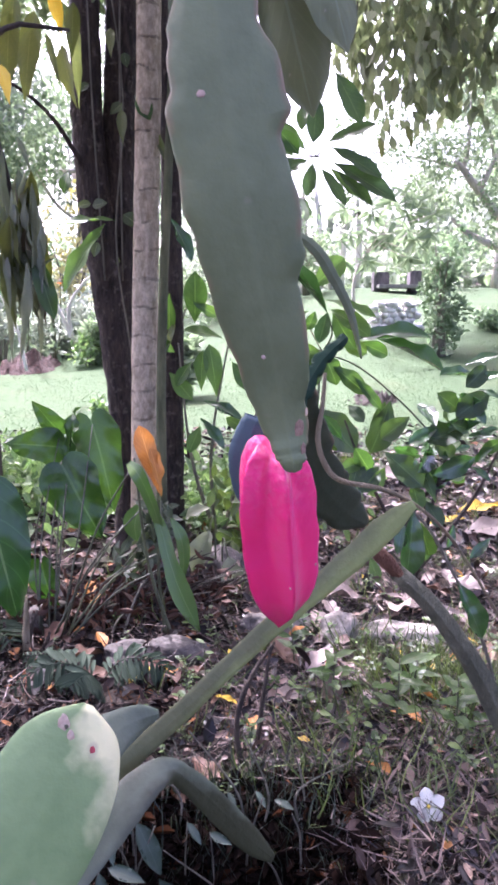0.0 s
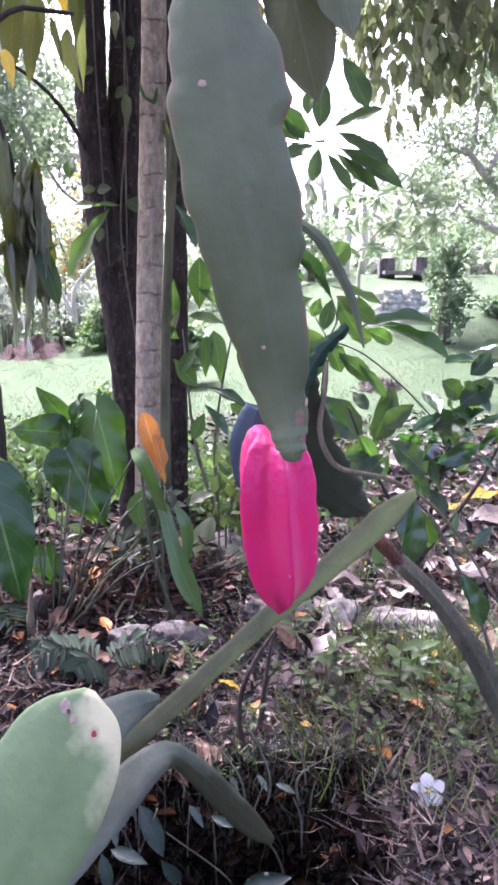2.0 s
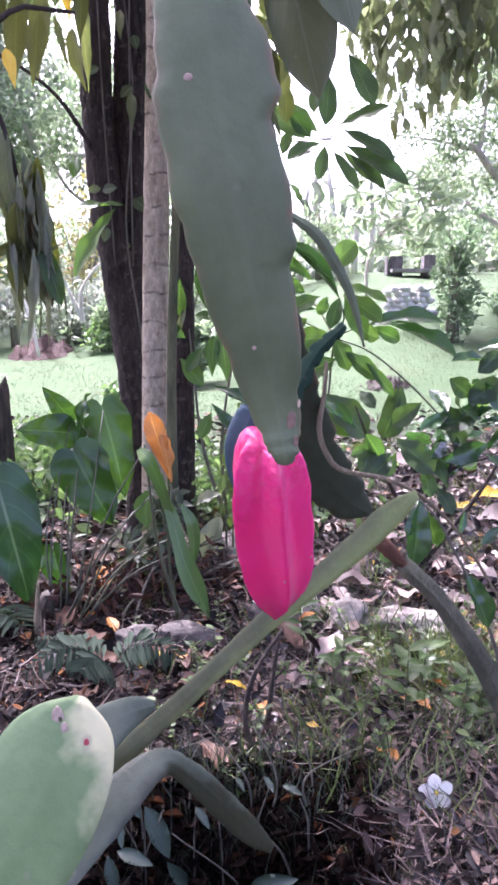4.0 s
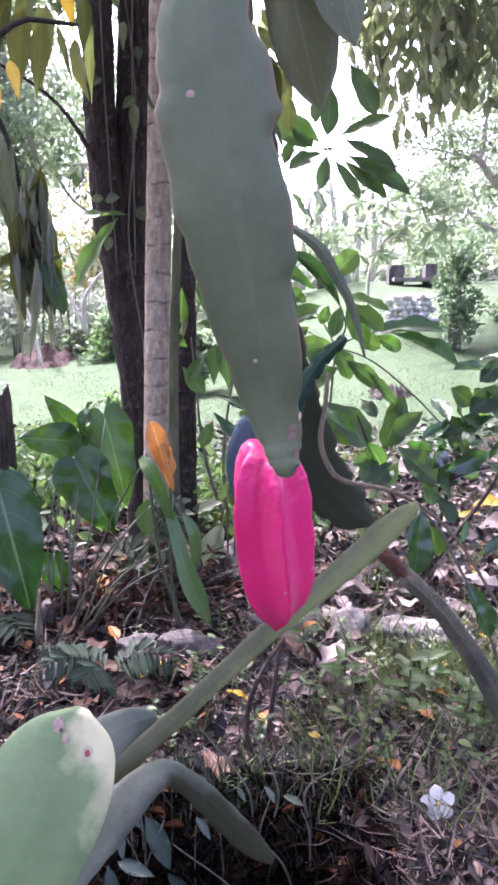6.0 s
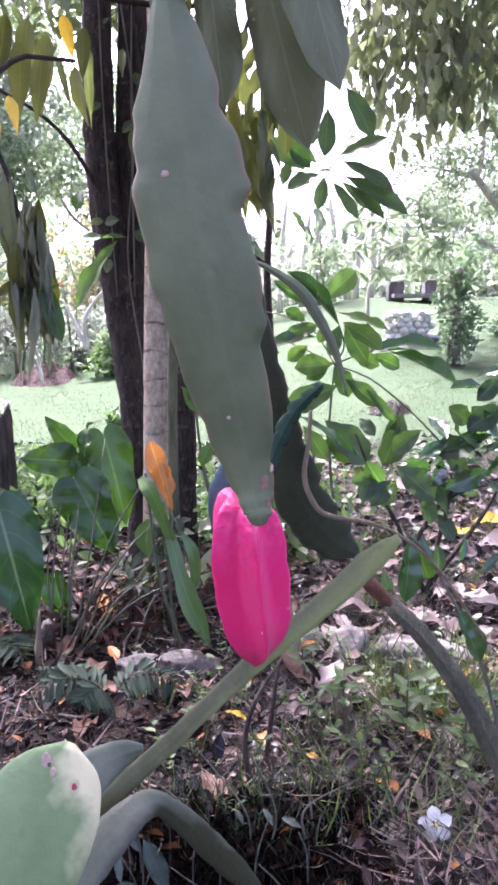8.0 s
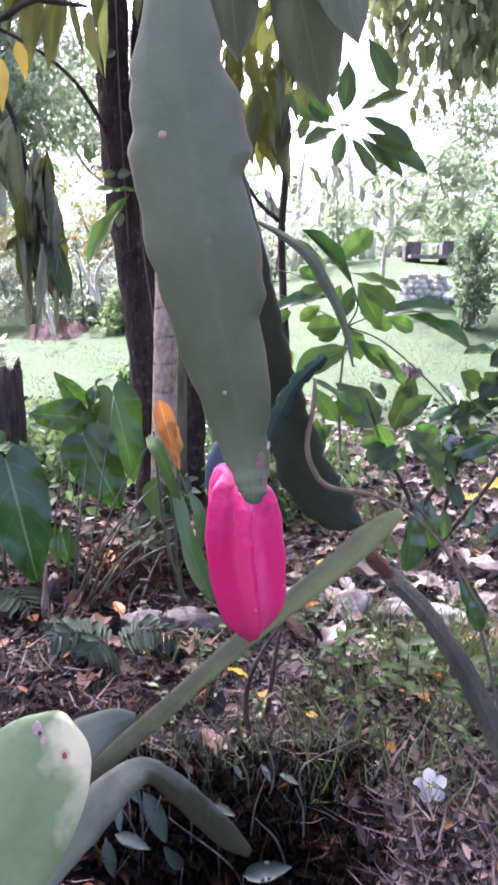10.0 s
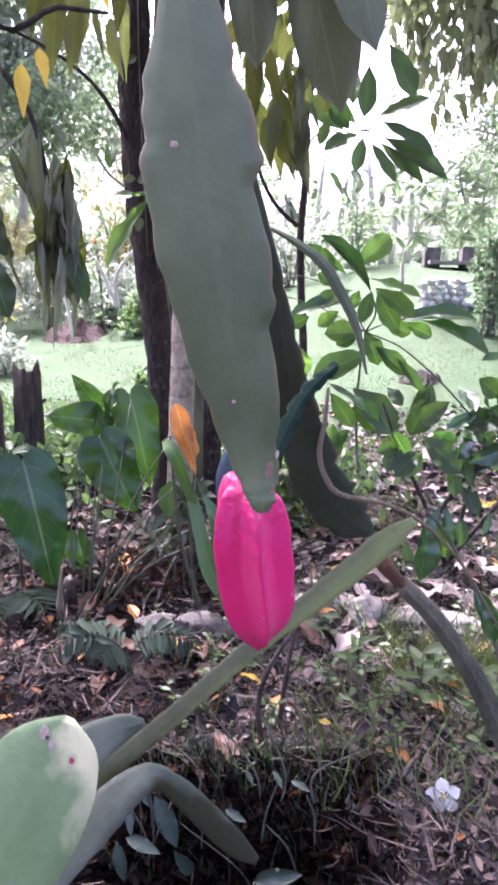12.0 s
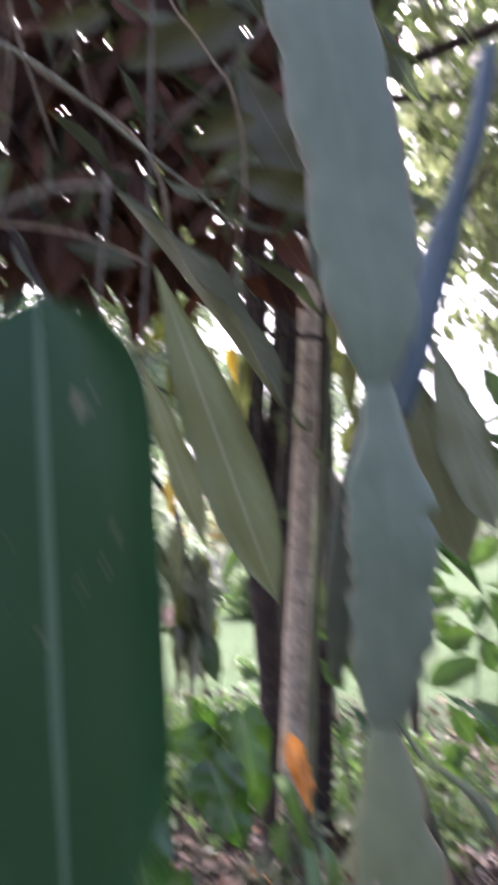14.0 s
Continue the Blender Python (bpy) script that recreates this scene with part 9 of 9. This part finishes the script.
# a pale snapped twig standing between the stones
stick("twig", [(-0.225, 1.54, 0.02), (-0.228, 1.54, 0.05), (-0.224, 1.54, 0.085)], [0.007, 0.007, 0.006], M_TWIG_TAN, "short pale snapped twig standing in the litter")


def fallen(me, place, length, turn, label, tilt=12.0, lift=0.012, name="fallen_leaf"):
    x, y = place
    ob = new(name, me)
    ob.matrix_basis = pose(x, y, float(ground_z(x, y)) + lift, tilt, 8, turn) @ Matrix.Scale(length, 4)
    return tagged(ob, label, "leaf", "fallen leaves")


YELLOW_SMALL = leaf_mesh("fallen_yellow_leaf", M_LEAF_YELLOW, 0.5, 0.1, 0.2, "oval", 0.05, 8, 0.0, 31)
ORANGE_SMALL = leaf_mesh("fallen_orange_leaf", M_LEAF_ORANGE, 0.55, 0.12, 0.3, "oval", 0.05, 8, 0.0, 32)
fallen(YELLOW, (0.86, 3.05), 0.26, -75, "long yellow fallen leaf", 14, 0.03)
fallen(YELLOW, (0.70, 2.85), 0.2, -60, "yellow fallen leaf on litter", 10, 0.02)
fallen(FALLEN_PALE, (0.62, 3.7), 0.3, -80, "pale bleached fallen leaf", 8, 0.03)
fallen(FALLEN_PALE, (0.78, 2.65), 0.3, -85, "large pale fallen leaf", 10, 0.03)
fallen(FALLEN_PALE, (0.60, 2.15), 0.17, -160, "bleached fallen leaf shining in the light", 12, 0.03)
fallen(FALLEN_PALE, (0.50, 1.85), 0.16, 60, "bleached fallen leaf lying face up", 14, 0.03)
fallen(FALLEN_PALE, (0.56, 1.72), 0.12, 30, "bleached fallen leaf lying face up", 14, 0.03)
fallen(FALLEN_GREY, (0.32, 1.95), 0.2, 100, "curled grey fallen leaf", 14, 0.03)
fallen(FALLEN_GREY, (0.40, 1.92), 0.15, 170, "curled grey fallen leaf", 24, 0.03)
fallen(FALLEN_GREY, (0.12, 1.45), 0.09, -40, "curled grey fallen leaf", 20, 0.02)
fallen(ORANGE_SMALL, (-0.42, 1.93), 0.09, 20, "orange fallen leaf curled on the litter", 40, 0.03)
fallen(ORANGE_SMALL, (-0.20, 1.42), 0.07, -70, "orange-brown fallen leaf on litter", 12, 0.02)
fallen(ORANGE_SMALL, (0.30, 1.20), 0.06, 60, "orange fallen leaf on litter", 12, 0.02)
fallen(FALLEN_BROWN, (-0.05, 1.02), 0.08, 30, "reddish brown fallen leaf", 15, 0.02)
g_fall = np.random.default_rng(95)
for k in range(46):
    y = 1.0 + 1.5 * g_fall.uniform() ** 0.9
    x = g_fall.uniform(-0.32, 0.38) * (y + 0.25)
    me, word = (YELLOW_SMALL, "yellow") if g_fall.uniform() < 0.6 else (ORANGE_SMALL, "orange")
    fallen(me, (x, y), g_fall.uniform(0.025, 0.055), g_fall.uniform(0, 360), f"small {word} fallen leaf", g_fall.uniform(5, 50), 0.02)
for k in range(150):
    y = 1.2 + 2.3 * g_fall.uniform()
    x = g_fall.uniform(-0.3, 0.45) * (y + 0.25)
    # the left side takes only dark russet leaves, to stand for shade
    fallen(FALLEN_BROWN if x < -0.02 else (FALLEN_GREY, FALLEN_PALE, FALLEN_BROWN)[k % 3], (x, y), g_fall.uniform(0.045, 0.12), g_fall.uniform(0, 360), "dry pale brown fallen leaf", g_fall.uniform(5, 25), 0.02)


def white_flower():
    c = Vector((0.247, 0.934, 0.170))
    gz = float(ground_z(0.25, 0.96))
    ob = thing("white_flower", (0.25, 0.96, gz), "small white five-petalled flower on a thin stalk", "flower")
    part("stalk", tube("stalk", local(ob, [(0.25, 0.97, gz), (0.255, 0.965, gz + 0.02), c]), [0.002, 0.0018, 0.0016], M_PETIOLE, 6, 8), ob)
    petal = leaf_mesh("petal", M_PETAL, 0.86, 0.25, 0.05, "obovate", 0.03, 8, 0.01, 33)
    n = Vector((-0.1, -1.0, 0.35)).normalized()
    a = n.orthogonal().normalized()
    b = n.cross(a)
    for k in range(5):
        t = 2 * math.pi * k / 5 + 0.3
        d = a * math.cos(t) + b * math.sin(t)
        part("petal", petal, ob, "", laid(c - ob.location + d * 0.002, c - ob.location + d * 0.024 + n * 0.004, n))
    bm = bmesh.new()
    bmesh.ops.create_icosphere(bm, subdivisions=2, radius=0.0028)
    me = bpy.data.meshes.new("flower_eye")
    bm.to_mesh(me)
    bm.free()
    me.materials.append(M_YOLK)
    part("flower_eye", me, ob, "", Matrix.Translation(c - ob.location + n * 0.002))


white_flower()


def fern(place, count, length, seed, label, spread=(0, 360)):
    g = np.random.default_rng(seed)
    x, y = place
    ob = thing("fern", (x, y, float(ground_z(x, y))), label, "fern", "ferns")
    for k in range(count):
        t = radians(g.uniform(*spread))
        L = length * g.uniform(0.7, 1.1)
        s = np.linspace(0, 1, 10)
        spine = np.stack([np.cos(t) * L * s, np.sin(t) * L * s, 0.28 * L * np.sin(s * 2.4) * 0.8 + 0.025], -1)
        part("rachis", tube("rachis", spine[::3], [0.0014, 0.0011, 0.0007], M_FERN, 5, 12), ob)
        fwd = unit(np.gradient(spine, axis=0))
        side = unit(np.cross(fwd, (0, 0, 1)))
        b = np.vstack([spine[1:], spine[1:]])
        d = np.vstack([side[1:] + 0.35 * fwd[1:], -side[1:] + 0.35 * fwd[1:]]) + np.array((0, 0, -0.25))
        z = 0.42 * L * np.tile(np.sin(np.pi * s[1:] ** 0.75) + 0.12, 2)
        part("frond", cloud("frond", M_FERN, b, d, np.tile((0, 0, 1.0), (len(b), 1)) + g.normal(0, 0.15, (len(b), 3)), z, 0.27, "fine"), ob)


def long_fern(place, spines, label):
    """A fern whose fronds are given by their spines; long drooping leaflets on both sides."""
    g = np.random.default_rng(104)
    ob = thing("fern", (*place, float(ground_z(*place))), label, "fern", "ferns")
    for way in spines:
        spine = spline(local(ob, way), 17)
        part("rachis", tube("rachis", spine[::2], [0.0014, 0.0011, 0.0007], M_FERN, 5, 14), ob)
        fwd = unit(np.gradient(spine, axis=0))
        side = unit(np.cross(fwd, (0, -0.5, 1)))
        s = np.linspace(0, 1, 17)[2:]
        n = 2 * len(s)
        b = np.vstack([spine[2:], spine[2:]])
        d = np.vstack([side[2:] + 0.4 * fwd[2:], -side[2:] + 0.4 * fwd[2:]]) + np.array((0, -0.15, -0.45)) + g.normal(0, 0.07, (n, 3))
        z = 0.056 * np.tile(np.sin(np.pi * (0.15 + 0.83 * s)) ** 0.7, 2)
        part("frond", cloud("frond", M_FERN, b, d, np.tile((0, -0.6, 1.0), (n, 1)) + g.normal(0, 0.2, (n, 3)), z * g.uniform(0.85, 1.2, n), 0.24, "fine"), ob)


long_fern((-0.305, 1.42), [[(-0.295, 1.400, 0.100), (-0.339, 1.380, 0.149), (-0.395, 1.360, 0.157), (-0.458, 1.340, 0.114)], [(-0.299, 1.420, 0.089), (-0.257, 1.420, 0.139), (-0.200, 1.420, 0.139), (-0.144, 1.420, 0.102)], [(-0.310, 1.440, 0.071), (-0.394, 1.460, 0.124), (-0.471, 1.480, 0.120)], [(-0.291, 1.380, 0.108), (-0.309, 1.340, 0.150), (-0.332, 1.300, 0.148)]], "low dull green fern with long spreading fronds")
fern((-0.70, 1.75), 6, 0.2, 102, "fern with yellowish fronds", (180, 360))


def weed(seed, leaves=9, height=0.10, size=0.035):
    g = np.random.default_rng(seed)
    ob = thing("weed", (0, 0, 0), "small weed with rounded green leaves", "weed", "weeds on the ground")
    for k in range(2):
        tip = Vector((g.normal(0, 0.02), g.normal(0, 0.02), height * g.uniform(0.7, 1.1)))
        part("stem", tube("stem", [(0, 0, -0.01), tip * 0.5 + Vector((0.005, 0, 0)), tip], [0.0016, 0.0013, 0.0008], M_PETIOLE, 5, 6), ob)
        h = g.uniform(0.35, 1.0, leaves)
        b = np.array([list(tip * f) for f in h])
        a = g.uniform(0, 6.28, leaves)
        d = np.stack([np.cos(a), np.sin(a), g.uniform(0, 0.7, leaves)], -1)
        part("foliage", cloud("foliage", M_WEED, b, d, np.tile((0, -0.3, 1.0), (leaves, 1)), g.uniform(0.6, 1.2, leaves) * size, 0.6, "fine"), ob)
    return ob


g_weed = np.random.default_rng(110)
kinds = [weed(111, 8, 0.09, 0.017), weed(112, 7, 0.06, 0.014), weed(113, 8, 0.12, 0.019), weed(114, 6, 0.045, 0.013)]
spots = [(0.115, 1.52), (0.30, 1.05), (0.355, 1.02), (0.17, 1.50)]
for ob, (x, y) in zip(kinds, spots):
    ob.location = (x, y, float(ground_z(x, y)))
for k in range(105):
    y = 0.95 + 1.5 * g_weed.uniform() ** 1.25
    x = g_weed.uniform(-0.10, 0.40) * (y + 0.2) if g_weed.uniform() < 0.85 else g_weed.uniform(-0.4, 0.4) * y
    copy_thing(kinds[k % 4], pose(x, y, float(ground_z(x, y)), g_weed.normal() * 8, g_weed.normal() * 8, g_weed.uniform(0, 360)) @ Matrix.Scale(g_weed.uniform(0.6, 1.15), 4))


def bank_leaves():
    """Pale low leaves and roots on the shaded bank under the cactus."""
    g = np.random.default_rng(120)
    for base, tip in [((-0.143, 0.860, 0.201), (-0.108, 0.840, 0.139)), ((-0.169, 0.870, 0.220), (-0.149, 0.850, 0.190)), ((-0.173, 0.850, 0.189), (-0.171, 0.830, 0.162)), ((-0.177, 0.840, 0.151), (-0.131, 0.820, 0.151)), ((-0.185, 0.820, 0.161), (-0.172, 0.800, 0.119)), ((-0.082, 0.900, 0.170), (-0.062, 0.880, 0.154)), ((-0.052, 0.900, 0.155), (-0.025, 0.880, 0.154)), ((0.010, 0.970, 0.167), (0.024, 0.950, 0.157)), ((0.037, 0.970, 0.153), (0.062, 0.950, 0.155)), ((-0.031, 0.980, 0.158), (-0.018, 0.960, 0.151)), ((-0.090, 0.840, 0.104), (-0.108, 0.820, 0.147)), ((-0.010, 0.850, 0.087), (0.048, 0.830, 0.121))]:
        b, t = Vector(base), Vector(tip)
        x, y = base[0] + g.normal(0, 0.01), base[1] + 0.02
        gz = float(ground_z(x, y))
        ob = thing("seedling", (x, y, gz), "seedling with a grey-green shaded leaf", "seedling", "seedlings on the bank")
        part("stem", tube("stem", local(ob, [(x, y, gz - 0.01), (x, y, (gz + b.z) / 2), b]), [0.0016, 0.0013, 0.001], M_TWIG_GREY, 5, 7), ob)
        part("leaf", SEEDLING, ob, "", laid(b - ob.location, t - ob.location, (g.normal(0, 0.3), -0.7, 0.7)))
    for k in range(12):
        x, y = g.uniform(-0.2, 0.12), g.uniform(0.84, 1.0)
        z = float(ground_z(x, y))
        stick("dry_stem", [(x, y, z - 0.01), (x + g.normal(0, 0.02), y, z + 0.07), (x + g.normal(0, 0.04), y - 0.02, z + g.uniform(0.12, 0.2))], [0.002, 0.0017, 0.001], M_TWIG_GREY, "thin dry stem standing on the bank", "dry stems", 5, "stem", k)


SEEDLING = leaf_mesh("seedling_leaf", leaf_material("seedling_leaf", (0.03, 0.05, 0.033), (0.07, 0.10, 0.07), 0.45, 0.15, 0.08, per="object"), 0.36, 0.15, 0.2, "oval", 0.03, 9, 0.01, 34)
bank_leaves()


def bright_weed(x, y, seed, height=0.13):
    g = np.random.default_rng(seed)
    z = float(ground_z(x, y))
    ob = thing("weed", (x, y, z), "taller weed with bright green pointed leaves", "weed", "bright weeds")
    tip = Vector((g.normal(0, 0.01), g.normal(0, 0.01), height))
    part("stem", tube("stem", [(0, 0, -0.01), tip * 0.5, tip], [0.002, 0.0017, 0.001], M_PETIOLE, 6, 7), ob)
    for k in range(9):
        a, h = 2.4 * k, 0.35 + 0.075 * k
        b = tip * min(h, 1)
        d = Vector((math.cos(a), math.sin(a), 0.35)) * g.uniform(0.035, 0.055)
        part("leaf", SLIM, ob, "", laid(b, b + d, (0, -0.2, 1)))


for k, (x, y, h) in enumerate([(0.335, 1.12, 0.13), (0.375, 1.16, 0.10), (0.25, 1.18, 0.15), (0.10, 1.50, 0.12), (0.30, 1.30, 0.1), (0.16, 1.34, 0.1)]):
    bright_weed(x, y, 130 + k, h)
